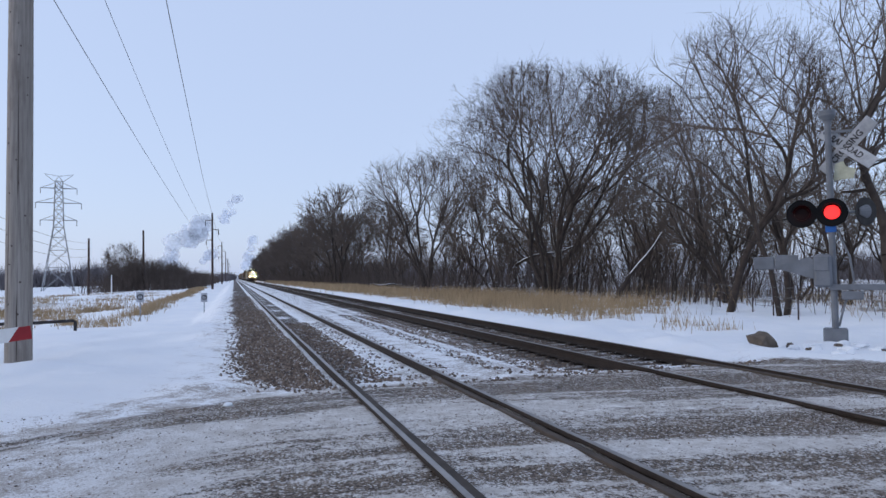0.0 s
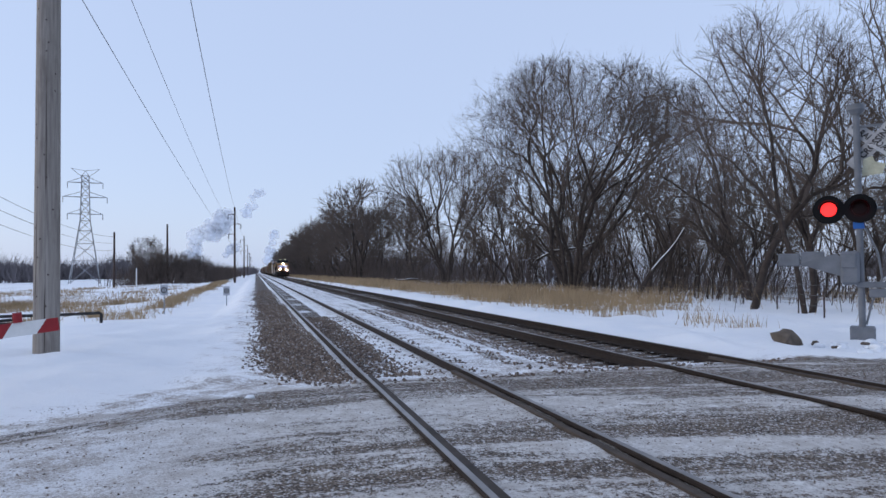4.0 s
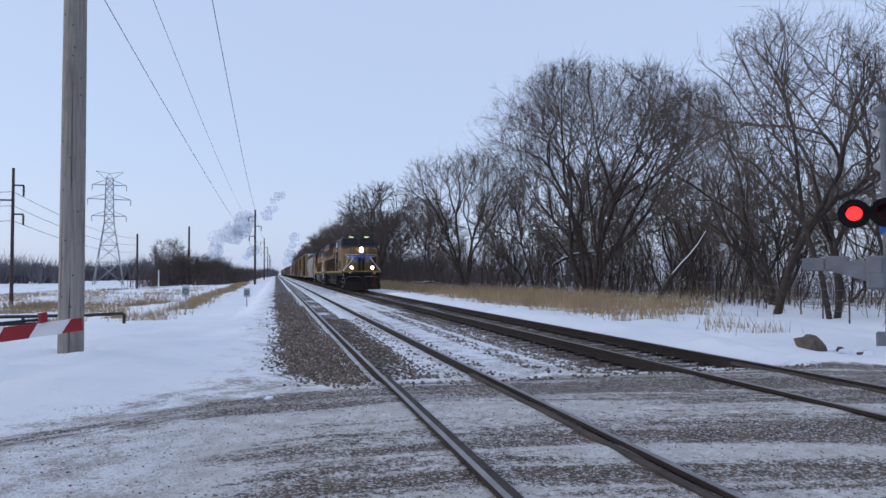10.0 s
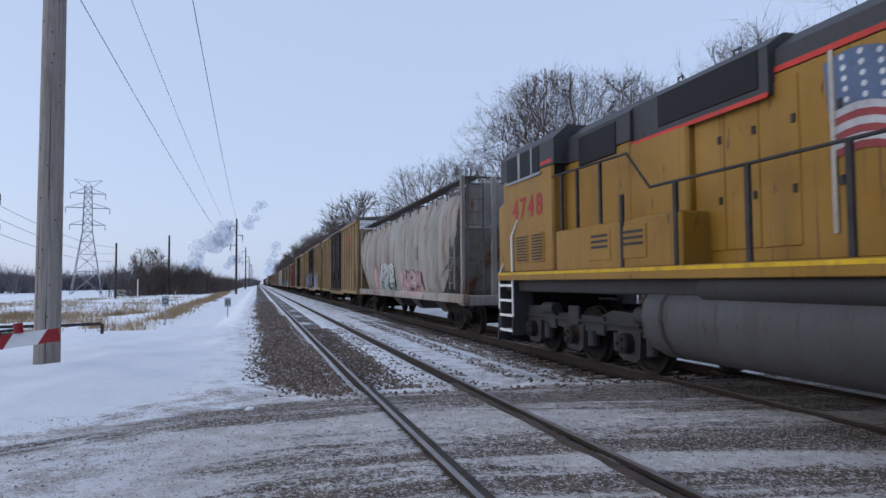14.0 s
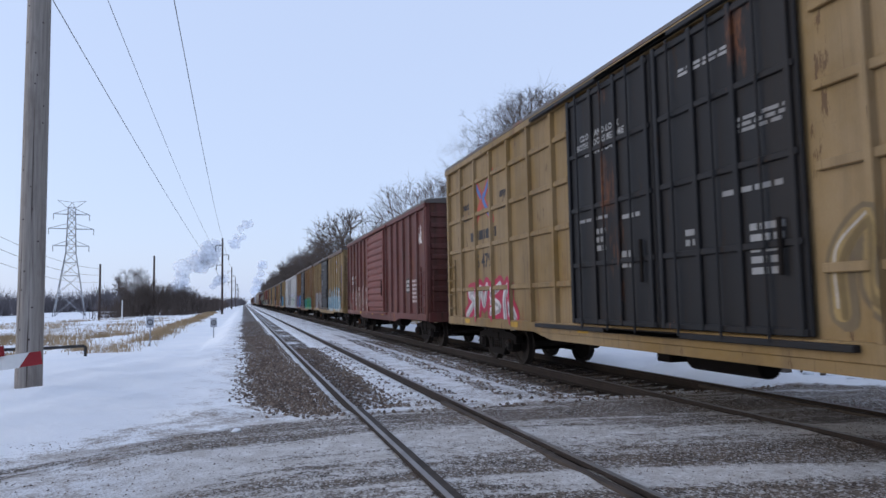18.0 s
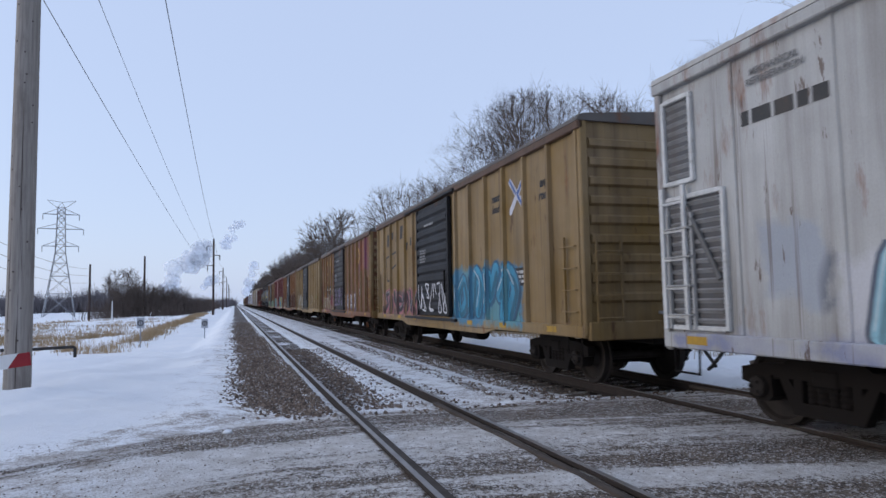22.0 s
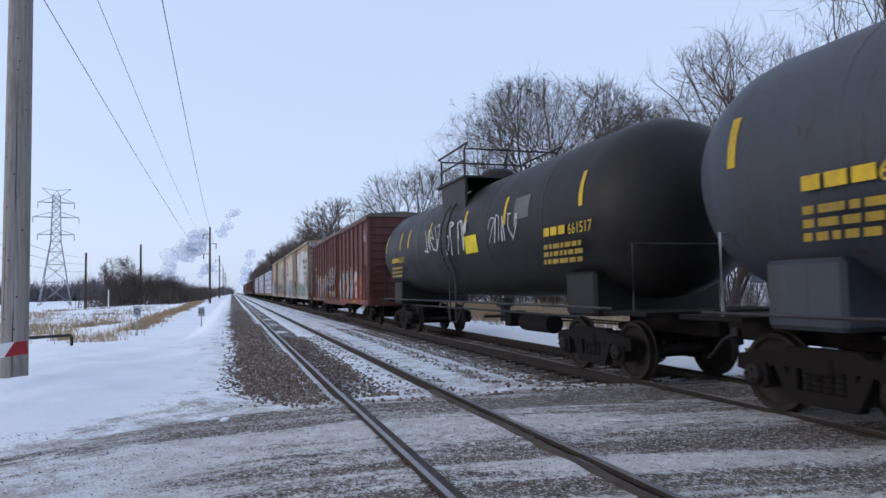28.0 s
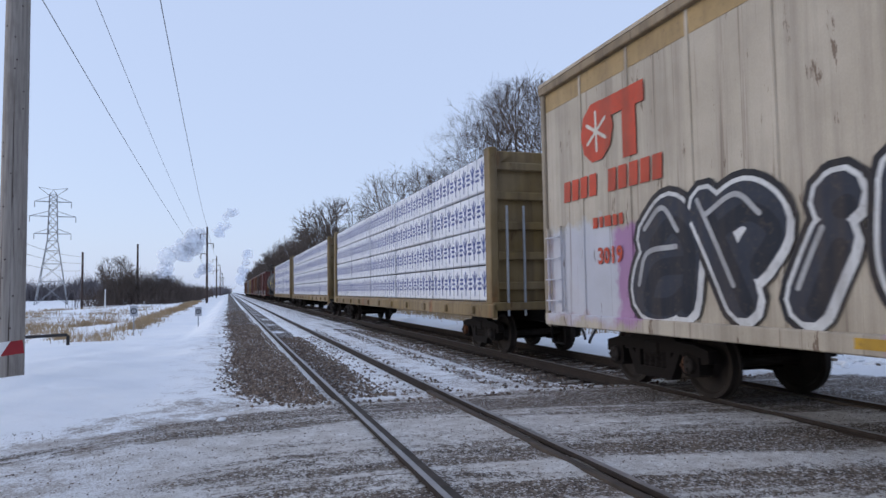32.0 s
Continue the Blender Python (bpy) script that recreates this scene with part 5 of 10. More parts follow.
def boxcar(label, length, top, c, doors=(), ribs=15, rust=0.0, wear=0.35, fade=0.25, sprays=(), trim=None, end=None, grid=False, roof=(0.12, 0.105, 0.095), category="boxcar", smooth_side=False, inset=2.0, white_top=False, peel=None, post=None):
    """A box car. doors: (y0, y1, kind, colour); grid: side beams as well as posts."""
    car = thing("boxcar" if category == "boxcar" else "refrigerator_car", label, category, "cars of the freight train")
    mat = car_paint("car_side_paint", c, car, wear, rust, fade, sprays=sprays, peel=peel)
    trim_m = car_paint("car_trim_paint", trim, car, 0.5, max(rust, 0.2)) if trim else mat
    end_m = car_paint("car_end_paint", end, car, 0.45, rust) if end else mat
    z0, z1 = 0.96, top - 0.08
    part("body", Build().box(SIDE, 1.5, 0.06, length - 0.06, z0, z1), mat, car)
    r = Build().prism([(-1.60, top - 0.10), (-1.58, top - 0.03), (0, top + 0.09), (1.58, top - 0.03), (1.60, top - 0.10)], "y", 0.0, length)
    n = int(length / 1.25)
    for k in range(n + 1):
        y = 0.05 + (length - 0.1) * k / n
        r.prism([(-1.57, top - 0.03), (-1.5, top + 0.02), (0, top + 0.14), (1.5, top + 0.02), (1.57, top - 0.03), (0, top + 0.05)], "y", y - 0.04, y + 0.04)
    part("roof", r, paint("galvanised_roof", roof, 0.4, rust=0.25), car, "weathered steel roof with raised seams")
    part("top_chord", Build().box(-1.60, SIDE + 0.01, 0, length, top - 0.24, top - 0.10, 0.015).box(1.49, 1.60, 0, length, top - 0.24, top - 0.10, 0.015), trim_m, car)
    sill = Build().box(-1.57, SIDE + 0.02, 0.02, length - 0.02, 0.86, 1.06, 0.015).box(1.48, 1.57, 0.02, length - 0.02, 0.86, 1.06, 0.015)
    if not smooth_side:
        mid = length / 2
        for s in (SIDE - 0.05, 1.5):
            sill.prism([(mid - 4.2, 0.87), (mid - 3.4, 0.74), (mid + 3.4, 0.74), (mid + 4.2, 0.87)], "x", s, s + 0.05)
    part("side_sill", sill, mat, car)
    closed = [(a - 0.12, b + 0.12) for a, b, *_ in doors]
    if not smooth_side:
        post_m = car_paint("side_post_paint", post, car, wear, rust * 0.7, fade, sprays=sprays) if post else mat
        pm = post_mesh(1.05, top - 0.23)
        pm.materials.append(post_m)
        step = (length - 0.3) / ribs
        for k in range(ribs + 1):
            y = 0.15 + step * k
            if any(a < y < b for a, b in closed):
                continue
            PROUD.setdefault(car.name, []).append(y)
            p = part("side_post", pm, post_m, car)
            p.matrix_basis = pose(SIDE + 0.002, y, 0)
        if grid:
            spans = [(0.15, closed[0][0]), (closed[-1][1], length - 0.15)]
            for a, b in spans:
                for z in (1.75, 2.75, 3.55, 4.35):
                    part("side_beam", Build().box(SIDE - 0.055, SIDE + 0.01, a, b, z - 0.05, z + 0.05, 0.012), mat, car)
    else:
        n = int(length / 1.3)
        for k in range(1, n):
            y = length * k / n
            if not any(a < y < b for a, b in closed):
                part("panel_seam", Build().box(SIDE - 0.02, SIDE + 0.01, y - 0.03, y + 0.03, 1.06, top - 0.24, 0.006), mat, car)
    for y, way in ((0.06, -1), (length - 0.06, 1)):
        end_ribs(car, y, way, 1.35, top - (0.62 if white_top else 0.3), 9, end_m)
        part("end_sill", Build().box(-1.5, 1.5, *sorted((y, y + way * 0.10)), 0.82, 1.12, 0.02), end_m, car)
        for s in (-1, 1):
            part("corner_post", Build().box(*sorted((s * 1.42, s * 1.56)), *sorted((y - way * 0.05, y + way * 0.06)), 0.9, top - 0.1, 0.02), end_m, car)
    if white_top:
        part("end_stripe", Build().box(-1.4, 1.4, 0.045, 0.06, top - 0.62, top - 0.12), M["white"], car, "white painted band on the end")
        words("EXCESS HEIGHT CAR", 0.17, M["steel"], car, on_front(-0.55, top - 0.42, 0.04))
    for k, (y, x, rows) in enumerate(((0.42, SIDE - 0.03, 4), (length - 0.42, SIDE - 0.03, 4))):
        ld = part("ladder", LADDERS[rows].copy(), mat, car)
        ld.matrix_basis = pose(x - 0.03, y, 1.1)
        st = part("stirrup", STIRRUP, M["grime"], car)
        st.matrix_basis = pose(SIDE - 0.03, y, 0.9)
    el = part("end_ladder", LADDERS[4].copy(), end_m, car)
    el.matrix_basis = pose(-1.1, -0.02, 1.0, 0, 0, 90)
    for z in (1.45, 2.1):
        gp = part("grab_iron", GRIP, M["grime"], car)
        gp.matrix_basis = pose(0.3, 0.0, z, 0, 0, 90)
    bw_ = part("brake_wheel", BRAKE, M["grime"], car, "spoked iron brake wheel")
    bw_.matrix_basis = pose(0.62, -0.06, 2.35)
    part("end_platform", Build().box(-0.2, 1.2, -0.30, 0.0, 1.22, 1.27, 0.01), M["galv"], car)
    for y0, y1, kind, dc in doors:
        door(car, y0, y1, top, kind, dc, rust)
    underbody(car, length, inset, mat)
    rr = random.Random(int(length * 100 + top * 10))
    y = 1.0
    while y < length - 0.8:
        if rr.random() < 0.7:
            patch(car, "reflector", y, y + 0.36, 0.92, 1.02, (0.46, 0.27, 0.035), -1.574, "faded yellow reflective strip")
        y += rr.uniform(2.0, 3.2)
    car["length"] = length
    return car


def door(car, y0, y1, top, kind, c, rust=0.2):
    m = car_paint("door_paint", c, car, 0.3, rust * 0.6, 0.15)
    zt = top - 0.28
    d = part("door", Build().box(SIDE - 0.09, SIDE - 0.03, y0, y1, 1.08, zt, 0.015), m, car, "closed sliding door")
    if kind == "ribbed":
        n = 11
        prof = [(-0.13, 0.0), (-0.06, 0.05), (0.06, 0.05), (0.13, 0.0)]
        me = Build().prism([(p, -q) for p, q in prof], "z", 0, 1).mesh("door_rib")
        me = Build().prism([(SIDE - 0.088 - q, p) for p, q in prof], "y", y0 + 0.12, y1 - 0.12).mesh("door_rib")
        me.materials.append(m)
        for k in range(n):
            e = part("door_rib", me, m, d)
            e.matrix_basis = pose(0, 0, 1.2 + (zt - 1.3) * (k + 0.5) / n)
        for y in (y0 + 0.05, y1 - 0.05):
            part("door_stile", Build().box(SIDE - 0.14, SIDE - 0.085, y - 0.05, y + 0.05, 1.08, zt, 0.012), m, d)
    else:
        for k in range(5):
            z = 1.12 + (zt - 1.2) * k / 4
            part("door_beam", Build().box(SIDE - 0.125, SIDE - 0.085, y0 + 0.03, y1 - 0.03, z - 0.04, z + 0.04, 0.01), m, d)
        for u in (0.02, 0.36, 0.66, 0.98):
            y = y0 + 0.05 + (y1 - y0 - 0.1) * u
            part("door_stile", Build().box(SIDE - 0.14, SIDE - 0.085, y - 0.04, y + 0.04, 1.08, zt, 0.01), m, d)
        for u in (0.2, 0.5, 0.82):
            y = y0 + (y1 - y0) * u
            part("lock_rod", Build().tube([(SIDE - 0.16, y, 1.0), (SIDE - 0.16, y, zt)], 0.018, 6), m, d)
    part("lock_handle", Build().box(SIDE - 0.17, SIDE - 0.13, y0 + 0.25, y0 + 0.31, 1.7, 2.3, 0.01), M["grime"], d)
    for z in (1.0, top - 0.2):
        part("door_track", Build().box(SIDE - 0.16, SIDE - 0.02, y0 - 0.5, y1 + 1.4, z - 0.035, z + 0.035, 0.01), m, car)


# ---- the cars, from the engines back ----
GOLD, ORANGE, OXIDE, BLACKD = (0.39, 0.235, 0.062), (0.24, 0.085, 0.022), (0.19, 0.036, 0.028), (0.018, 0.020, 0.025)
CREAM, WHITE_S, GREYBLUE = (0.56, 0.45, 0.32), (0.66, 0.66, 0.65), (0.30, 0.33, 0.38)
CARS = []


def add(car, u):
    CARS.append((car, u))
    return car


def herald(car, y, z, size, a, b):
    """A crossed ribbon mark in two colours."""
    x = SIDE - 0.005
    pale, deep = Build(), Build()
    for s in (-1, 1):
        ribbon(pale, [(y + size, z + s * size * 0.9), (y, z), (y - size, z - s * size * 0.9)], size * 0.42, x - 0.002 * (s > 0))
        ribbon(deep, [(y + s * size, z + size * 0.95), (y + s * size * 0.2, z + size * 0.12)], size * 0.20, x - 0.006)
    ribbon(deep, [(y - size, z - size * 0.95), (y - size * 0.1, z - size * 0.02), (y - size * 0.3, z + size * 0.2)], size * 0.22, x - 0.009)
    part("painted_mark", pale, ink(b), car)
    part("painted_mark", deep, ink(a), car)


def block_mark(car, y0, y1, z0, z1, c, n=7):
    """A big painted name, as leaning blocks of its size, with the angular figure under it."""
    b = Build()
    for k in range(n):
        w = (y1 - y0) / n
        y = y1 - (k + 0.5) * w
        h = (z1 - z0) * (0.45 if k % 3 else 0.8)
        z = z1 - 0.3 * (z1 - z0) + (0.10 if k % 2 else -0.02) - (0.42 if k > 3 else 0.0)
        b.add([(SIDE - 0.006, y + w * 0.30, z - h * 0.4), (SIDE - 0.006, y - w * 0.22, z - h * 0.4), (SIDE - 0.006, y - w * 0.34, z + h * 0.4), (SIDE - 0.006, y + w * 0.18, z + h * 0.4)], [(0, 1, 2, 3)])
    for p in ([(y1, z0 - 0.15), (y1 - 0.15, z0 - 1.0), (y1 - 0.75, z0 - 1.0)], [(y1, z0 - 0.15), (y1 - 1.6, z0 - 0.02), (y1 - 1.7, z0 - 0.45), (y1 - 0.85, z0 - 0.6), (y1 - 0.75, z0 - 1.0)]):
        for i in range(len(p) - 1):
            d = Vector((p[i + 1][0] - p[i][0], p[i + 1][1] - p[i][1]))
            s = Vector((-d.y, d.x)).normalized() * 0.035
            b.add([(SIDE - 0.006, p[i][0] + s.x, p[i][1] + s.y), (SIDE - 0.006, p[i][0] - s.x, p[i][1] - s.y), (SIDE - 0.006, p[i + 1][0] - s.x, p[i + 1][1] - s.y), (SIDE - 0.006, p[i + 1][0] + s.x, p[i + 1][1] + s.y)], [(0, 1, 2, 3)])
    loose("painted_mark", b, ink(c), car)


def data_box(car, y, z, w=0.52, h=0.36):
    b = patch(car, "stencil_box", y - w / 2, y + w / 2, z - h / 2, z + h / 2, (0.02, 0.02, 0.022))
    bars(b, y - w / 2 + 0.04, y + w / 2 - 0.04, z - h / 2 + 0.04, z + h / 2 - 0.04, 3, (0.5, 0.5, 0.48), SIDE - 0.008)


def railbox(label, length, c, seed, rust=0.2, door_c=BLACKD, number="", mark=(0.02, 0.02, 0.022), num_c=(0.02, 0.02, 0.022), sprays=(), end=None, wear=0.35, cross=((0.08, 0.14, 0.34), (0.55, 0.55, 0.6)), slogan=True, plate=False, post=None):
    """The common fifty-foot car: door in the middle, crossed mark ahead of it, name and number behind."""
    mid = length / 2 + 0.35
    car = boxcar(label, length, 4.52, c, [(mid - 1.55, mid + 1.55, "ribbed", door_c)], 15, rust, wear, sprays=sprays, end=end, trim=(0.17, 0.085, 0.045), post=post)
    herald(car, 2.65, 3.60, 0.34, *cross)
    if slogan:
        words("next\nload", 0.24, ink(mark), car, on_side(3.81, 3.62), shear=0.2, bold=0.01)
        words("any\nroad", 0.24, ink(mark), car, on_side(1.46, 3.58), shear=0.2, bold=0.01)
    block_mark(car, length - 6.1, length - 1.4, 3.25, 3.95, mark)
    if number:
        if plate:
            patch(car, "number_panel", length - 4.1, length - 2.0, 1.64, 2.47, (0.02, 0.022, 0.028), SIDE - 0.004)
        bars(car, length - 3.7, length - 2.4, 2.14, 2.38, 1, num_c, seed=3, name="reporting_mark")
        words(number, 0.36, ink(num_c), car, on_side(length - 3.05, 1.74), bold=0.012)
    bars(car, mid - 0.3, mid + 0.6, 3.62, 3.72, 1, (0.30, 0.30, 0.30), SIDE - 0.148, seed)
    bars(car, mid + 0.5, mid + 1.1, 2.6, 3.0, 5, (0.22, 0.22, 0.22), SIDE - 0.148, seed + 1)
    data_box(car, 2.58, 1.95)
    bars(car, length - 1.75, length - 1.05, 1.55, 2.1, 6, tuple(0.5 * (p + q) for p, q in zip(mark, c)), seed=seed + 2)
    return car


def wave_flag(car, y0, y1, z0, z1, x, pole_end, name="flag_painting"):
    """A striped waving flag painted on the hood; pole_end: the y of its staff."""
    s = 1 if pole_end > y0 else -1
    staff, fly = (y1, y0) if s > 0 else (y0, y1)
    n, rows = 24, 13
    def spot(u, q):
        y = staff + (fly - staff) * u
        sag = -0.20 * u + 0.13 * math.sin(u * 9 + 0.8) + 0.05 * math.sin(u * 17)
        return (y + 0.10 * q * s, z0 + 0.25 + (z1 - z0 - 0.35) * q + sag * (z1 - z0) * 0.6)
    for k, c in ((0, (0.28, 0.05, 0.055)), (1, (0.46, 0.46, 0.48))):
        b = Build()
        for j in range(rows):
            if j % 2 == k:
                v = []
                for i in range(n + 1):
                    for q in (j / rows, (j + 1) / rows):
                        v.append((x - 0.004, *spot(i / n, q)))
                b.add(v, [(2 * i, 2 * i + 1, 2 * i + 3, 2 * i + 2) for i in range(n)])
        loose(name, b, ink(c), car, "waving painted stripe")
    b = Build()
    v = []
    m = 10
    for i in range(m + 1):
        for q in (6 / 13, 1.0):
            v.append((x - 0.007, *spot(0.38 * i / m, q)))
    b.add(v, [(2 * i, 2 * i + 1, 2 * i + 3, 2 * i + 2) for i in range(m)])
    part(name, b, ink((0.10, 0.15, 0.25)), car, "painted dark blue corner of the flag")
    b = Build()
    for i in range(6):
        for j in range(5):
            y, z = spot(0.03 + 0.32 * (i + 0.5) / 6, 6 / 13 + (7 / 13) * (j + 0.5) / 5)
            b.add([(x - 0.010, y + 0.035 * math.cos(a), z + 0.035 * math.sin(a)) for a in np.linspace(0, 6.28, 6, endpoint=False)], [tuple(range(6))])
    part(name, b, ink((0.6, 0.62, 0.66)), car)
    part(name, Build().box(x - 0.012, x - 0.008, staff - 0.03, staff + 0.03, z0 - 0.45, z1 + 0.1), ink((0.45, 0.42, 0.38)), car)


def shield(car, y, z, w, h, x):
    def half(k):
        return [(y - w / 2 * k, z - h * 0.15), (y - w * 0.42 * k, z - h * 0.38 * k), (y, z - h * 0.5 * k), (y + w * 0.42 * k, z - h * 0.38 * k), (y + w / 2 * k, z - h * 0.15)]
    def face(pts, c, d):
        part("painted_shield", Build().add([(x - d, p, q) for p, q in pts], [tuple(range(len(pts)))]), ink(c), car)
    face(half(1) + [(y + w / 2, z + h * 0.4), (y + w * 0.3, z + h * 0.45), (y, z + h * 0.5), (y - w * 0.3, z + h * 0.45), (y - w / 2, z + h * 0.4)], (0.03, 0.05, 0.16), 0.004)
    face([(p, min(q, z + h * 0.08)) for p, q in half(0.88)] + [(y + w * 0.44, z + h * 0.08), (y - w * 0.44, z + h * 0.08)], (0.62, 0.62, 0.63), 0.007)
    b = Build()
    for k in range(5):
        c = y - w * 0.36 + w * 0.18 * k
        b.box(x - 0.010, x - 0.008, c - w * 0.04, c + w * 0.04, z - h * (0.28 + 0.10 * (2 - abs(k - 2)) / 2), z + h * 0.06)
    part("painted_shield", b, ink((0.45, 0.04, 0.05)), car)
    bars(car, y - w * 0.35, y + w * 0.35, z + h * 0.14, z + h * 0.36, 2, (0.62, 0.62, 0.63), x - 0.010, 3)


YELLOW, GREY, REDLINE = (0.325, 0.178, 0.026), (0.075, 0.082, 0.095), (0.55, 0.05, 0.04)


def engine_truck(eng, y, mat):
    """Three-axle truck of an engine."""
    b = Build().box(-0.9, 0.9, -0.25, 0.25, 0.55, 0.95, 0.04)
    t = part("truck", b, mat, eng, "dirty three-axle engine truck")
    t.matrix_basis = pose(0, y, 0)
    f = Build()
    f.prism([(-2.75, 0.72), (-2.6, 0.98), (-1.3, 1.02), (-0.9, 0.90), (0.9, 0.90), (1.3, 1.02), (2.6, 0.98), (2.75, 0.72), (2.3, 0.62), (1.5, 0.70), (0.5, 0.62), (-0.5, 0.62), (-1.5, 0.70), (-2.3, 0.62)], "x", -0.09, 0.09)
    for q in (-1.85, 0, 1.85):
        f.prism([(q - 0.34, 0.72), (q + 0.34, 0.72), (q + 0.30, 0.30), (q + 0.18, 0.24), (q - 0.18, 0.24), (q - 0.30, 0.30)], "x", -0.12, 0.12)
    fm = f.mesh("side_frame")
    bits = Build()
    for q in (-1.85, 0, 1.85):
        for e in (-0.48, 0.48):
            bits.tube([(0, q + e, 0.36), (0, q + e, 0.66)], 0.10, 10)
    bits.tube([(-0.13, -2.7, 0.98), (-0.13, -2.2, 0.98)], 0.14, 12).tube([(-0.13, 0.75, 0.98), (-0.13, 1.25, 0.98)], 0.12, 12)
    bits.tube([(-0.14, -2.2, 0.80), (-0.14, 2.4, 0.80)], 0.025, 6).box(-0.16, -0.08, -0.2, 0.2, 0.70, 1.06, 0.02).box(-0.14, -0.08, -1.1, -0.8, 0.58, 0.9, 0.02).box(-0.14, -0.08, 0.8, 1.1, 0.58, 0.9, 0.02)
    bm_ = bits.mesh("springs_and_cylinders", True)
    for s in (-1, 1):
        o = part("side_frame", fm, mat, t)
        o.matrix_basis = pose(s * 1.08, 0, 0, 0, 0, 0 if s < 0 else 180)
        o = part("spring_nest", bm_, mat, t)
        o.matrix_basis = pose(s * 1.08, 0, 0, 0, 0, 0 if s < 0 else 180)
    for q in (-1.85, 0, 1.85):
        w = part("wheelset", BIGWHEELS, M["wheel"], t)
        w.matrix_basis = pose(0, q, 0.52)
        for s in (-1, 1):
            c = part("bearing_cap", CAP, mat, t)
            c.matrix_basis = pose(s * 1.22, q, 0.52, 0, 0, 0 if s < 0 else 180) @ Matrix.Scale(1.4, 4)


def rail_run(eng, pts, mat, r=0.022, name="handrail"):
    return part(name, Build().tube(pts, r, 7), mat, eng)


def stair(eng, y0, y1, x0, x1, mat, white):
    s = part("step_well", Build().box(x0, x1, y0, y0 + 0.06, 0.35, 1.7, 0.01).box(x0, x1, y1 - 0.06, y1, 0.35, 1.7, 0.01).box(max(x0, x1) - 0.05, max(x0, x1), y0, y1, 0.35, 1.7), mat, eng)
    for k in range(4):
        z = 0.42 + 0.33 * k
        part("step", Build().box(x0, x1, y0 + 0.05, y1 - 0.05, z, z + 0.03).box(x0 - 0.012, x0 + 0.012, y0 + 0.02, y1 - 0.02, z - 0.01, z + 0.045), white if k % 1 == 0 else mat, s, "step with a pale worn edge")


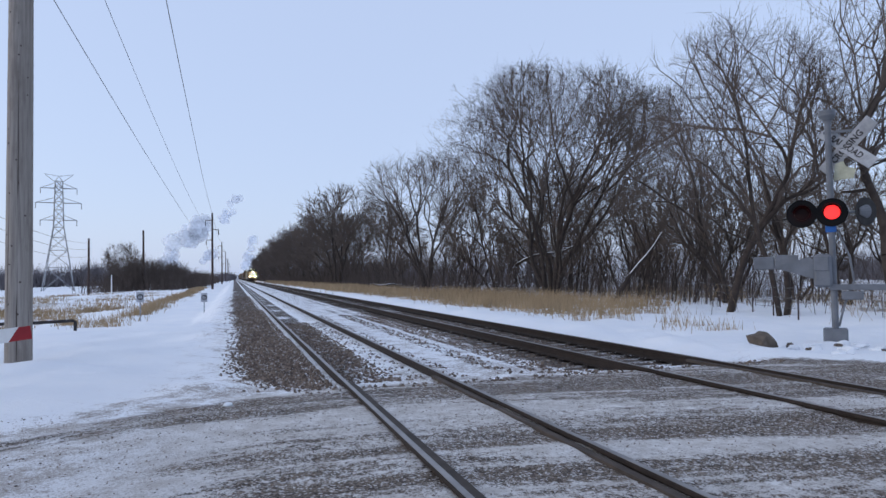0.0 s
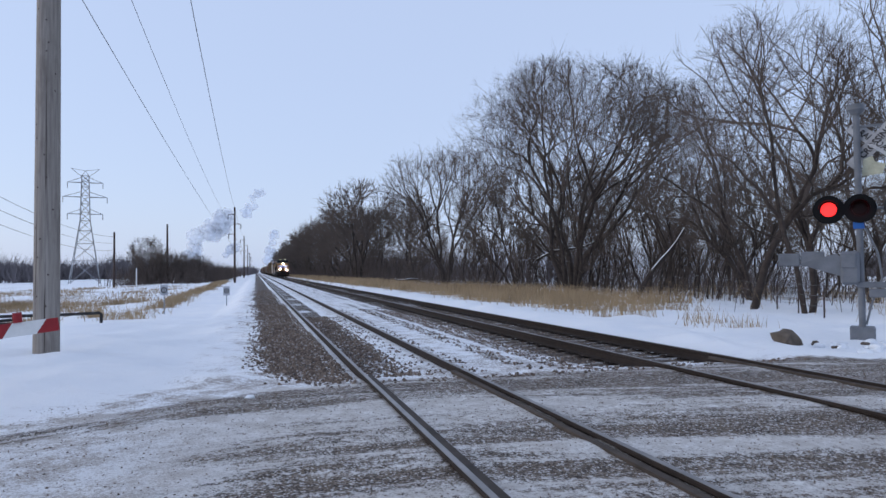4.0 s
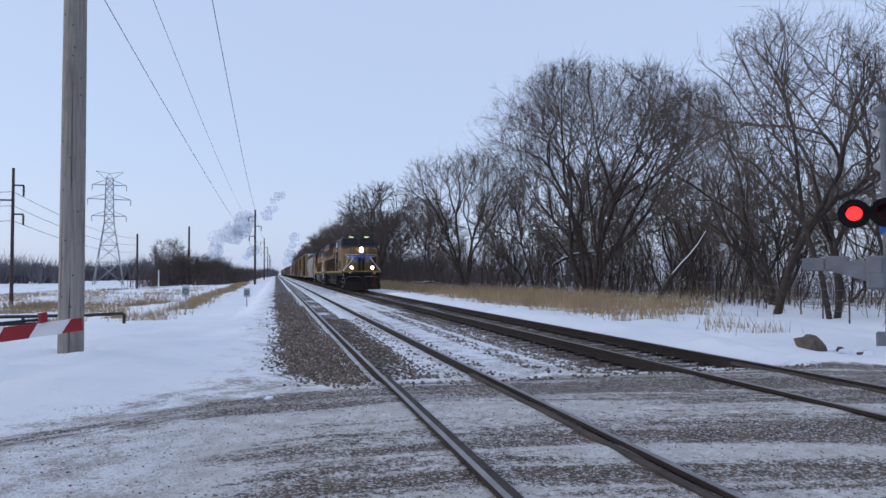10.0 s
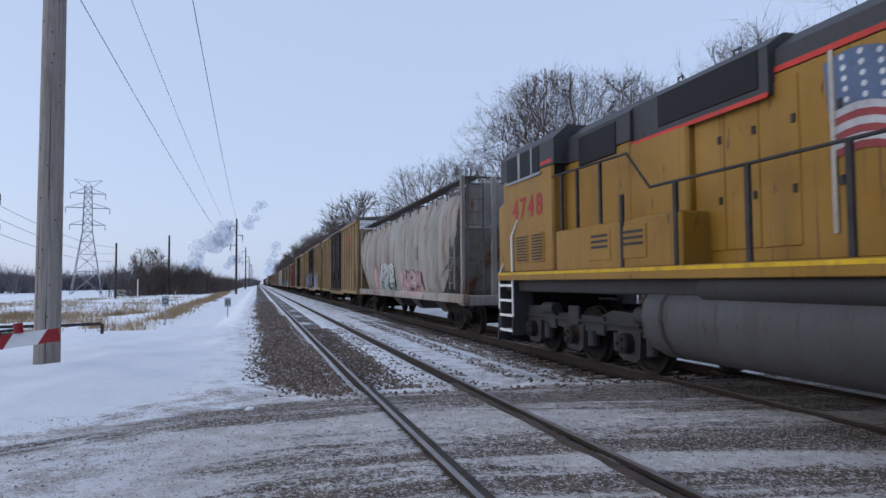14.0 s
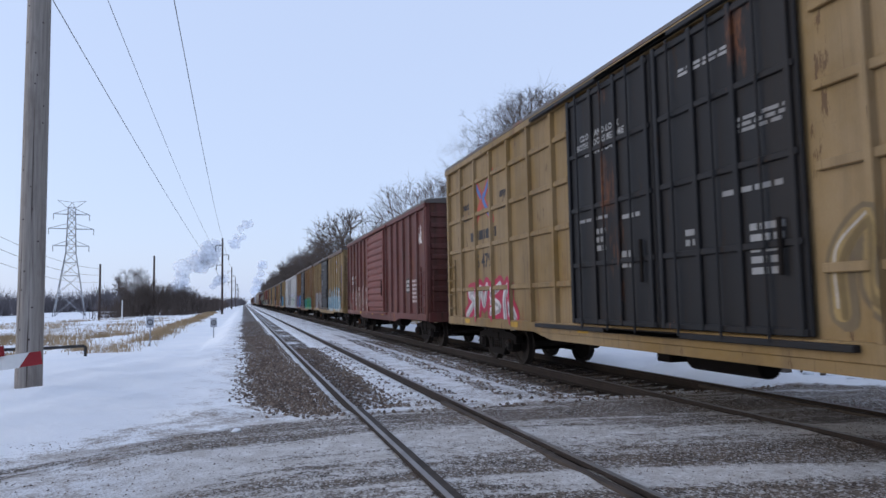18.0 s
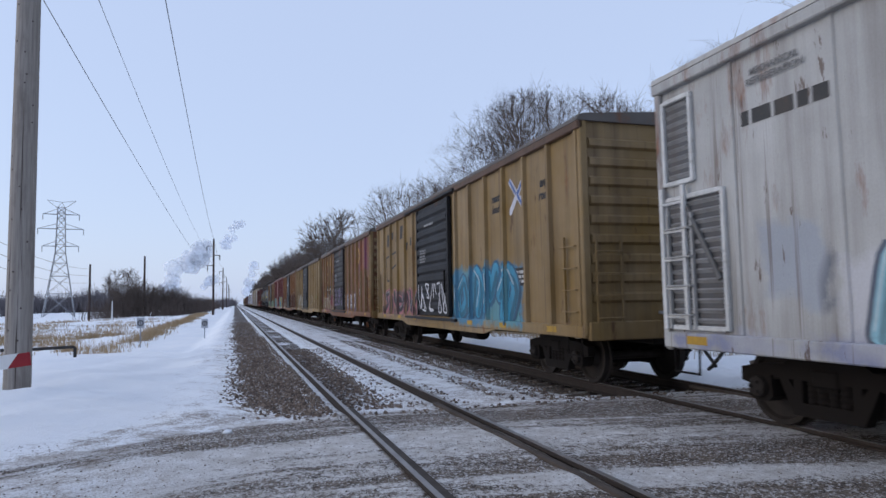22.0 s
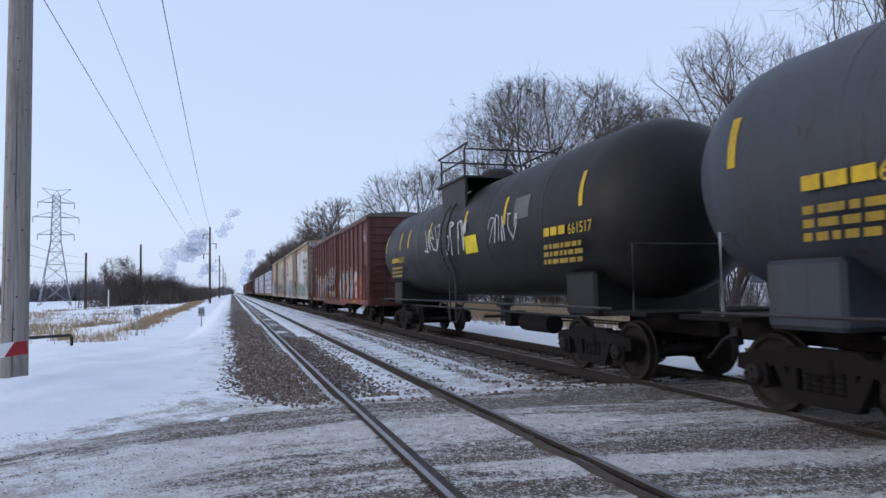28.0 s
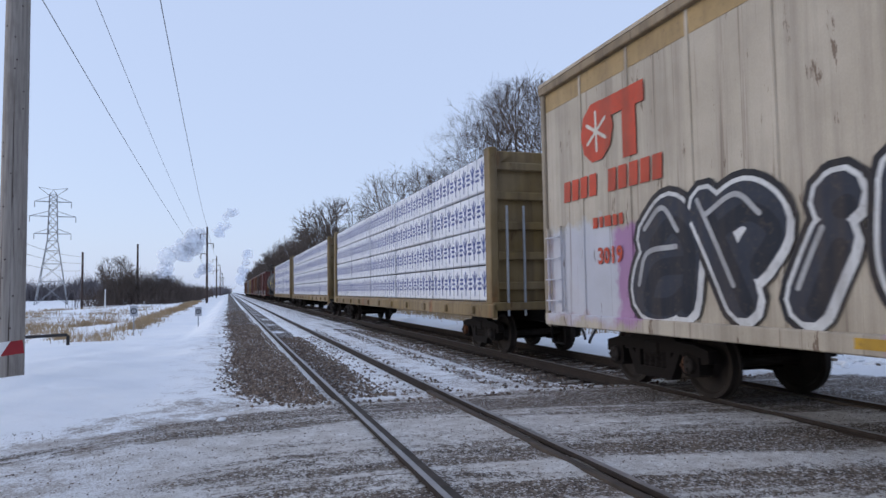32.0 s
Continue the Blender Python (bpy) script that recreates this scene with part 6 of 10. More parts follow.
def engine_base(eng, length, body, dark, tank0, tank1, truck_a, truck_b, sill_c, front=0.42, tank_m=None, tank_top=1.32):
    part("frame", Build().box(-1.4, 1.4, front + 0.08, length - 0.5, 1.30, 1.62, 0.03), dark, eng)
    part("walkway", Build().box(-1.56, 1.56, front + 0.05, length - 0.45, 1.60, 1.70, 0.01), dark, eng)
    part("side_sill", Build().box(-1.575, -1.50, front + 0.9, length - 0.5, 1.54, 1.72, 0.012).box(1.50, 1.575, front + 0.9, length - 0.5, 1.54, 1.72, 0.012), body, eng, "yellow side sill")
    part("sill_stripe", Build().box(-1.580, -1.574, front + 0.95, length - 0.6, 1.655, 1.705), sill_c, eng, "bright yellow reflective stripe")
    half = [(x, 0.36 + (z - 0.36) * (tank_top - 0.36) / 0.96) for x, z in ((1.40, 1.32), (1.50, 1.20), (1.53, 0.98), (1.48, 0.74), (1.34, 0.54), (1.12, 0.41), (0.85, 0.36))]
    ring = [(-x, z) for x, z in half] + [(x, z) for x, z in half[::-1]]
    n = len(ring)
    v, f = [], []
    for y, k in ((tank0, 0.90), (tank0 + 0.10, 0.985), (tank0 + 0.2, 1.0), (tank1 - 0.2, 1.0), (tank1 - 0.10, 0.985), (tank1, 0.90)):
        v += [(x * k, y, 0.85 + (z - 0.85) * k) for x, z in ring]
    for i in range(5):
        f += [(i * n + k, i * n + (k + 1) % n, i * n + n + (k + 1) % n, i * n + n + k) for k in range(n)]
    tank = part("fuel_tank", Build().add(v, f + [tuple(range(n))[::-1], tuple(range(5 * n, 6 * n))]), tank_m or dark, eng, "long rounded fuel tank", smooth=True)
    for y in (tank0 + 0.6, tank1 - 0.6):
        part("tank_strap", Build().add([(x * 1.006, y + d, 0.85 + (z - 0.85) * 1.006) for d in (-0.04, 0.04) for x, z in ring], [(k, k + 1, n + k + 1, n + k) for k in range(n - 1)]), dark, tank)
    part("fuel_gauge", Build().box(-1.56, -1.50, tank0 + 1.2, tank0 + 1.45, 0.95, 1.15, 0.02), dark, tank)
    engine_truck(eng, truck_a, dark)
    engine_truck(eng, truck_b, dark)
    for y, r in ((0, 0), (length, 180)):
        k = part("coupler", KNUCKLE, dark, eng)
        k.matrix_basis = pose(0, front - 0.07 if r == 0 else y - 0.35, 0.02, 0, 0, r)
        h = part("air_hose", HOSE, M["rubber"], eng)
        h.matrix_basis = pose(0, front - 0.1 if r == 0 else y - 0.3, 0, 0, 0, r)
    for y, q in ((front, -1), (length - 0.42, 1)):
        pl = Build()
        for s in (-1, 1):
            pl.add([(0, y + q * 0.42, 0.16), (s * 1.52, y + q * 0.10, 0.18), (s * 1.50, y, 0.95), (0, y + q * 0.16, 0.95), (0, y + q * 0.34, 0.16), (s * 1.52, y + q * 0.02, 0.18), (s * 1.50, y - q * 0.06, 0.95), (0, y + q * 0.08, 0.95)], [(0, 1, 2, 3), (4, 7, 6, 5), (0, 4, 5, 1), (1, 5, 6, 2), (2, 6, 7, 3)])
        part("snow_plow", pl, dark, eng, "dark steel pilot plow")
        part("pilot", Build().box(-1.5, 1.5, *sorted((y, y - q * 0.12)), 0.8, 1.68, 0.03), dark, eng)
        part("anticlimber", Build().box(-0.8, 0.8, *sorted((y + q * 0.02, y + q * 0.22)), 1.42, 1.64, 0.02).box(-0.3, 0.3, *sorted((y + q * 0.02, y + q * 0.18)), 0.72, 1.10, 0.02), dark, eng)


def engine_a():
    eng = thing("diesel_engine", "yellow and grey diesel engine with bright headlights and red numbers", "locomotive", "engines of the freight train")
    L = 21.0
    body = car_paint("engine_yellow", YELLOW, eng, 0.50, 0.05, 0.18)
    grey = car_paint("engine_grey", GREY, eng, 0.3)
    dark = car_paint("engine_grime", (0.026, 0.022, 0.021), eng, 0.3, 0.2, 0.08, 0.75)
    white = M["white"]
    red = ink(REDLINE)
    engine_base(eng, L, body, dark, 6.0, 13.9, 3.75, 17.4, ink((0.50, 0.29, 0.02)), -0.72, tank_top=1.0)
    for y in (9.6, 12.0):
        part("air_reservoir", Build().lathe([(-1.1, 0.0), (-1.1, 0.2), (-1.0, 0.26), (1.0, 0.26), (1.1, 0.2), (1.1, 0.0)], 18, "y").shift(-1.30, y, 1.25), dark, eng, "round air tank above the fuel tank", smooth=True)
    part("tank_box", Build().box(-1.50, -1.0, 6.1, 8.0, 0.55, 1.5, 0.04), dark, eng)
    # nose and cab
    plan = [(-1.46, 1.5), (-1.46, 0.42), (-0.62, -0.12), (0.62, -0.12), (1.46, 0.42), (1.46, 1.5)]
    n = Build()
    k = len(plan)
    n.add([(x, y, 1.70) for x, y in plan] + [(x, y, 3.46 + 0.42 * (1 - abs(x) / 1.46) + (0.25 if y > 1.4 else 0)) for x, y in plan],
          [(i, i + 1, k + i + 1, k + i) for i in range(k - 1)] + [(k, k + 1, k + 4, k + 5), (k + 1, k + 2, k + 3, k + 4), tuple(range(k))[::-1]])
    part("nose", n, body, eng, "faceted yellow nose")
    part("cab", Build().box(-1.48, 1.48, 1.45, 4.35, 1.70, 3.62, 0.02), body, eng)
    part("cab_side", Build().box(-1.484, -1.40, 1.50, 4.36, 3.61, 3.79, 0.01).box(1.40, 1.484, 1.50, 4.36, 3.61, 3.79, 0.01), body, eng)
    lid = [(-1.47, 3.61), (-1.48, 4.40), (-1.22, 4.70), (-0.6, 4.84), (0.6, 4.84), (1.22, 4.70), (1.48, 4.40), (1.47, 3.61)]
    kk = len(lid)
    part("cab_top", Build().add([(x, 1.46 + 0.29 * (z - 3.61), z) for x, z in lid] + [(x, 4.45, z) for x, z in lid], [(i, (i + 1) % kk, kk + (i + 1) % kk, kk + i) for i in range(kk)] + [tuple(range(kk))[::-1], tuple(range(kk, 2 * kk))]), grey, eng, "grey cab roof")
    for s in (-1, 1):
        f = Build().add([(s * 0.10, 1.60, 3.98), (s * 1.34, 1.60, 3.96), (s * 1.32, 1.72, 4.42), (s * 0.10, 1.72, 4.42)], [(0, 1, 2, 3)]).shift(0, -0.06, 0)
        part("windshield", f, M["glass"], eng, "dark slanted windshield")
        part("windshield_seal", Build().tube([(s * 0.10, 1.54, 3.98), (s * 1.34, 1.54, 3.96), (s * 1.32, 1.66, 4.42), (s * 0.10, 1.66, 4.42), (s * 0.10, 1.54, 3.98)], 0.022, 6), M["rubber"], eng)
        part("wiper", Build().tube([(s * 0.5, 1.63, 4.42), (s * 0.8, 1.56, 4.15)], 0.012, 5), M["rubber"], eng)
        nb = part("number_board", Build().box(s * 0.66 - 0.31, s * 0.66 + 0.31, 1.62, 2.1, 4.50, 4.74, 0.02), M["rubber"], eng, "black number board")
        words("7986", 0.21, glow("number_light", (0.9, 0.85, 0.45), 0.9), nb, on_front(s * 0.66, 4.545, 1.613), bold=0.006)
        part("ditch_light", Build().lathe([(0, 0.0), (0, 0.092), (0.1, 0.10), (0.1, 0)], 16, "y").shift(s * 0.84, -0.74, 1.98), M["lamp"], eng, "lit ditch lamp")
        part("ditch_light_case", Build().tube([(s * 0.84, -0.72, 1.98), (s * 0.84, -0.54, 1.98)], 0.15, 14).box(s * 0.84 - 0.1, s * 0.84 + 0.1, -0.70, -0.56, 1.66, 1.88), body, eng)
    hc = part("headlight_case", Build().box(-0.14, 0.14, -0.20, -0.06, 3.24, 3.70, 0.03), M["steel"], eng)
    for z in (3.37, 3.57):
        part("headlight", Build().lathe([(0, 0.0), (0, 0.085), (0.05, 0.09), (0.05, 0)], 16, "y").shift(0, -0.23, z), M["lamp"], hc, "lit twin headlight")
    part("nose_door", Build().box(-0.34, 0.34, -0.145, -0.12, 1.75, 3.15, 0.01), body, eng)
    # blue wing mark and shield on the nose
    wing = Build()
    halo = Build()
    for s in (-1, 1):
        for j, (w, z) in enumerate(((1.30, 2.98), (1.12, 2.83), (0.88, 2.68), (0.64, 2.53))):
            for b, g, d in ((halo, 0.030, 0.012), (wing, -0.012, 0.018)):
                pts = []
                for a, q in ((0.16, z - 0.06 - g), (0.16, z + 0.065 + g), (w + g, z + 0.065 + g), (w - 0.12, z - 0.06 - g)):
                    yy = -0.12 if a < 0.62 else -0.12 + (a - 0.62) * 0.54 / 0.84
                    pts.append((s * a, yy - d, q))
                if w > 0.62:
                    m1 = (s * 0.62, -0.12 - d, z - 0.06 - g), (s * 0.62, -0.12 - d, z + 0.065 + g)
                    b.add([pts[0], pts[1], m1[1], m1[0]], [(0, 1, 2, 3)])
                    b.add([m1[0], m1[1], pts[2], pts[3]], [(0, 1, 2, 3)])
                else:
                    b.add(pts, [(0, 1, 2, 3)])
    part("painted_wings", halo, ink((0.62, 0.62, 0.65)), eng)
    part("painted_wings", wing, ink((0.025, 0.10, 0.42)), eng, "blue painted wing mark")
    part("painted_shield", Build().add([(-0.25, -0.15, 3.10), (0.25, -0.15, 3.10), (0.29, -0.15, 2.65), (0.0, -0.15, 2.36), (-0.29, -0.15, 2.65)], [(0, 1, 2, 3, 4)]), ink((0.03, 0.08, 0.34)), eng)
    # front of the frame: stripe, drawbar, hoses, levers and grab irons
    F = -0.72
    part("front_stripe", Build().box(-1.50, 1.50, F - 0.012, F, 1.60, 1.70), ink((0.50, 0.30, 0.02)), eng, "yellow stripe across the front")
    part("drawbar_pocket", Build().box(-0.38, 0.38, F - 0.10, F + 0.02, 0.66, 1.16, 0.03), M["steel"], eng)
    for s in (-1, 1):
        part("front_step", Build().box(*sorted((s * 0.62, s * 1.44)), F - 0.34, F + 0.02, 1.30, 1.35, 0.01), dark, eng)
        part("step_bracket", Build().prism([(F - 0.32, 1.30), (F, 1.30), (F, 1.02)], "x", *sorted((s * 1.38, s * 1.44))), dark, eng)
        for k in range(4):
            x = s * (0.48 + 0.10 * k)
            part("brake_hose", Build().tube([(x, F - 0.02, 1.22), (x + s * 0.02, F - 0.18, 1.10), (x + s * 0.04, F - 0.16, 0.86), (x + s * 0.14, F - 0.10, 0.80)], 0.026, 7), M["rubber"], eng, "hanging black hose")
        part("cut_lever", Build().tube([(s * 0.15, F - 0.26, 1.18), (s * 0.40, F - 0.22, 1.24), (s * 1.20, F - 0.16, 1.24), (s * 1.30, F - 0.16, 1.06)], 0.016, 6), M["galv"], eng)
        part("lift_ring", Build().tube([(s * 0.96, F - 0.05, 1.46), (s * 0.90, F - 0.16, 1.54), (s * 0.98, F - 0.20, 1.62), (s * 1.08, F - 0.14, 1.58), (s * 1.02, F - 0.05, 1.46)], 0.016, 6), M["white"], eng)
        part("grab_iron", Build().tube([(s * 1.47, F - 0.01, 0.62), (s * 1.47, F - 0.10, 0.62), (s * 1.47, F - 0.10, 1.2), (s * 1.47, F - 0.01, 1.2)], 0.016, 6), M["galv"], eng)
    part("unit_plate", Build().box(-0.12, 0.16, F - 0.02, F - 0.008, 1.42, 1.50), ink((0.45, 0.44, 0.42)), eng, "small pale plate")
    part("jumper_socket", Build().lathe([(0, 0.0), (0, 0.10), (0.08, 0.11), (0.1, 0.08)], 14, "y").shift(-0.62, F - 0.10, 1.50), M["steel"], eng)
    part("end_of_train_cap", Build().lathe([(0, 0.0), (0, 0.09), (0.1, 0.10)], 14, "y").shift(0.78, F - 0.11, 1.48), ink((0.16, 0.03, 0.03)), eng)
    for x in (-0.16, 0.16):
        part("nose_bar", Build().box(x - 0.09, x + 0.09, -0.30, -0.20, 1.72, 2.85, 0.02), dark, eng)
    for x in (0.95, 1.15):
        part("nose_bar", Build().box(x - 0.07, x + 0.07, -0.30, -0.20, 1.72, 2.85, 0.02), dark, eng)
    # cab side: windows, mirror, numbers, louvres
    for y0, y1 in ((2.28, 2.72), (2.78, 3.35), (3.50, 3.92)):
        part("cab_window", Build().box(-1.50, -1.47, y0, y1, 3.72, 4.32), M["opening"], eng, "dark side window")
    part("window_frame", Build().box(-1.515, -1.48, 2.22, 3.42, 3.66, 3.72, 0.01).box(-1.515, -1.48, 2.22, 2.28, 3.7, 4.36, 0.01).box(-1.515, -1.48, 2.72, 2.78, 3.7, 4.36, 0.01).box(-1.515, -1.48, 3.36, 3.44, 3.7, 4.36, 0.01), M["galv"], eng)
    part("sunshade", Build().box(-1.75, -1.47, 2.2, 3.45, 4.38, 4.41, 0.01), M["galv"], eng, "pale window awning")
    part("mirror", Build().box(-1.80, -1.74, 2.45, 2.66, 3.72, 4.20, 0.02), white, eng)
    part("red_line", Build().box(-1.486, -1.482, 1.98, 4.36, 3.775, 3.83), red, eng)
    for k, d in enumerate("7986"):
        words(d, 0.72, ink((0.42, 0.035, 0.04)), eng, on_side(3.30 - 0.43 * k, 2.98, -1.485), "road_number", 0.02)
    shield(eng, 4.62, 3.08, 0.42, 0.68, -1.20)
    for y in (1.95, 2.85):
        lv = part("louvre_panel", Build().box(-1.505, -1.47, y, y + 0.75, 1.85, 2.62, 0.01), body, eng)
        for k in range(11):
            z = 1.90 + 0.062 * k
            part("louvre", Build().prism([(-1.505, z), (-1.53, z + 0.012), (-1.505, z + 0.045)], "y", y + 0.06, y + 0.69), dark, lv)
    # hood
    part("hood", Build().box(-1.16, 1.16, 4.35, 13.4, 1.70, 3.86, 0.02), body, eng, "yellow hood with doors")
    part("hood_top", Build().prism([(-1.165, 3.84), (-1.165, 4.18), (-0.85, 4.40), (0.85, 4.40), (1.165, 4.18), (1.165, 3.84)], "y", 4.3, 13.4), grey, eng, "grey hood roof")
    part("red_line", Build().box(-1.171, -1.166, 4.4, 13.4, 3.83, 3.89), red, eng)
    for k in range(12):
        y = 4.75 + 0.7 * k
        part("hood_door", Build().box(-1.185, -1.15, y + 0.02, y + 0.66, 1.95, 3.74, 0.012), body, eng)
        loose("latch", Build().box(-1.205, -1.18, y + 0.06, y + 0.12, 2.6, 2.7).box(-1.205, -1.18, y + 0.06, y + 0.12, 3.4, 3.5), dark, eng)
    for y0, y1, z0, z1 in ((4.9, 5.55, 3.92, 4.12), (5.8, 6.5, 3.6, 4.1), (7.7, 8.7, 3.72, 4.12)):
        part("intake_screen", Build().box(-1.195, -1.16, y0, y1, z0, z1, 0.01), M["opening"], eng, "dark intake screen")
    for y0 in (5.2, 6.2):
        part("vent", Build().box(-1.20, -1.16, y0, y0 + 0.5, 2.05, 2.35, 0.01), dark, eng)
    words("BUILDING AMERICA", 0.24, ink((0.05, 0.045, 0.035)), eng, on_side(5.95, 3.08, -1.192))
    wave_flag(eng, 9.0, 12.6, 2.35, 3.75, -1.187, 9.0)
    # radiator wings
    part("radiator_body", Build().box(-1.10, 1.10, 13.4, 20.3, 1.70, 4.1, 0.02), body, eng)
    part("radiator_roof", Build().prism([(-1.56, 4.06), (-1.56, 4.42), (-1.40, 4.60), (1.40, 4.60), (1.56, 4.42), (1.56, 4.06)], "y", 13.5, 20.5), grey, eng, "overhanging grey radiator roof")
    part("radiator_eave", Build().box(-1.575, 1.575, 13.45, 20.55, 3.94, 4.08, 0.02), body, eng, "yellow eave of the radiator")
    part("red_line", Build().box(-1.582, -1.576, 13.45, 20.55, 4.07, 4.13), red, eng)
    for y in (15.2, 17.1, 18.8):
        part("radiator_screen", Build().add([(-1.54, y, 3.92), (-1.54, y + 1.5, 3.92), (-1.12, y + 1.5, 3.35), (-1.12, y, 3.35)], [(0, 1, 2, 3)]), M["opening"], eng, "dark radiator screen")
    for y in (13.5, 15.05, 16.85, 18.7, 20.25):
        part("radiator_brace", Build().prism([(-1.55, 3.94), (-1.10, 3.94), (-1.10, 3.30)], "y", y, y + 0.12), body, eng)
    for k in range(6):
        y = 14.0 + 1.02 * k
        dr = part("radiator_door", Build().box(-1.135, -1.09, y, y + 0.9, 1.85, 3.25, 0.015), body, eng)
        part("door_screen", Build().box(-1.15, -1.13, y + 0.16, y + 0.36, 2.1, 3.05, 0.01).box(-1.15, -1.13, y + 0.54, y + 0.76, 2.1, 3.05, 0.01), M["opening"], dr)
    # rails and steps
    x = -1.52
    rail_run(eng, [(x, 4.4, 3.45), (x, 7.9, 3.40), (x, 8.6, 2.95), (x, 20.2, 2.85)], dark)
    for y, z in [(4.6, 3.44), (5.9, 3.43), (7.6, 3.40)] + [(8.7 + 1.28 * k, 2.92) for k in range(10)]:
        part("stanchion", Build().box(x - 0.035, x + 0.035, y - 0.05, y + 0.05, 1.7, z, 0.01), dark, eng)
    for s in (-1, 1):
        rail_run(eng, [(s * 1.22, -0.66, 1.15), (s * 1.50, -0.60, 1.25), (s * 1.52, -0.66, 1.75), (s * 0.80, -0.62, 2.62), (s * 0.72, -0.50, 2.85)], white)
        rail_run(eng, [(s * 1.52, -0.1, 1.75), (s * 1.18, -0.05, 2.35), (s * 1.15, 0.1, 2.85)], white)
        stair(eng, -0.55, 0.45, s * 1.54 if s < 0 else 1.0, -1.0 if s < 0 else s * 1.54, dark, M["galv"])
        stair(eng, L - 1.35, L - 0.52, s * 1.54 if s < 0 else 1.0, -1.0 if s < 0 else s * 1.54, dark, M["galv"])
        rail_run(eng, [(s * 1.5, L - 0.5, 1.0), (s * 1.52, L - 0.42, 2.8)], dark)
    for k in range(4):
        part("roof_detail", Build().box(-0.5, 0.5, 5.5 + 2.1 * k, 6.4 + 2.1 * k, 4.38, 4.47, 0.03), grey, eng)
    part("horn", Build().tube([(-0.3, 8.2, 4.5), (-0.3, 7.7, 4.5)], [0.03, 0.08], 10).tube([(-0.15, 8.2, 4.5), (-0.15, 7.75, 4.5)], [0.03, 0.07], 10).box(-0.35, -0.1, 8.1, 8.25, 4.38, 4.52), dark, eng)
    return add(eng, 0.0)


def engine_b():
    """The second engine, running long hood first: its cab is at the rear."""
    eng = thing("diesel_engine", "clean yellow diesel engine running backwards, cab at its rear", "locomotive", "engines of the freight train")
    L = 19.9
    body = car_paint("engine_yellow_clean", (0.46, 0.235, 0.014), eng, 0.14, 0.0, 0.08, 0.4)
    grey = car_paint("engine_grey", GREY, eng, 0.2)
    dark = car_paint("engine_dark_grey", (0.060, 0.062, 0.068), eng, 0.25, 0.0, 0.1, 0.6)
    white = M["white"]
    red = ink(REDLINE)
    engine_base(eng, L, body, dark, 7.2, 13.7, 3.55, 16.3, ink((0.66, 0.42, 0.02)), tank_m=car_paint("tank_grey", (0.115, 0.12, 0.13), eng, 0.3, 0.0, 0.1, 0.5))
    part("air_reservoir", Build().lathe([(-2.2, 0.0), (-2.2, 0.16), (-2.1, 0.21), (2.1, 0.21), (2.2, 0.16), (2.2, 0.0)], 18, "y").shift(-1.3, 10.2, 1.42), dark, eng, smooth=True)
    part("hood", Build().box(-1.05, 1.05, 1.0, 14.3, 1.70, 3.98, 0.05), body, eng, "yellow hood with many doors")
    part("hood_top", Build().prism([(-1.055, 3.96), (-1.055, 4.22), (-0.8, 4.42), (0.8, 4.42), (1.055, 4.22), (1.055, 3.96)], "y", 1.0, 11.4), grey, eng)
    part("red_line", Build().box(-1.062, -1.056, 5.4, 11.4, 3.95, 4.02), red, eng)
    part("red_line", Build().box(-1.0, 1.0, 0.975, 0.992, 3.95, 4.02), red, eng)
    part("hood_end_top", Build().prism([(-1.30, 3.99), (-1.30, 4.35), (-1.1, 4.5), (1.1, 4.5), (1.30, 4.35), (1.30, 3.99)], "y", 0.98, 1.25), grey, eng)
    # flared radiators
    rad = Build()
    rad.add([(-1.06, 1.2, 3.30), (-1.52, 1.0, 4.46), (-1.30, 1.0, 4.56), (-1.06, 1.2, 4.56), (-1.06, 5.2, 3.50), (-1.52, 5.4, 4.46), (-1.30, 5.4, 4.56), (-1.06, 5.2, 4.56)], [(0, 1, 5, 4), (1, 2, 6, 5), (2, 3, 7, 6), (0, 3, 2, 1), (4, 5, 6, 7)])
    part("radiator_flare", rad, grey, eng, "flared grey radiator housing")
    rad2 = Build().add([(1.06, 1.2, 3.30), (1.52, 1.0, 4.46), (1.06, 1.2, 4.56), (1.06, 5.2, 3.50), (1.52, 5.4, 4.46), (1.06, 5.2, 4.56)], [(0, 1, 4, 3), (1, 2, 5, 4), (0, 2, 1), (3, 4, 5)])
    part("radiator_flare", rad2, grey, eng)
    for y0, y1 in ((1.25, 3.15), (3.3, 5.15)):
        def flare(y, q):
            return (-1.075 - 0.43 * q, y, 3.38 + 1.0 * q)
        part("radiator_screen", Build().add([flare(y0, 0.08), flare(y1, 0.1), flare(y1, 0.93), flare(y0, 0.93)], [(0, 1, 2, 3)]), M["opening"], eng, "black radiator screen")
    part("intake_grille", Build().box(-1.075, -1.04, 1.35, 2.4, 2.25, 3.3, 0.01), M["steel"], eng)
    for k in range(9):
        part("grille_bar", Build().box(-1.09, -1.07, 1.38 + 0.115 * k, 1.43 + 0.115 * k, 2.25, 3.3), body, eng)
    shield(eng, 2.95, 2.78, 0.85, 1.0, -1.058)
    words("BUILDING\nAMERICA", 0.28, ink((0.12, 0.07, 0.01)), eng, on_side(4.6, 2.75, -1.062))
    wave_flag(eng, 6.5, 10.6, 2.45, 3.85, -1.062, 10.6)
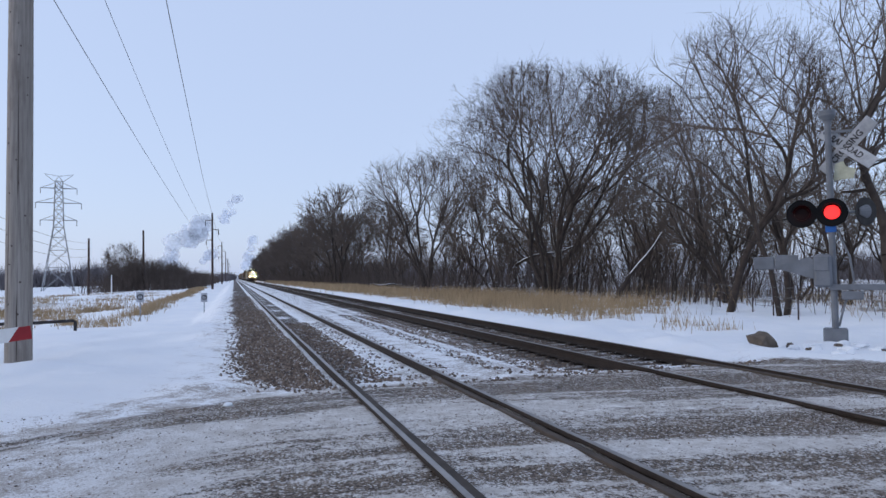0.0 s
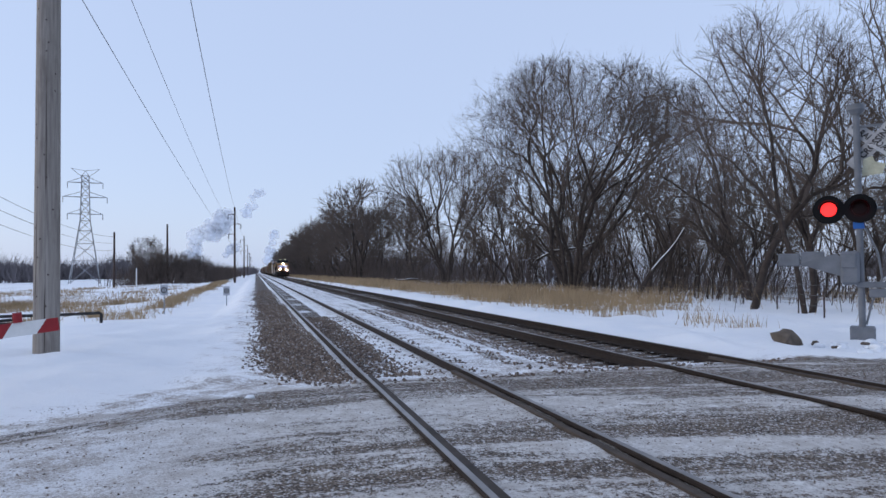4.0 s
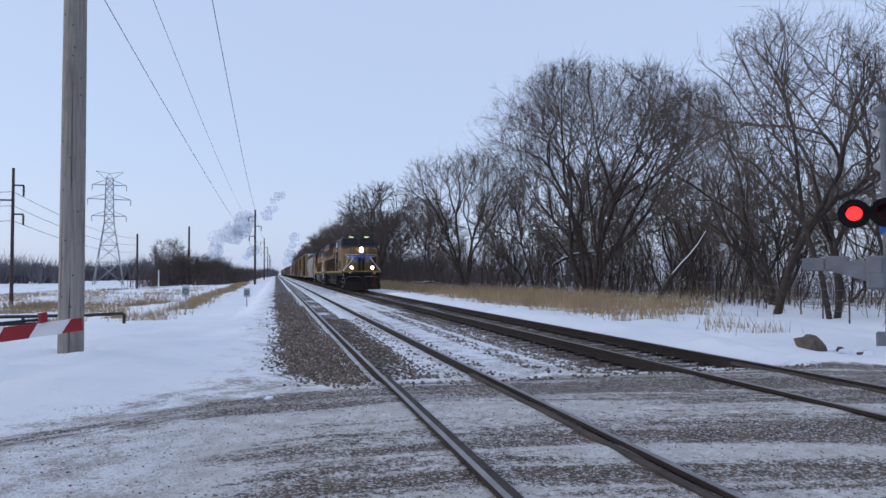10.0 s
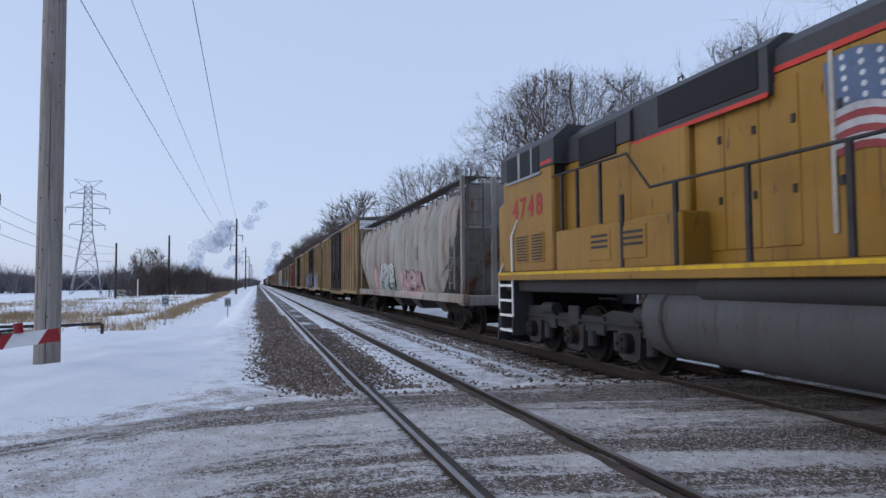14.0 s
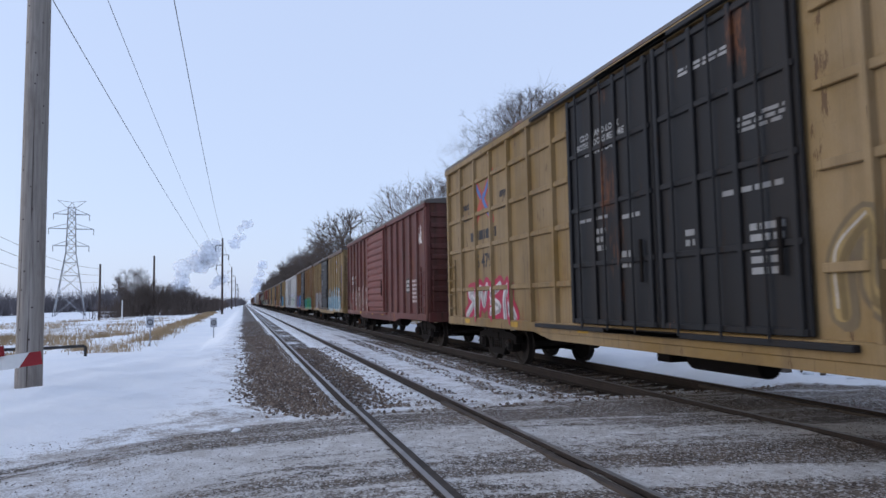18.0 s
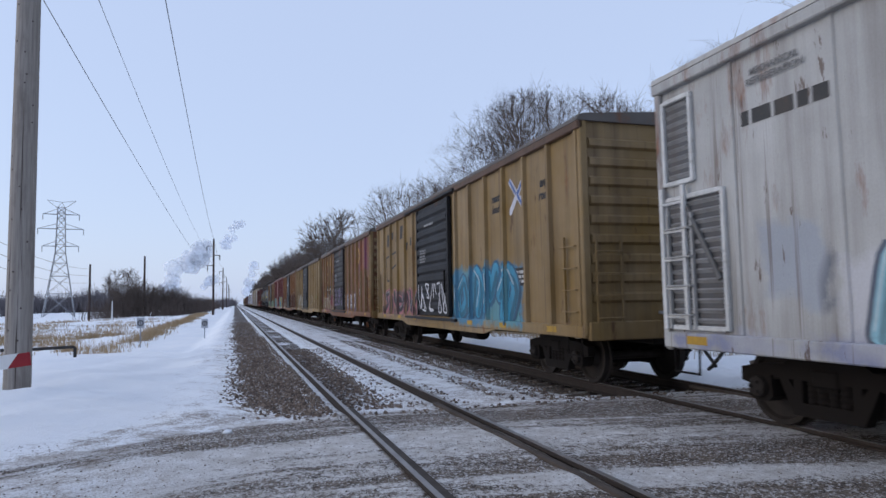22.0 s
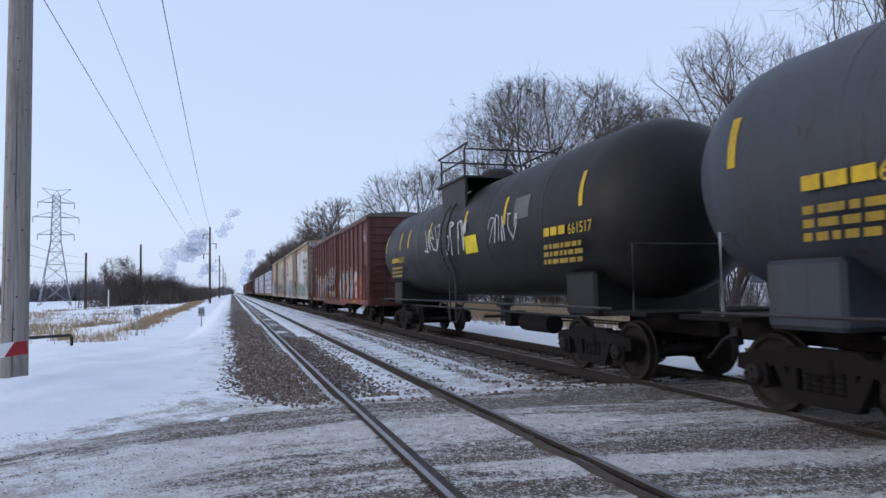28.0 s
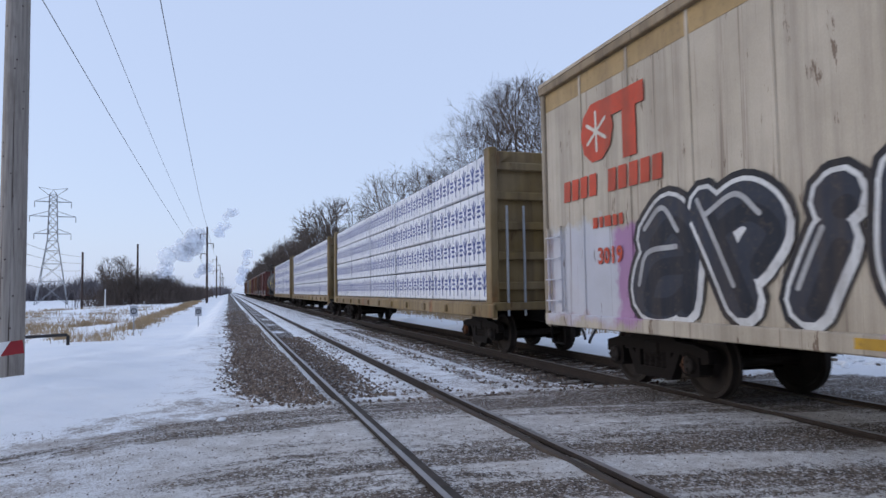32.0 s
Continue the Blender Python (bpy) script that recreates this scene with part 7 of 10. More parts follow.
    for k in range(17):
        y = 3.6 + 0.62 * k
        if not 6.3 < y < 10.6:
            part("hood_door", Build().box(-1.066, -1.04, y + 0.015, y + 0.60, 1.9, 3.2 if y < 5.5 else 3.85, 0.01), body, eng)
        loose("latch", Build().box(-1.085, -1.05, y + 0.06, y + 0.11, 2.5, 2.6).box(-1.085, -1.05, y + 0.06, y + 0.11, 3.3 if y > 5.5 else 3.1, 3.4 if y > 5.5 else 3.18), M["steel"], eng)
    # dynamic brake and equipment section
    part("brake_hatch", Build().prism([(-1.15, 3.70), (-1.15, 4.28), (-0.9, 4.46), (0.9, 4.46), (1.15, 4.28), (1.15, 3.70)], "y", 11.4, 14.3), grey, eng)
    part("brake_screen", Build().box(-1.165, -1.14, 11.55, 13.6, 3.80, 4.28, 0.01), M["opening"], eng, "black brake screen")
    part("red_line", Build().box(-1.166, -1.156, 11.4, 14.3, 3.66, 3.72), red, eng)
    part("side_cabinet", Build().box(-1.18, 1.18, 12.9, 16.4, 1.70, 3.70, 0.04), body, eng)
    part("low_cabinet", Build().box(-1.52, -1.0, 12.6, 16.4, 1.70, 2.45, 0.03), body, eng)
    for y in (13.4, 14.4):
        part("louvre_panel", Build().box(-1.535, -1.51, y, y + 0.7, 1.85, 2.35, 0.01), body, eng)
        for k in range(3):
            part("louvre", Build().box(-1.545, -1.53, y + 0.08, y + 0.6, 2.05 + 0.09 * k, 2.09 + 0.09 * k), M["steel"], eng)
    # cab and nose
    part("cab", Build().box(-1.50, 1.50, 16.55, 19.15, 1.70, 3.78, 0.04), body, eng)
    part("cab_top", Build().prism([(-1.51, 3.76), (-1.51, 4.25), (-1.2, 4.52), (1.2, 4.52), (1.51, 4.25), (1.51, 3.76)], "y", 16.45, 19.25), grey, eng, "grey cab roof")
    part("hood_top", Build().prism([(-1.21, 3.76), (-1.21, 4.22), (-0.95, 4.44), (0.95, 4.44), (1.21, 4.22), (1.21, 3.76)], "y", 14.28, 16.46), grey, eng, "grey hood roof before the cab")
    part("intake_screen", Build().box(-1.23, -1.19, 14.7, 16.0, 3.62, 4.16, 0.02), M["opening"], eng, "large dark intake beside the cab")
    part("cab_rear_window", Build().box(-1.46, -1.24, 16.53, 16.552, 3.55, 4.10), M["opening"], eng, "dark rear cab window")
    part("cab_back", Build().box(-1.20, 1.20, 14.3, 16.6, 2.4, 3.77, 0.04), body, eng)
    part("red_line", Build().box(-1.518, -1.512, 16.55, 17.05, 3.80, 3.87), red, eng)
    part("nose", Build().box(-1.42, 1.42, 19.1, 19.75, 1.70, 3.35, 0.12), body, eng)
    for y0, y1, x in ((17.12, 17.45, -1.52), (17.52, 18.1, -1.52), (18.2, 18.85, -1.52)):
        part("cab_window", Build().box(x, x + 0.03, y0, y1, 3.70, 4.22), M["opening"], eng)
    part("window_frame", Build().box(-1.535, -1.5, 17.05, 18.92, 3.64, 3.70, 0.01).box(-1.535, -1.5, 17.45, 17.52, 3.7, 4.25, 0.01).box(-1.535, -1.5, 18.1, 18.2, 3.7, 4.25, 0.01), M["galv"], eng)
    for k, d in enumerate("4748"):
        words(d, 0.62, ink((0.36, 0.03, 0.035)), eng, on_side(18.42 - 0.42 * k, 2.85, -1.508), "road_number", 0.015)
    for y0 in (16.95, 17.75):
        lp = part("louvre_panel", Build().box(-1.52, -1.49, y0, y0 + 0.62, 1.90, 2.50, 0.01), body, eng)
        for k in range(9):
            part("louvre", Build().box(-1.535, -1.515, y0 + 0.06, y0 + 0.56, 1.95 + 0.06 * k, 1.975 + 0.06 * k), M["steel"], lp)
    words("4748", 0.26, ink((0.45, 0.04, 0.04)), eng, on_front(-0.45, 3.05, 0.985), "road_number", 0.01)
    part("headlight_case", Build().box(-0.05, 0.35, 0.86, 1.0, 3.6, 3.85, 0.02), M["steel"], eng)
    for xx in (0.05, 0.25):
        part("headlight", Build().lathe([(0, 0), (0, 0.08), (0.04, 0.085), (0.04, 0)], 14, "y").shift(xx, 0.84, 3.72), M["galv"], eng, "unlit headlight")
    x = -1.52
    rail_run(eng, [(x, 1.1, 2.82), (x, 13.3, 2.85), (x, 13.9, 3.45), (x, 16.5, 3.5)], M["steel"])
    for y in [1.9 + 1.35 * k for k in range(10)]:
        part("stanchion", Build().box(x - 0.025, x + 0.025, y - 0.04, y + 0.04, 1.7, 2.84, 0.008), M["steel"], eng)
    for y in (14.7, 15.5, 16.1):
        part("stanchion", Build().box(x - 0.025, x + 0.025, y - 0.03, y + 0.03, 2.45, 3.46, 0.008), M["steel"], eng)
    for s in (-1, 1):
        for y, q in ((0.5, 1), (L - 0.5, -1)):
            rail_run(eng, [(s * 1.53, y + q * 0.85, 0.75), (s * 1.55, y + q * 0.85, 2.5), (s * 1.5, y + q * 1.1, 2.85)], white, 0.026)
            rail_run(eng, [(s * 1.52, y, 0.9), (s * 1.52, y, 1.7), (s * 1.15, y, 2.5), (s * 0.9, y + q * 0.1, 2.8)], white, 0.026)
            stair(eng, *sorted((y + q * 0.06, y + q * 0.85)), s * 1.54 if s < 0 else 1.0, -1.0 if s < 0 else s * 1.54, dark, white)
    for y in (12.2, 13.4):
        part("lifting_eye", Build().tube([(-0.85, y, 4.42), (-0.85, y, 4.55), (-0.85, y + 0.1, 4.55), (-0.85, y + 0.1, 4.42)], 0.02, 6), grey, eng)
    part("exhaust_stack", Build().box(-0.5, 0.5, 7.6, 8.5, 4.40, 4.56, 0.03), dark, eng)
    part("sign_plate", Build().box(x - 0.03, x - 0.02, 1.35, 2.2, 1.92, 2.14), white, eng, "white safety plate")
    return add(eng, 22.3)


def hopper():
    car = thing("covered_hopper", "grey covered hopper car with rust streaks and spray paint", "hopper car", "cars of the freight train")
    L = 18.8
    tags = [(9.0, 12.6, 1.1, 2.3, (0.42, 0.46, 0.44), (0.12, 0.2, 0.18), 2.4), (4.3, 8.4, 1.0, 2.0, (0.55, 0.33, 0.33), (0.5, 0.45, 0.45), 2.2), (12.8, 14.4, 1.1, 2.2, (0.42, 0.2, 0.2), (0.5, 0.42, 0.4), 2.0)]
    mat = car_paint("hopper_grey", (0.50, 0.475, 0.42), car, 0.45, 0.45, 0.25, sprays=tags)
    dark = car_paint("hopper_dark", (0.16, 0.165, 0.17), car, 0.5, 0.3)
    prof = [(-1.40, 1.10), (-1.52, 1.6), (-1.56, 2.6), (-1.50, 3.5), (-1.28, 4.15), (-0.6, 4.32), (0.6, 4.32), (1.28, 4.15), (1.50, 3.5), (1.56, 2.6), (1.52, 1.6), (1.40, 1.10)]
    b = Build()
    n = len(prof)
    sections = []
    for y, hgt in ((0.55, 0.62), (1.3, 0.35), (2.6, 0.0), (L - 2.6, 0.0), (L - 1.3, 0.35), (L - 0.55, 0.62)):
        sections.append([(x, y, max(z, 1.10 + hgt * 3.2)) for x, z in prof])
    v = [p for s in sections for p in s]
    f = []
    for i in range(len(sections) - 1):
        f += [(i * n + k, i * n + (k + 1) % n, (i + 1) * n + (k + 1) % n, (i + 1) * n + k) for k in range(n)]
    f += [tuple(range(n)), tuple(range(len(v) - n, len(v)))]
    part("tank_body", b.add(v, f), mat, car, "bulging grey body streaked with rust", smooth=True)
    for k in range(5):
        y = 3.3 + 3.05 * k
        rib = Build()
        rib.prism([(x * 1.004, z + (0.01 if z > 4 else 0)) for x, z in prof], "y", y - 0.02, y + 0.02)
        part("weld_seam", rib, mat, car)
    part("running_board", Build().box(-1.30, -0.85, 0.5, L - 0.5, 4.46, 4.50).box(0.85, 1.30, 0.5, L - 0.5, 4.46, 4.50), dark, car, "steel grating walkway")
    wb = Build()
    for k in range(15):
        y = 0.7 + (L - 1.4) * k / 14
        wb.tube([(-1.42, y, 3.95), (-1.34, y, 4.5), (1.34, y, 4.5), (1.42, y, 3.95)], 0.03, 6)
    part("roof_brackets", wb, dark, car)
    part("roof_hatches", Build().box(-0.45, 0.45, 1.5, L - 1.5, 4.30, 4.42, 0.03), mat, car)
    part("side_sill", Build().box(-1.54, -1.40, 0.05, L - 0.05, 0.92, 1.18, 0.02).box(1.40, 1.54, 0.05, L - 0.05, 0.92, 1.18, 0.02), mat, car)
    for s in (0.35, L - 0.35):
        part("end_post", Build().box(-1.5, -1.38, s - 0.06, s + 0.06, 1.0, 4.45, 0.02).box(1.38, 1.5, s - 0.06, s + 0.06, 1.0, 4.45, 0.02).box(-0.6, -0.45, s - 0.06, s + 0.06, 1.0, 4.45, 0.02).box(0.45, 0.6, s - 0.06, s + 0.06, 1.0, 4.45, 0.02), mat, car)
        part("end_sill", Build().box(-1.5, 1.5, s - 0.25, s + 0.25, 0.86, 1.14, 0.03), mat, car)
        part("end_beam", Build().box(-1.45, 1.45, s - 0.04, s + 0.04, 3.0, 3.1), mat, car)
    part("end_sheet", Build().add([(-1.25, 0.5, 3.1), (1.25, 0.5, 3.1), (1.25, 0.5, 4.25), (-1.25, 0.5, 4.25), (-1.2, 2.2, 1.1), (1.2, 2.2, 1.1)], [(0, 1, 2, 3), (0, 4, 5, 1)]), mat, car)
    for x in (-1.1, 0.8):
        e = part("ladder", LADDERS[9], dark, car)
        e.matrix_basis = pose(x, 0.26, 1.1, 0, 0, 90)
    e = part("ladder", LADDERS[4].copy(), mat, car)
    e.matrix_basis = pose(-1.56, 1.0, 1.3)
    for k in range(3):
        y = L * (0.3 + 0.2 * k)
        part("outlet_gate", Build().add([(-0.9, y - 0.9, 1.1), (0.9, y - 0.9, 1.1), (0.9, y + 0.9, 1.1), (-0.9, y + 0.9, 1.1), (-0.4, y - 0.35, 0.45), (0.4, y - 0.35, 0.45), (0.4, y + 0.35, 0.45), (-0.4, y + 0.35, 0.45)], [(0, 1, 5, 4), (1, 2, 6, 5), (2, 3, 7, 6), (3, 0, 4, 7), (4, 5, 6, 7)]), dark, car)
    part("underframe", Build().box(-0.25, 0.25, 0.05, L - 0.05, 0.74, 1.02, 0.02), M["grime"], car)
    truck(car, 1.9)
    truck(car, L - 1.9)
    couplers(car, L)
    graffiti(car, 9.2, 12.2, 1.3, 2.25, 12, (0.55, 0.58, 0.55), (0.06, 0.12, 0.10), (0.62, 0.63, 0.62), 4, 0.18, -1.575)
    graffiti(car, 4.6, 7.6, 1.25, 1.95, 14, (0.58, 0.42, 0.42), (0.35, 0.2, 0.22), None, 4, 0.22, -1.575)
    patch(car, "placard", 5.2, 5.7, 2.3, 2.75, (0.25, 0.25, 0.22), -1.57)
    bars(car, 0.3, 1.2, 3.9, 4.2, 2, (0.04, 0.04, 0.04), -1.57)
    return add(car, 44.4)


def tank_car(u, L, c, label, fill, seed, number):
    car = thing("tank_car", label, "tank car", "cars of the freight train")
    mat = car_paint("tank_paint", c, car, 0.3, 0.0, 0.12, 0.45)
    r, zc = 1.50, 2.78
    prof = [(0.0, 0.05), (0.06, 0.55), (0.22, 1.0), (0.5, 1.30), (0.9, 1.46), (1.25, r), (L - 1.25, r), (L - 0.9, 1.46), (L - 0.5, 1.30), (L - 0.22, 1.0), (L - 0.06, 0.55), (L, 0.05)]
    part("tank", Build().lathe(prof, 40, "y").shift(0, 0, zc), mat, car, "long round tank", smooth=True)
    for k in range(1, 6):
        y = L * k / 6
        part("weld_seam", Build().lathe([(y - 0.03, r), (y - 0.02, r + 0.006), (y + 0.02, r + 0.006), (y + 0.03, r)], 40, "y").shift(0, 0, zc), mat, car, smooth=True)
    for y in (1.9, L - 1.9):
        part("saddle", Build().box(-1.25, 1.25, y - 0.5, y + 0.5, 1.0, 1.75, 0.05), mat, car)
        part("stub_sill", Build().box(-0.3, 0.3, *sorted((y, -0.3 if y < 5 else L + 0.3)), 0.74, 1.1, 0.02), M["grime"], car)
    m = L / 2
    part("walk_grating", Build().box(-1.35, 1.35, m - 0.955, m + 1.35, zc + r + 0.02, zc + r + 0.07).box(-1.30, -1.24, m - 0.95, m + 0.95, zc + 0.7, zc + r + 0.05).box(1.24, 1.30, m - 0.95, m + 0.95, zc + 0.7, zc + r + 0.05), M["steel"], car, "black platform on top of the tank")
    part("manway", Build().lathe([(0, 0.45), (0.35, 0.45), (0.42, 0.38), (0.42, 0)], 20, "z").shift(0, m, zc + r - 0.03), M["steel"], car, smooth=True)
    part("valve_housing", Build().lathe([(0, 0.25), (0.28, 0.25), (0.3, 0)], 14, "z").shift(0, m + 0.8, zc + r - 0.03), M["steel"], car)
    rail = Build()
    top = zc + r + 0.85
    for x in (-1.3, 1.3):
        rail.tube([(x, m - 0.95, zc + r), (x, m - 0.95, top - 0.1), (x, m - 1.2, top), (x, m + 1.2, top), (x, m + 0.95, top - 0.1), (x, m + 0.95, zc + r)], 0.03, 7)
        rail.tube([(x, m - 0.95, zc + r + 0.45), (x, m + 0.95, zc + r + 0.45)], 0.025, 6)
    for y in (m - 0.95, m + 0.95):
        rail.tube([(-1.3, y, top - 0.1), (1.3, y, top - 0.1)], 0.025, 6)
    part("safety_rail", rail, M["steel"], car, "black pipe railing")
    ldr = Build()
    for s in (-0.24, 0.24):
        pts = [(-(r + 0.10) * math.cos(a), m + s, zc + (r + 0.10) * math.sin(a)) for a in np.linspace(1.0, -0.55, 9)]
        ldr.tube(pts + [(-1.36, m + s * (1.0), 1.05), (-1.36, m + s, 0.60)], 0.022, 6)
    for k in range(9):
        a = 0.9 - 1.5 * k / 9
        x, z = -(r + 0.10) * math.cos(a), zc + (r + 0.10) * math.sin(a)
        ldr.tube([(x, m - 0.24, z), (x, m + 0.24, z)], 0.014, 5)
    for z in (0.62, 1.0, 1.4):
        ldr.tube([(-1.36, m - 0.24, z), (-1.36, m + 0.24, z)], 0.014, 5)
    ldr.tube([(-1.30, m + 0.75, 1.2), (-1.36, m + 0.24, 0.62), (-1.36, m - 0.24, 0.62), (-1.30, m - 0.75, 1.2)], 0.02, 6)
    part("ladder", ldr, M["steel"], car, "black side ladder")
    part("side_rail", Build().tube([(-1.45, 0.6, 1.16), (-1.45, L - 0.6, 1.16)], 0.022, 6), M["steel"], car)
    for y in (0.5, L - 0.5):
        part("end_platform", Build().box(-1.45, 1.45, y - 0.75, y + 0.35, 1.06, 1.12, 0.01), M["grime"], car)
        part("end_rail", Build().tube([(-1.4, y - 0.4, 1.1), (-1.4, y - 0.4, 2.1), (1.4, y - 0.4, 2.1), (1.4, y - 0.4, 1.1)], 0.022, 6), M["galv"] if seed % 2 else M["steel"], car)
    part("bottom_outlet", Build().lathe([(0, 0.14), (0.35, 0.14), (0.4, 0.24), (0.6, 0.24)], 14, "z").shift(0, m - 0.3, 0.62).tube([(-0.6, m - 0.3, 0.75), (0.6, m - 0.3, 0.75)], 0.04, 8), M["steel"], car)
    part("brake_pipe", Build().tube([(-0.9, 2.5, 0.95), (-0.9, L - 2.5, 0.95)], 0.025, 6), M["steel"], car)
    bk = part("brake_gear", GEAR, M["grime"], car)
    bk.matrix_basis = pose(0, L * 0.3, 0.1)
    # marks follow the round of the tank
    def curved(name, y0, y1, a0, a1, cc, lift=0.006):
        b = Build()
        v = []
        for k in range(7):
            a = a0 + (a1 - a0) * k / 6
            v += [(-(r + lift) * math.cos(a), y0, zc + (r + lift) * math.sin(a)), (-(r + lift) * math.cos(a), y1, zc + (r + lift) * math.sin(a))]
        b.add(v, [(2 * k, 2 * k + 1, 2 * k + 3, 2 * k + 2) for k in range(6)])
        part(name, b, ink(cc), car)
    yel = (0.60, 0.40, 0.02)
    for y in (1.35, L * 0.27, L * 0.42, L * 0.60, L * 0.74, L - 3.3, L - 1.25):
        curved("reflector", y - 0.06, y + 0.06, 0.02, 0.42, yel)
    curved("hazard_label", L * 0.37, L * 0.37 + 0.85, -0.30, -0.02, (0.75, 0.58, 0.02))
    curved("stencil_box", L * 0.2, L * 0.2 + 0.7, 0.05, 0.35, (0.12, 0.12, 0.12))
    for k, (y, w) in enumerate(((1.9, 1.6), (L - 3.0, 1.6))):
        bars(car, y, y + 0.8, zc - 0.42, zc - 0.18, 1, yel, -(r + 0.008), 5, "reporting_mark")
        words(number, 0.26, ink(yel), car, on_side(y - 0.45 if k else y - 0.5, zc - 0.40, -(r + 0.012)))
        bars(car, y - 0.6, y + 0.8, zc - 0.9, zc - 0.5, 3, (0.30, 0.2, 0.02), -(r + 0.008), 7 + k)
    if fill:
        scrawl(car, L * 0.53, L * 0.62, zc - 0.25, zc + 0.45, seed, fill, 0.04, 5, -(r + 0.02))
        scrawl(car, L * 0.40, L * 0.50, zc - 0.45, zc + 0.40, seed + 1, fill, 0.05, 5, -(r + 0.02))
        scrawl(car, L * 0.22, L * 0.32, zc - 0.35, zc + 0.25, seed + 2, fill, 0.03, 5, -(r + 0.02))
    truck(car, 1.9)
    truck(car, L - 1.9)
    couplers(car, L)
    return add(car, u)


def lumber_car(u):
    car = thing("centerbeam_flatcar", "yellow centerbeam flatcar loaded with white-wrapped lumber", "flatcar", "cars of the freight train")
    L = 22.3
    mat = car_paint("flatcar_yellow", (0.36, 0.235, 0.075), car, 0.5, 0.3)
    part("deck", Build().box(-1.5, 1.5, 0.0, L, 1.02, 1.20, 0.02), mat, car)
    part("side_sill", Build().box(-1.53, -1.42, 0.0, L, 0.86, 1.16, 0.02).box(1.42, 1.53, 0.0, L, 0.86, 1.16, 0.02).prism([(4, 0.88), (6, 0.70), (L - 6, 0.70), (L - 4, 0.88)], "x", -0.2, 0.2), mat, car)
    part("center_beam", Build().box(-0.09, 0.09, 0.1, L - 0.1, 4.35, 4.58, 0.02).box(-0.05, 0.05, 0.2, L - 0.2, 1.2, 1.5), mat, car)
    for k in range(16):
        y = 0.6 + (L - 1.2) * k / 15
        part("beam_post", Build().box(-0.06, 0.06, y - 0.07, y + 0.07, 1.2, 4.4), mat, car)
    for y, q in ((0.08, 1), (L - 0.08, -1)):
        part("bulkhead", Build().box(-1.5, 1.5, *sorted((y + q * 0.16, y + q * 0.24)), 1.2, 4.55, 0.02), mat, car, "ribbed end bulkhead")
        for s in (-1, 1):
            part("bulkhead_post", Build().box(*sorted((s * 1.33, s * 1.52)), *sorted((y, y + q * 0.32)), 1.15, 4.6, 0.02), mat, car)
            part("bulkhead_gusset", Build().prism([(s * 1.35, 4.15), (s * 1.35, 4.5), (s * 0.95, 4.5)], "y", *sorted((y + q * 0.02, y + q * 0.14))), mat, car)
        for k in range(5):
            z = 1.55 + 0.66 * k
            part("bulkhead_beam", Build().box(-1.34, 1.34, *sorted((y + q * 0.04, y + q * 0.17)), z - 0.09, z + 0.09, 0.02), mat, car)
        part("bulkhead_post", Build().box(-0.08, 0.08, *sorted((y, y + q * 0.17)), 1.2, 4.55, 0.02), mat, car)
        part("ladder_rail", Build().tube([(-0.75, y - q * 0.05, 0.9), (-0.75, y - q * 0.05, 3.3)], 0.03, 6).tube([(-1.15, y - q * 0.05, 0.9), (-1.15, y - q * 0.05, 3.3)], 0.03, 6), M["galv"], car)
    for k in range(11):
        y = 1.2 + 2.0 * k
        part("tie_down", Build().box(-1.60, -1.52, y - 0.12, y + 0.12, 0.92, 1.10, 0.02), mat, car)
    truck(car, 2.0)
    truck(car, L - 2.0)
    couplers(car, L)
    part("underframe", Build().box(-0.25, 0.25, 0.05, L - 0.05, 0.74, 1.02, 0.02), M["grime"], car)
    return add(car, u), L


BUNDLE = {}


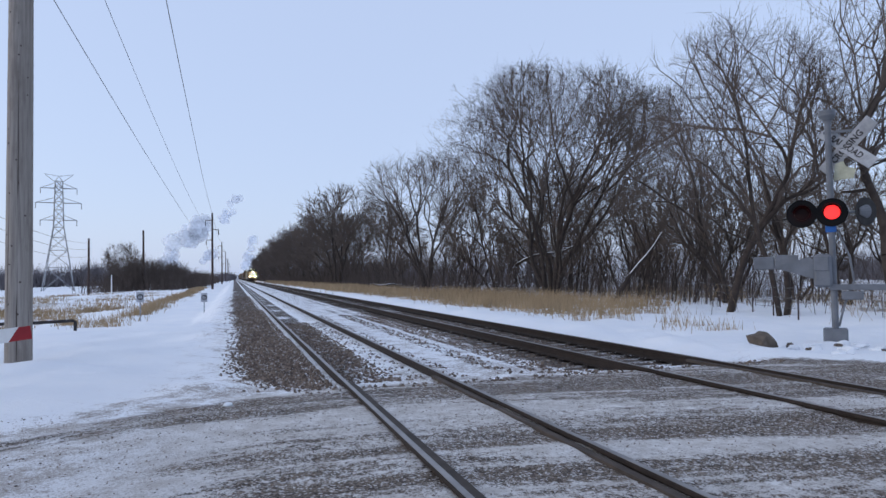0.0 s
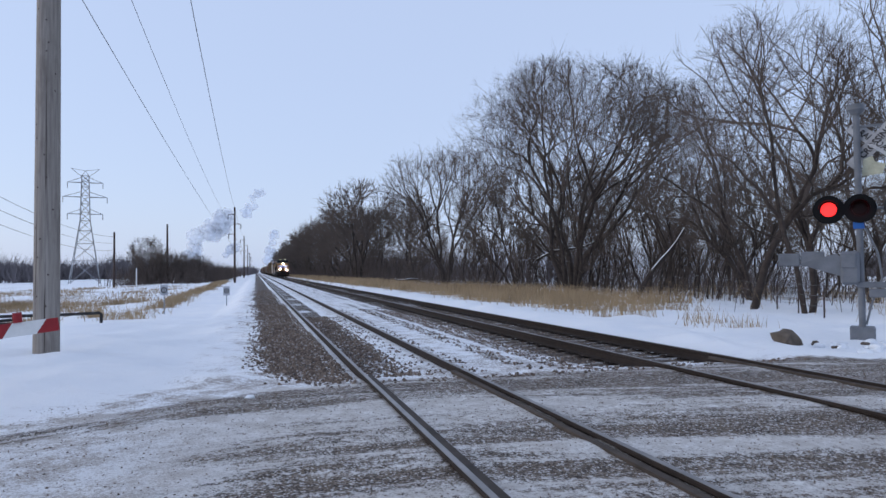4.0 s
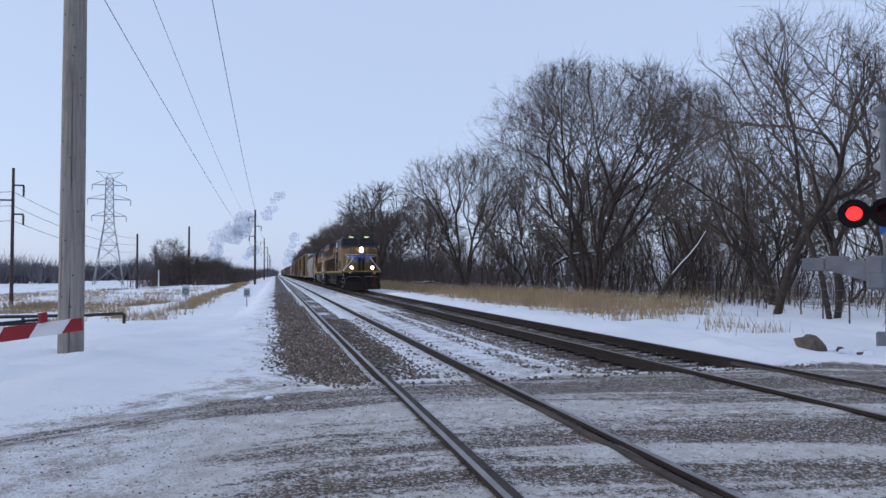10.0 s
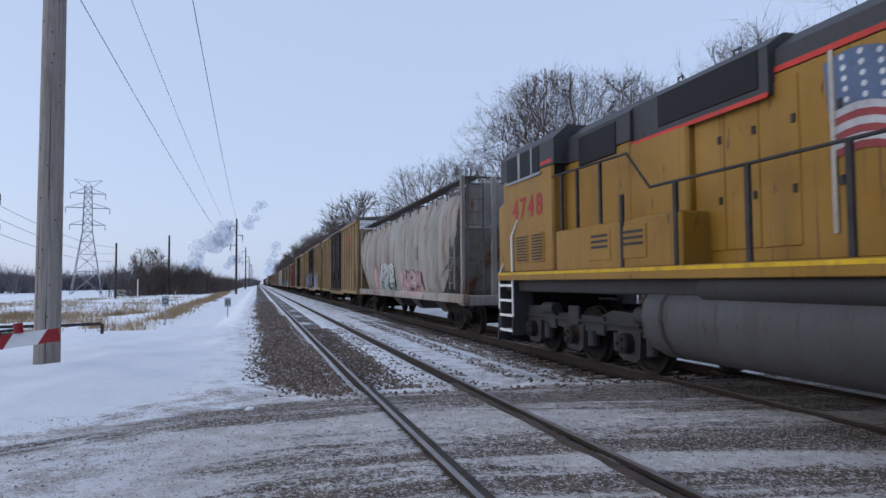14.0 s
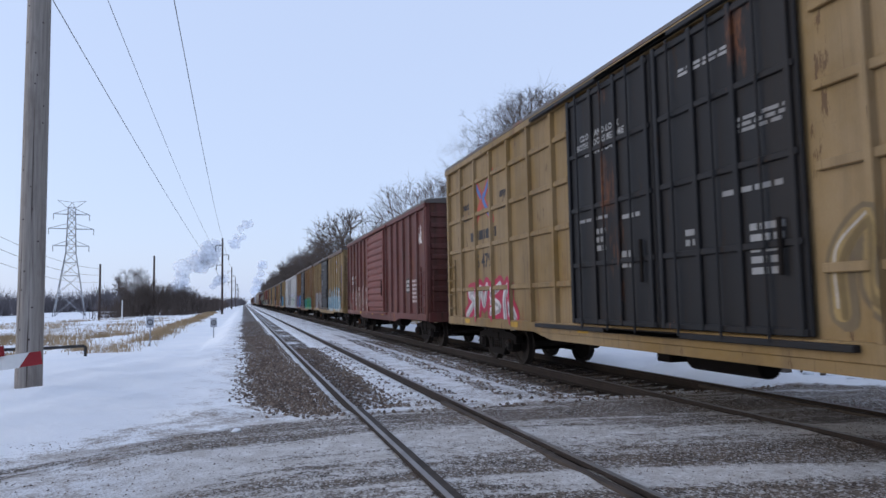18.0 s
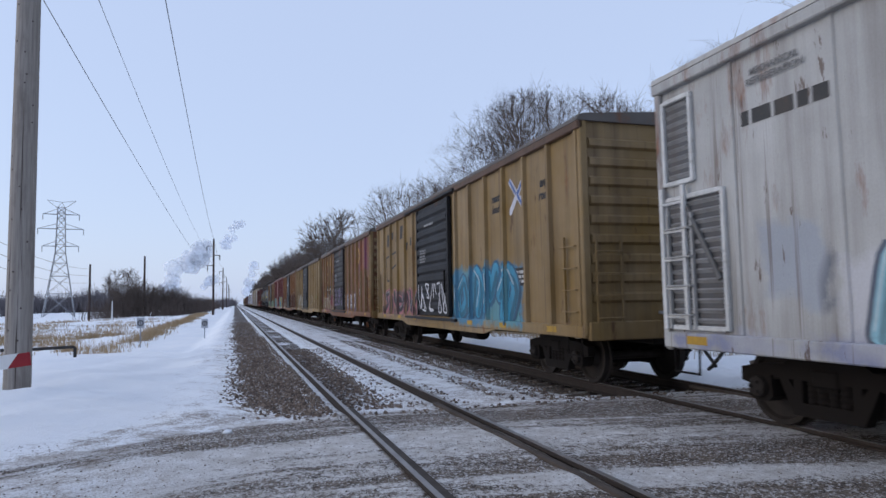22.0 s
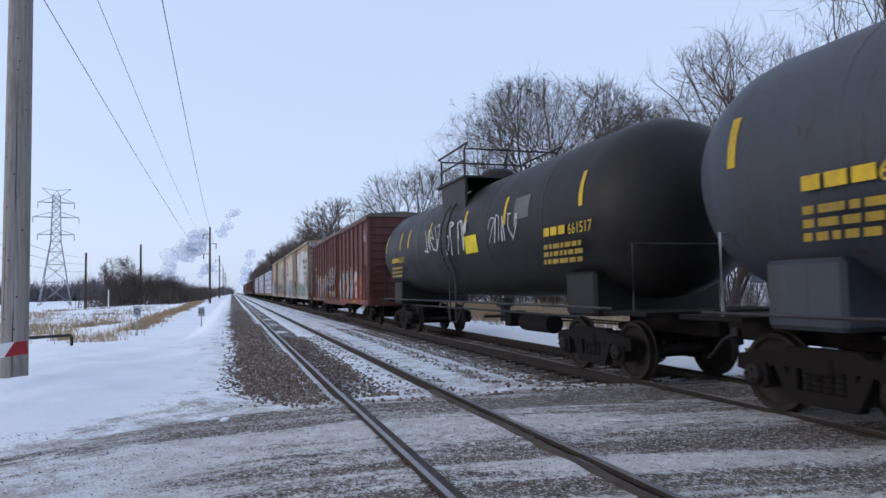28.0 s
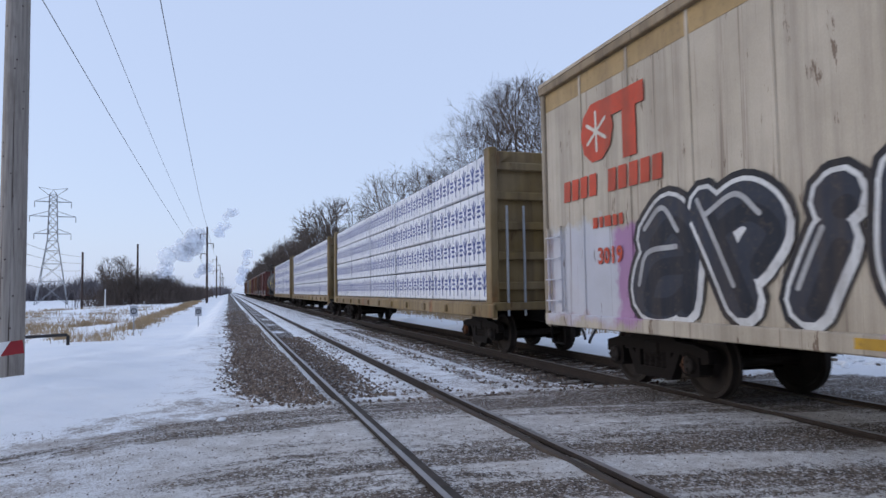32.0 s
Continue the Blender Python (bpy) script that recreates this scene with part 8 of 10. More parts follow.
def lumber_load(u):
    """Wrapped packs of boards on one flatcar, four high and five long, on both sides of the beam."""
    if not BUNDLE:
        m = Mat("white_lumber_wrap", 0.45)
        nz = m.noise(1.1, 4)
        m.color(m.mix(m.ramp(nz, 0.3, 0.7), (0.58, 0.59, 0.64), (0.74, 0.75, 0.78)))
        m.bump(m.noise(3.0, 4), 0.35, 0.03)
        BUNDLE["mat"] = m.m
        BUNDLE["long"] = Build().box(-0.62, 0.62, 0, 4.25, 0, 0.79, 0.03).mesh("wrapped_lumber")
        BUNDLE["long"].materials.append(m.m)
        b = Build()
        for k in range(7):
            y = 0.30 + 0.61 * k
            ribbon(b, [(y, 0.12), (y, 0.66)], 0.05, -0.627)
            ribbon(b, [(y - 0.12, 0.60), (y - 0.02, 0.42), (y, 0.3)], 0.045, -0.627)
            ribbon(b, [(y + 0.12, 0.60), (y + 0.02, 0.42), (y, 0.3)], 0.045, -0.627)
            ribbon(b, [(y - 0.11, 0.36), (y, 0.26), (y + 0.11, 0.36)], 0.04, -0.627)
            for z in (0.5, 0.4, 0.28):
                b.box(-0.626, -0.623, y + 0.19, y + 0.42, z - 0.028, z + 0.028)
        BUNDLE["print"] = b.mesh("blue_print")
        BUNDLE["print"].materials.append(ink((0.10, 0.13, 0.33)))
        sb = Build()
        for k in range(8):
            sb.box(-0.626, -0.62, 0.02 + 0.60 * k, 0.035 + 0.60 * k, 0, 0.79)
        BUNDLE["seam"] = sb.mesh("wrap_seam")
        BUNDLE["seam"].materials.append(ink((0.25, 0.27, 0.33)))
    r = random.Random(int(u))
    for i in range(5):
        for j in range(4):
            for s in (-1, 1):
                p = part("wrapped_lumber", BUNDLE["long"], None)
                tagged(p, "pack of lumber in white printed wrapping on the flatcar", "lumber", "wrapped lumber packs")
                if s < 0:
                    part("blue_print", BUNDLE["print"], None, p)
                    part("wrap_seam", BUNDLE["seam"], None, p)
                CARS.append((p, u + 0.42 + 4.29 * i + r.uniform(-0.01, 0.01), s * 0.80 + r.uniform(-0.02, 0.02), 1.22 + 0.83 * j))


# ---- the train in order ----
engine_a()
engine_b()
hopper()
BLUE, TEAL, GREEN, MAG, SILVER, INKBLK = (0.05, 0.25, 0.45), (0.06, 0.33, 0.33), (0.04, 0.28, 0.13), (0.35, 0.08, 0.2), (0.50, 0.52, 0.55), (0.025, 0.025, 0.03)


def tall_boxcar(u, L, label, grid, number, sprays):
    mid = L / 2
    car = boxcar(label, L, 5.12, GOLD, [(mid - 2.45, mid - 0.02, "plug", BLACKD), (mid + 0.02, mid + 2.45, "plug", BLACKD)], 18, 0.05, 0.3, sprays=sprays, grid=grid, white_top=True, inset=2.3)
    herald(car, L - 2.7, 3.85, 0.60, (0.08, 0.15, 0.36), (0.42, 0.08, 0.06))
    words("next\nload", 0.27, ink(INKBLK), car, on_side(L - 1.45, 3.75), shear=0.2, bold=0.01)
    words("any\nroad", 0.27, ink(INKBLK), car, on_side(L - 3.95, 3.75), shear=0.2, bold=0.01)
    bars(car, L - 3.6, L - 1.8, 2.85, 3.2, 1, INKBLK, seed=9, name="reporting_mark")
    words(number, 0.45, ink(INKBLK), car, on_side(L - 2.7, 2.25), bold=0.01)
    for k, w in enumerate((0.5, 0.5, 0.55)):
        patch(car, "painted_mark", 4.75 - 0.62 * k - w, 4.75 - 0.62 * k, 4.15, 4.28, (0.42, 0.05, 0.06), SIDE - 0.006)
        patch(car, "painted_mark", 4.75 - 0.62 * k - w / 2 - 0.09, 4.75 - 0.62 * k - w / 2 + 0.09, 3.45, 4.15, (0.42, 0.05, 0.06), SIDE - 0.006)
    words("Railcar Pooling\nExperts", 0.42, ink((0.06, 0.055, 0.05)), car, on_side(4.2, 3.05), shear=0.15, bold=0.008)
    words("CLOSE AND LOCK\nBOTH DOORS BEFORE\nMOVING CAR", 0.14, ink((0.36, 0.36, 0.36)), car, on_side(mid + 1.4, 4.05, SIDE - 0.096), bold=0.004)
    bars(car, mid - 1.5, mid - 0.6, 4.28, 4.40, 2, (0.34, 0.34, 0.34), SIDE - 0.096)
    for k, (a, b, p, q, n) in enumerate(((0.35, 1.0, 2.62, 2.72, 1), (1.2, 2.1, 2.70, 2.78, 1), (1.3, 1.7, 2.2, 2.6, 3), (-0.9, -0.2, 2.9, 3.0, 1), (-2.2, -1.3, 2.62, 2.72, 1), (-2.3, -1.5, 3.3, 3.5, 3), (-2.2, -1.7, 1.7, 2.3, 5), (-0.9, -0.6, 2.1, 2.35, 2), (0.6, 0.9, 1.9, 2.2, 2))):
        bars(car, mid + a, mid + b, p, q, n, (0.28, 0.28, 0.28), SIDE - 0.096, 8 + k)
    data_box(car, 1.7, 1.8, 0.6, 0.5)
    return add(car, u)


c4 = tall_boxcar(64.0, 20.3, "tall tan-yellow boxcar with black double plug doors", False, "66 1", [])
c5 = tall_boxcar(86.4, 19.2, "tall tan-yellow boxcar, black doors, multicoloured spray paint along its foot", False, "661 80", [(3.0, 9.5, 0.9, 2.2, (0.30, 0.33, 0.40), (0.55, 0.55, 0.58), 1.8), (9.5, 17.5, 0.9, 2.4, (0.14, 0.22, 0.32), (0.42, 0.36, 0.38), 1.6)])
graffiti(c5, 2.4, 7.3, 1.05, 2.6, 31, (0.16, 0.20, 0.30), (0.55, 0.57, 0.60), (0.34, 0.08, 0.08), 6, 0.26)
graffiti(c5, 7.4, 11.9, 1.15, 2.6, 32, (0.06, 0.12, 0.16), (0.32, 0.34, 0.38), (0.14, 0.035, 0.035), 7, 0.30, SIDE - 0.15)
graffiti(c5, 12.0, 17.2, 1.05, 2.4, 33, (0.12, 0.27, 0.38), (0.55, 0.57, 0.58), (0.16, 0.16, 0.28), 6, 0.28)
c6 = tall_boxcar(107.8, 19.2, "tall tan-yellow boxcar with gridded sides and black doors", True, "6 479", [])
graffiti(c6, 1.2, 7.0, 1.05, 2.3, 41, (0.30, 0.21, 0.09), (0.16, 0.12, 0.07), None, 7, 0.10)
graffiti(c6, 14.6, 17.8, 1.0, 1.95, 42, (0.60, 0.58, 0.58), (0.45, 0.03, 0.09), (0.40, 0.03, 0.07), 4, 0.20)
c7 = boxcar("rust-red boxcar with ribbed sliding door and faded tags", 15.9, 4.6, OXIDE, [(6.2, 9.6, "ribbed", (0.26, 0.055, 0.04))], 16, 0.30, 0.45, sprays=[(9.9, 15.3, 0.9, 2.0, (0.26, 0.16, 0.13), (0.20, 0.06, 0.05), 1.6)])
add(c7, 129.2)
scrawl(c7, 0.6, 1.2, 3.3, 3.9, 50, (0.6, 0.55, 0.52), 0.08, 3)
graffiti(c7, 10.2, 14.6, 1.1, 2.2, 51, (0.25, 0.11, 0.09), (0.36, 0.30, 0.27), None, 5, 0.20)
bars(c7, 13.6, 15.2, 2.3, 2.8, 2, (0.55, 0.5, 0.48))
patch(c7, "faded_sticker", 9.75, 10.35, 2.5, 3.1, (0.45, 0.45, 0.5))
data_box(c7, 2.6, 2.0, 0.5, 0.5)
bars(c7, 1.2, 2.0, 1.4, 2.2, 6, (0.5, 0.42, 0.4))
c8 = railbox("yellow boxcar with grey-black door and pale blue spray letters", 15.9, GOLD, 8, 0.12, (0.028, 0.029, 0.032), "33 876", sprays=[(1.0, 7.2, 0.9, 1.9, (0.28, 0.42, 0.50), (0.5, 0.52, 0.55), 1.5), (9.6, 15.0, 0.9, 2.2, (0.40, 0.40, 0.40), (0.22, 0.16, 0.14), 1.5)])
add(c8, 147.0)
graffiti(c8, 1.6, 6.8, 1.0, 2.35, 61, (0.50, 0.56, 0.60), (0.10, 0.28, 0.38), (0.10, 0.34, 0.46), 6, 0.27)
graffiti(c8, 9.8, 14.6, 1.0, 2.3, 62, (0.52, 0.53, 0.54), (0.07, 0.06, 0.06), (0.30, 0.09, 0.07), 6, 0.27)
patch(c8, "dark_patch", 0.62, 1.0, 1.5, 3.6, (0.07, 0.05, 0.09))
c9 = railbox("orange-brown boxcar with black door, teal and blue spray paint", 16.1, (0.27, 0.092, 0.018), 9, 0.5, BLACKD, "371 44", post=(0.31, 0.15, 0.03), mark=(0.32, 0.19, 0.03), num_c=(0.60, 0.58, 0.55), plate=True, end=(0.34, 0.16, 0.03), cross=((0.16, 0.28, 0.34), (0.38, 0.09, 0.04)),
             sprays=[(0.8, 6.6, 0.85, 1.9, (0.03, 0.26, 0.22), (0.04, 0.32, 0.12), 0.7), (9.8, 15.6, 0.85, 2.2, (0.05, 0.20, 0.42), (0.28, 0.08, 0.10), 1.2)])
add(c9, 164.2)
graffiti(c9, 1.0, 6.4, 0.98, 2.0, 71, (0.03, 0.30, 0.30), (0.02, 0.06, 0.05), None, 6, 0.34)
graffiti(c9, 10.2, 15.4, 0.98, 2.0, 72, (0.05, 0.30, 0.55), (0.20, 0.05, 0.08), None, 6, 0.26)
scrawl(c9, 14.5, 15.1, 2.3, 3.0, 73, (0.55, 0.55, 0.52), 0.04, 3)
def machine_room(car):
    """Screened openings of the cooling machinery at the car's rear, with a white side ladder."""
    for y0, y1, z0, z1, n in ((16.95, 17.42, 2.98, 4.0, 9), (16.45, 17.42, 1.15, 2.72, 13)):
        bay = part("machine_bay", Build().box(SIDE - 0.012, SIDE - 0.004, y0, y1, z0, z1), ink((0.10, 0.10, 0.105)), car, "dark screened machinery opening")
        for k in range(n):
            z = z0 + (z1 - z0) * (k + 0.5) / n
            part("slat", Build().prism([(SIDE - 0.012, z - 0.03), (SIDE - 0.05, z + 0.01), (SIDE - 0.012, z + 0.03)], "y", y0 + 0.04, y1 - 0.04), ink((0.30, 0.30, 0.30)), bay)
        part("bay_frame", Build().box(SIDE - 0.06, SIDE, y0 - 0.06, y0, z0 - 0.05, z1 + 0.05, 0.01).box(SIDE - 0.06, SIDE, y1, y1 + 0.06, z0 - 0.05, z1 + 0.05, 0.01).box(SIDE - 0.06, SIDE, y0, y1, z1, z1 + 0.06, 0.01).box(SIDE - 0.06, SIDE, y0, y1, z0 - 0.06, z0, 0.01), ink((0.60, 0.60, 0.59)), car)
    part("brace", Build().tube([(SIDE - 0.05, 17.1, 2.72), (SIDE - 0.05, 16.5, 1.7)], 0.035, 6), ink((0.13, 0.13, 0.13)), car)
    lad = part("side_ladder", Build().box(SIDE - 0.11, SIDE - 0.07, 17.44, 17.50, 1.1, 2.9).box(SIDE - 0.11, SIDE - 0.07, 17.02, 17.08, 1.1, 2.9), ink((0.62, 0.62, 0.61)), car, "white side ladder")
    for k in range(5):
        part("rung", Build().tube([(SIDE - 0.09, 17.05, 1.25 + 0.36 * k), (SIDE - 0.09, 17.47, 1.25 + 0.36 * k)], 0.018, 6), ink((0.62, 0.62, 0.61)), lad)


c10 = boxcar("white insulated boxcar, rust-streaked, covered in grey and green spray paint", 17.6, 4.42, WHITE_S, [(7.7, 11.2, "plug", (0.60, 0.60, 0.59))], 12, 0.22, 0.3, fade=0.1, roof=(0.5, 0.48, 0.45), category="boxcar", smooth_side=True,
             sprays=[(0.6, 8.2, 0.9, 2.0, (0.33, 0.40, 0.36), (0.55, 0.56, 0.58), 1.2), (11.5, 15.0, 0.9, 1.9, (0.30, 0.42, 0.48), (0.52, 0.52, 0.55), 1.5), (4.0, 9.0, 1.7, 2.5, (0.38, 0.38, 0.50), (0.50, 0.50, 0.58), 1.2), (15.0, 16.0, 1.35, 2.35, (0.05, 0.06, 0.09), (0.34, 0.37, 0.42), 0.8), (0.3, 17.4, 0.8, 1.12, (0.22, 0.24, 0.36), (0.36, 0.37, 0.42), 1.0)])
add(c10, 182.0)
graffiti(c10, 3.3, 7.5, 1.04, 2.12, 81, (0.36, 0.44, 0.34), (0.06, 0.08, 0.09), None, 3, 0.50, forms="jec")
graffiti(c10, 0.6, 3.2, 1.1, 2.6, 82, (0.50, 0.52, 0.52), (0.08, 0.09, 0.10), None, 4, 0.14)
graffiti(c10, 11.6, 14.6, 1.0, 2.0, 83, (0.24, 0.44, 0.52), (0.10, 0.12, 0.16), None, 5, 0.22)
words("165 240", 0.36, ink((0.05, 0.05, 0.05)), c10, on_side(13.4, 3.02), bold=0.01)
bars(c10, 14.9, 16.1, 3.34, 3.60, 1, (0.05, 0.05, 0.05), name="reporting_mark")
machine_room(c10)
words("MECHANICAL\nREFRIGERATION", 0.105, ink((0.16, 0.16, 0.16)), c10, on_side(15.6, 3.92, SIDE - 0.022), bold=0.003)
words("LD LMT\nLT WT", 0.17, ink((0.55, 0.55, 0.54)), c10, on_side(14.2, 1.32, SIDE - 0.022), bold=0.004)
c11 = railbox("yellow boxcar with black door and blue spray paint", 16.1, GOLD, 11, 0.08, BLACKD, "", sprays=[(2.4, 7.0, 0.9, 2.3, (0.05, 0.22, 0.36), (0.10, 0.30, 0.36), 0.8), (9.8, 15.4, 0.9, 1.9, (0.12, 0.08, 0.09), (0.35, 0.22, 0.14), 1.6)])
add(c11, 201.6)
graffiti(c11, 2.8, 6.6, 1.0, 2.3, 91, (0.05, 0.26, 0.40), (0.04, 0.12, 0.20), None, 4, 0.40)
graffiti(c11, 10.0, 15.0, 1.0, 1.95, 92, (0.06, 0.05, 0.06), (0.40, 0.16, 0.18), None, 7, 0.26)
scrawl(c11, 7.0, 9.7, 1.2, 2.0, 93, (0.55, 0.55, 0.57), 0.05, 7, SIDE - 0.15)
c12 = railbox("orange-brown boxcar with rusted black door and white tags", 16.0, (0.26, 0.088, 0.020), 12, 0.55, post=(0.34, 0.18, 0.04), door_c=(0.035, 0.030, 0.032), number="322 29", mark=(0.36, 0.21, 0.04), num_c=(0.55, 0.53, 0.5), plate=True, end=(0.36, 0.21, 0.05), cross=((0.42, 0.25, 0.06), (0.42, 0.25, 0.06)), slogan=False,
              sprays=[(0.9, 3.0, 2.8, 4.3, (0.20, 0.06, 0.11), (0.25, 0.10, 0.06), 1.0), (3.6, 6.8, 0.95, 2.0, (0.33, 0.18, 0.08), (0.12, 0.10, 0.16), 1.4), (11.0, 15.4, 0.9, 1.9, (0.36, 0.28, 0.18), (0.26, 0.08, 0.10), 1.4)])
add(c12, 219.1)
graffiti(c12, 3.9, 6.8, 1.15, 1.95, 101, (0.52, 0.50, 0.50), (0.12, 0.06, 0.10), None, 5, 0.13)
scrawl(c12, 6.9, 9.7, 1.3, 2.2, 102, (0.25, 0.18, 0.32), 0.05, 7, SIDE - 0.15)
graffiti(c12, 9.9, 11.0, 1.0, 2.5, 103, (0.55, 0.52, 0.48), (0.04, 0.04, 0.04), None, 1, 0.20)
graffiti(c12, 11.6, 15.2, 1.0, 1.8, 104, (0.42, 0.36, 0.26), (0.28, 0.10, 0.10), None, 5, 0.16)
patch(c12, "yellow_stripe", 0.30, 0.50, 1.3, 2.6, (0.55, 0.32, 0.02), SIDE - 0.03)
c13 = railbox("yellow boxcar with dark door and outlined spray tags", 16.3, (0.43, 0.265, 0.08), 13, 0.05, BLACKD, "36 898", sprays=[(10.5, 15.6, 0.9, 2.2, (0.48, 0.46, 0.40), (0.36, 0.24, 0.12), 1.4)])
add(c13, 236.5)
graffiti(c13, 3.4, 6.6, 1.0, 1.95, 111, (0.50, 0.33, 0.12), (0.12, 0.12, 0.11), (0.55, 0.48, 0.34), 4, 0.14)
graffiti(c13, 10.6, 15.2, 1.0, 2.35, 112, (0.56, 0.54, 0.46), (0.14, 0.18, 0.15), None, 7, 0.24)
patch(c13, "green_sticker", 2.1, 2.4, 1.75, 1.98, (0.08, 0.5, 0.12))
c14 = railbox("orange-brown boxcar with grey door and brown and white spray letters", 16.2, (0.38, 0.145, 0.022), 14, 0.5, (0.030, 0.034, 0.040), "37 21", mark=(0.13, 0.06, 0.03), num_c=(0.08, 0.06, 0.05), end=(0.42, 0.27, 0.10), slogan=False, cross=((0.26, 0.2, 0.18), (0.32, 0.1, 0.05)),
              sprays=[(0.2, 6.6, 0.7, 2.3, (0.10, 0.045, 0.03), (0.13, 0.055, 0.035), 0.7), (9.8, 15.4, 0.85, 2.0, (0.14, 0.08, 0.06), (0.40, 0.36, 0.30), 1.2)])
add(c14, 254.1)
words("CLOSE AND LOCK DOORS\nBEFORE MOVING CAR", 0.17, ink((0.55, 0.55, 0.54)), c14, on_side(8.3, 3.36, SIDE - 0.150), bold=0.005)
graffiti(c14, 0.5, 6.3, 0.95, 2.45, 121, (0.12, 0.06, 0.045), (0.50, 0.43, 0.34), None, 4, 0.62)
part("spray_cloud", Build().prism([(6.45 + 0.28 * math.cos(a), 1.75 + 0.36 * math.sin(a)) for a in np.linspace(0, 5.8, 12)], "x", SIDE - 0.004, SIDE - 0.002), ink((0.10, 0.36, 0.52)), c14, "pale blue sprayed cloud")
graffiti(c14, 10.0, 15.0, 1.0, 2.1, 122, (0.55, 0.50, 0.42), (0.12, 0.06, 0.04), None, 6, 0.22)
c15 = boxcar("red boxcar with yellow and blue spray-painted lower half", 16.0, 4.6, (0.25, 0.040, 0.034), [(6.4, 9.4, "ribbed", (0.25, 0.040, 0.034))], 15, 0.0, 0.25,
             sprays=[(0.5, 6.4, 0.85, 2.25, (0.52, 0.44, 0.14), (0.12, 0.36, 0.50), 0.9), (9.4, 15.5, 0.85, 2.2, (0.48, 0.40, 0.14), (0.10, 0.32, 0.46), 1.0), (6.4, 9.4, 0.85, 1.7, (0.45, 0.38, 0.14), (0.12, 0.34, 0.46), 1.0)])
add(c15, 271.7)
graffiti(c15, 1.2, 6.3, 1.0, 2.3, 131, (0.58, 0.50, 0.17), (0.06, 0.07, 0.05), None, 4, 0.40)
graffiti(c15, 9.6, 15.2, 1.0, 2.1, 132, (0.55, 0.47, 0.15), (0.05, 0.12, 0.16), None, 7, 0.24)
ring = Build()
ribbon(ring, [(0.75 + 0.32 * math.cos(a), 3.2 + 0.32 * math.sin(a)) for a in np.linspace(0, 6.28, 12)], 0.08, SIDE - 0.006)
ribbon(ring, [(0.75, 2.9), (0.75, 3.5)], 0.08, SIDE - 0.007)
ribbon(ring, [(0.75, 3.2), (0.53, 2.98)], 0.08, SIDE - 0.007)
ribbon(ring, [(0.75, 3.2), (0.97, 2.98)], 0.08, SIDE - 0.007)
part("spray_tag", ring, ink((0.6, 0.6, 0.58)), c15)
graffiti(c15, 0.45, 1.1, 1.9, 2.8, 133, (0.10, 0.42, 0.60), (0.05, 0.2, 0.35), None, 1, 0.3)
c16 = railbox("weathered brown boxcar with green spray paint at its foot", 16.4, (0.30, 0.15, 0.045), 16, 0.4, (0.07, 0.065, 0.06), "", sprays=[(0.6, 15.6, 0.9, 1.9, (0.10, 0.28, 0.16), (0.30, 0.34, 0.26), 0.9)])
add(c16, 289.0)
graffiti(c16, 1.2, 6.4, 1.0, 2.0, 141, (0.12, 0.36, 0.24), (0.04, 0.07, 0.05), None, 6, 0.25)
graffiti(c16, 9.8, 15.0, 1.0, 2.0, 142, (0.15, 0.38, 0.26), (0.40, 0.42, 0.38), None, 6, 0.25)
tank_car(307.4, 15.7, (0.070, 0.086, 0.112), "dark grey tank car with yellow marks", None, 3, "661 510")
tank_car(323.9, 16.7, (0.018, 0.018, 0.019), "black tank car with white scrawled tags and yellow marks", (0.5, 0.5, 0.5), 4, "661517")
c19 = boxcar("maroon boxcar with plug door and grey stone-like spray letters", 19.3, 4.62, (0.165, 0.034, 0.028), [(8.2, 11.4, "plug", (0.15, 0.030, 0.026))], 17, 0.05, 0.3, inset=2.3,
             sprays=[(0.8, 8.2, 0.85, 2.1, (0.30, 0.07, 0.025), (0.20, 0.05, 0.03), 1.3), (12.0, 17.6, 0.85, 2.3, (0.36, 0.10, 0.03), (0.05, 0.08, 0.14), 1.3)])
add(c19, 342.5)
graffiti(c19, 3.5, 7.7, 0.98, 2.45, 151, (0.36, 0.40, 0.42), (0.04, 0.06, 0.08), (0.38, 0.26, 0.07), 3, 0.46)
graffiti(c19, 12.0, 17.0, 1.0, 2.4, 152, (0.42, 0.46, 0.48), (0.04, 0.06, 0.08), (0.45, 0.36, 0.10), 5, 0.42)
skull = Build()
ribbon(skull, [(3.06, 1.78), (3.06, 1.98)], 0.76, SIDE - 0.012)
ribbon(skull, [(3.06, 1.32), (3.06, 1.55)], 0.46, SIDE - 0.012)
part("spray_filling", skull, ink((0.46, 0.46, 0.43)), c19, "pale bony sprayed form")
eyes = Build()
for y in (2.86, 3.24):
    ribbon(eyes, [(y, 1.72), (y, 1.78)], 0.24, SIDE - 0.016)
ribbon(eyes, [(3.06, 1.42), (3.06, 1.50)], 0.12, SIDE - 0.016)
part("spray_outline", eyes, ink((0.03, 0.03, 0.03)), c19)
graffiti(c19, 1.0, 2.1, 1.0, 2.3, 153, (0.40, 0.16, 0.05), (0.05, 0.06, 0.12), None, 2, 0.26)
scrawl(c19, 0.3, 1.2, 3.5, 4.05, 154, (0.5, 0.48, 0.48), 0.04, 4)
scrawl(c19, 8.4, 11.2, 1.7, 2.7, 155, (0.5, 0.48, 0.48), 0.05, 9, SIDE - 0.15)
scrawl(c19, 8.6, 11.0, 1.15, 1.45, 156, (0.5, 0.46, 0.3), 0.04, 9, SIDE - 0.15)
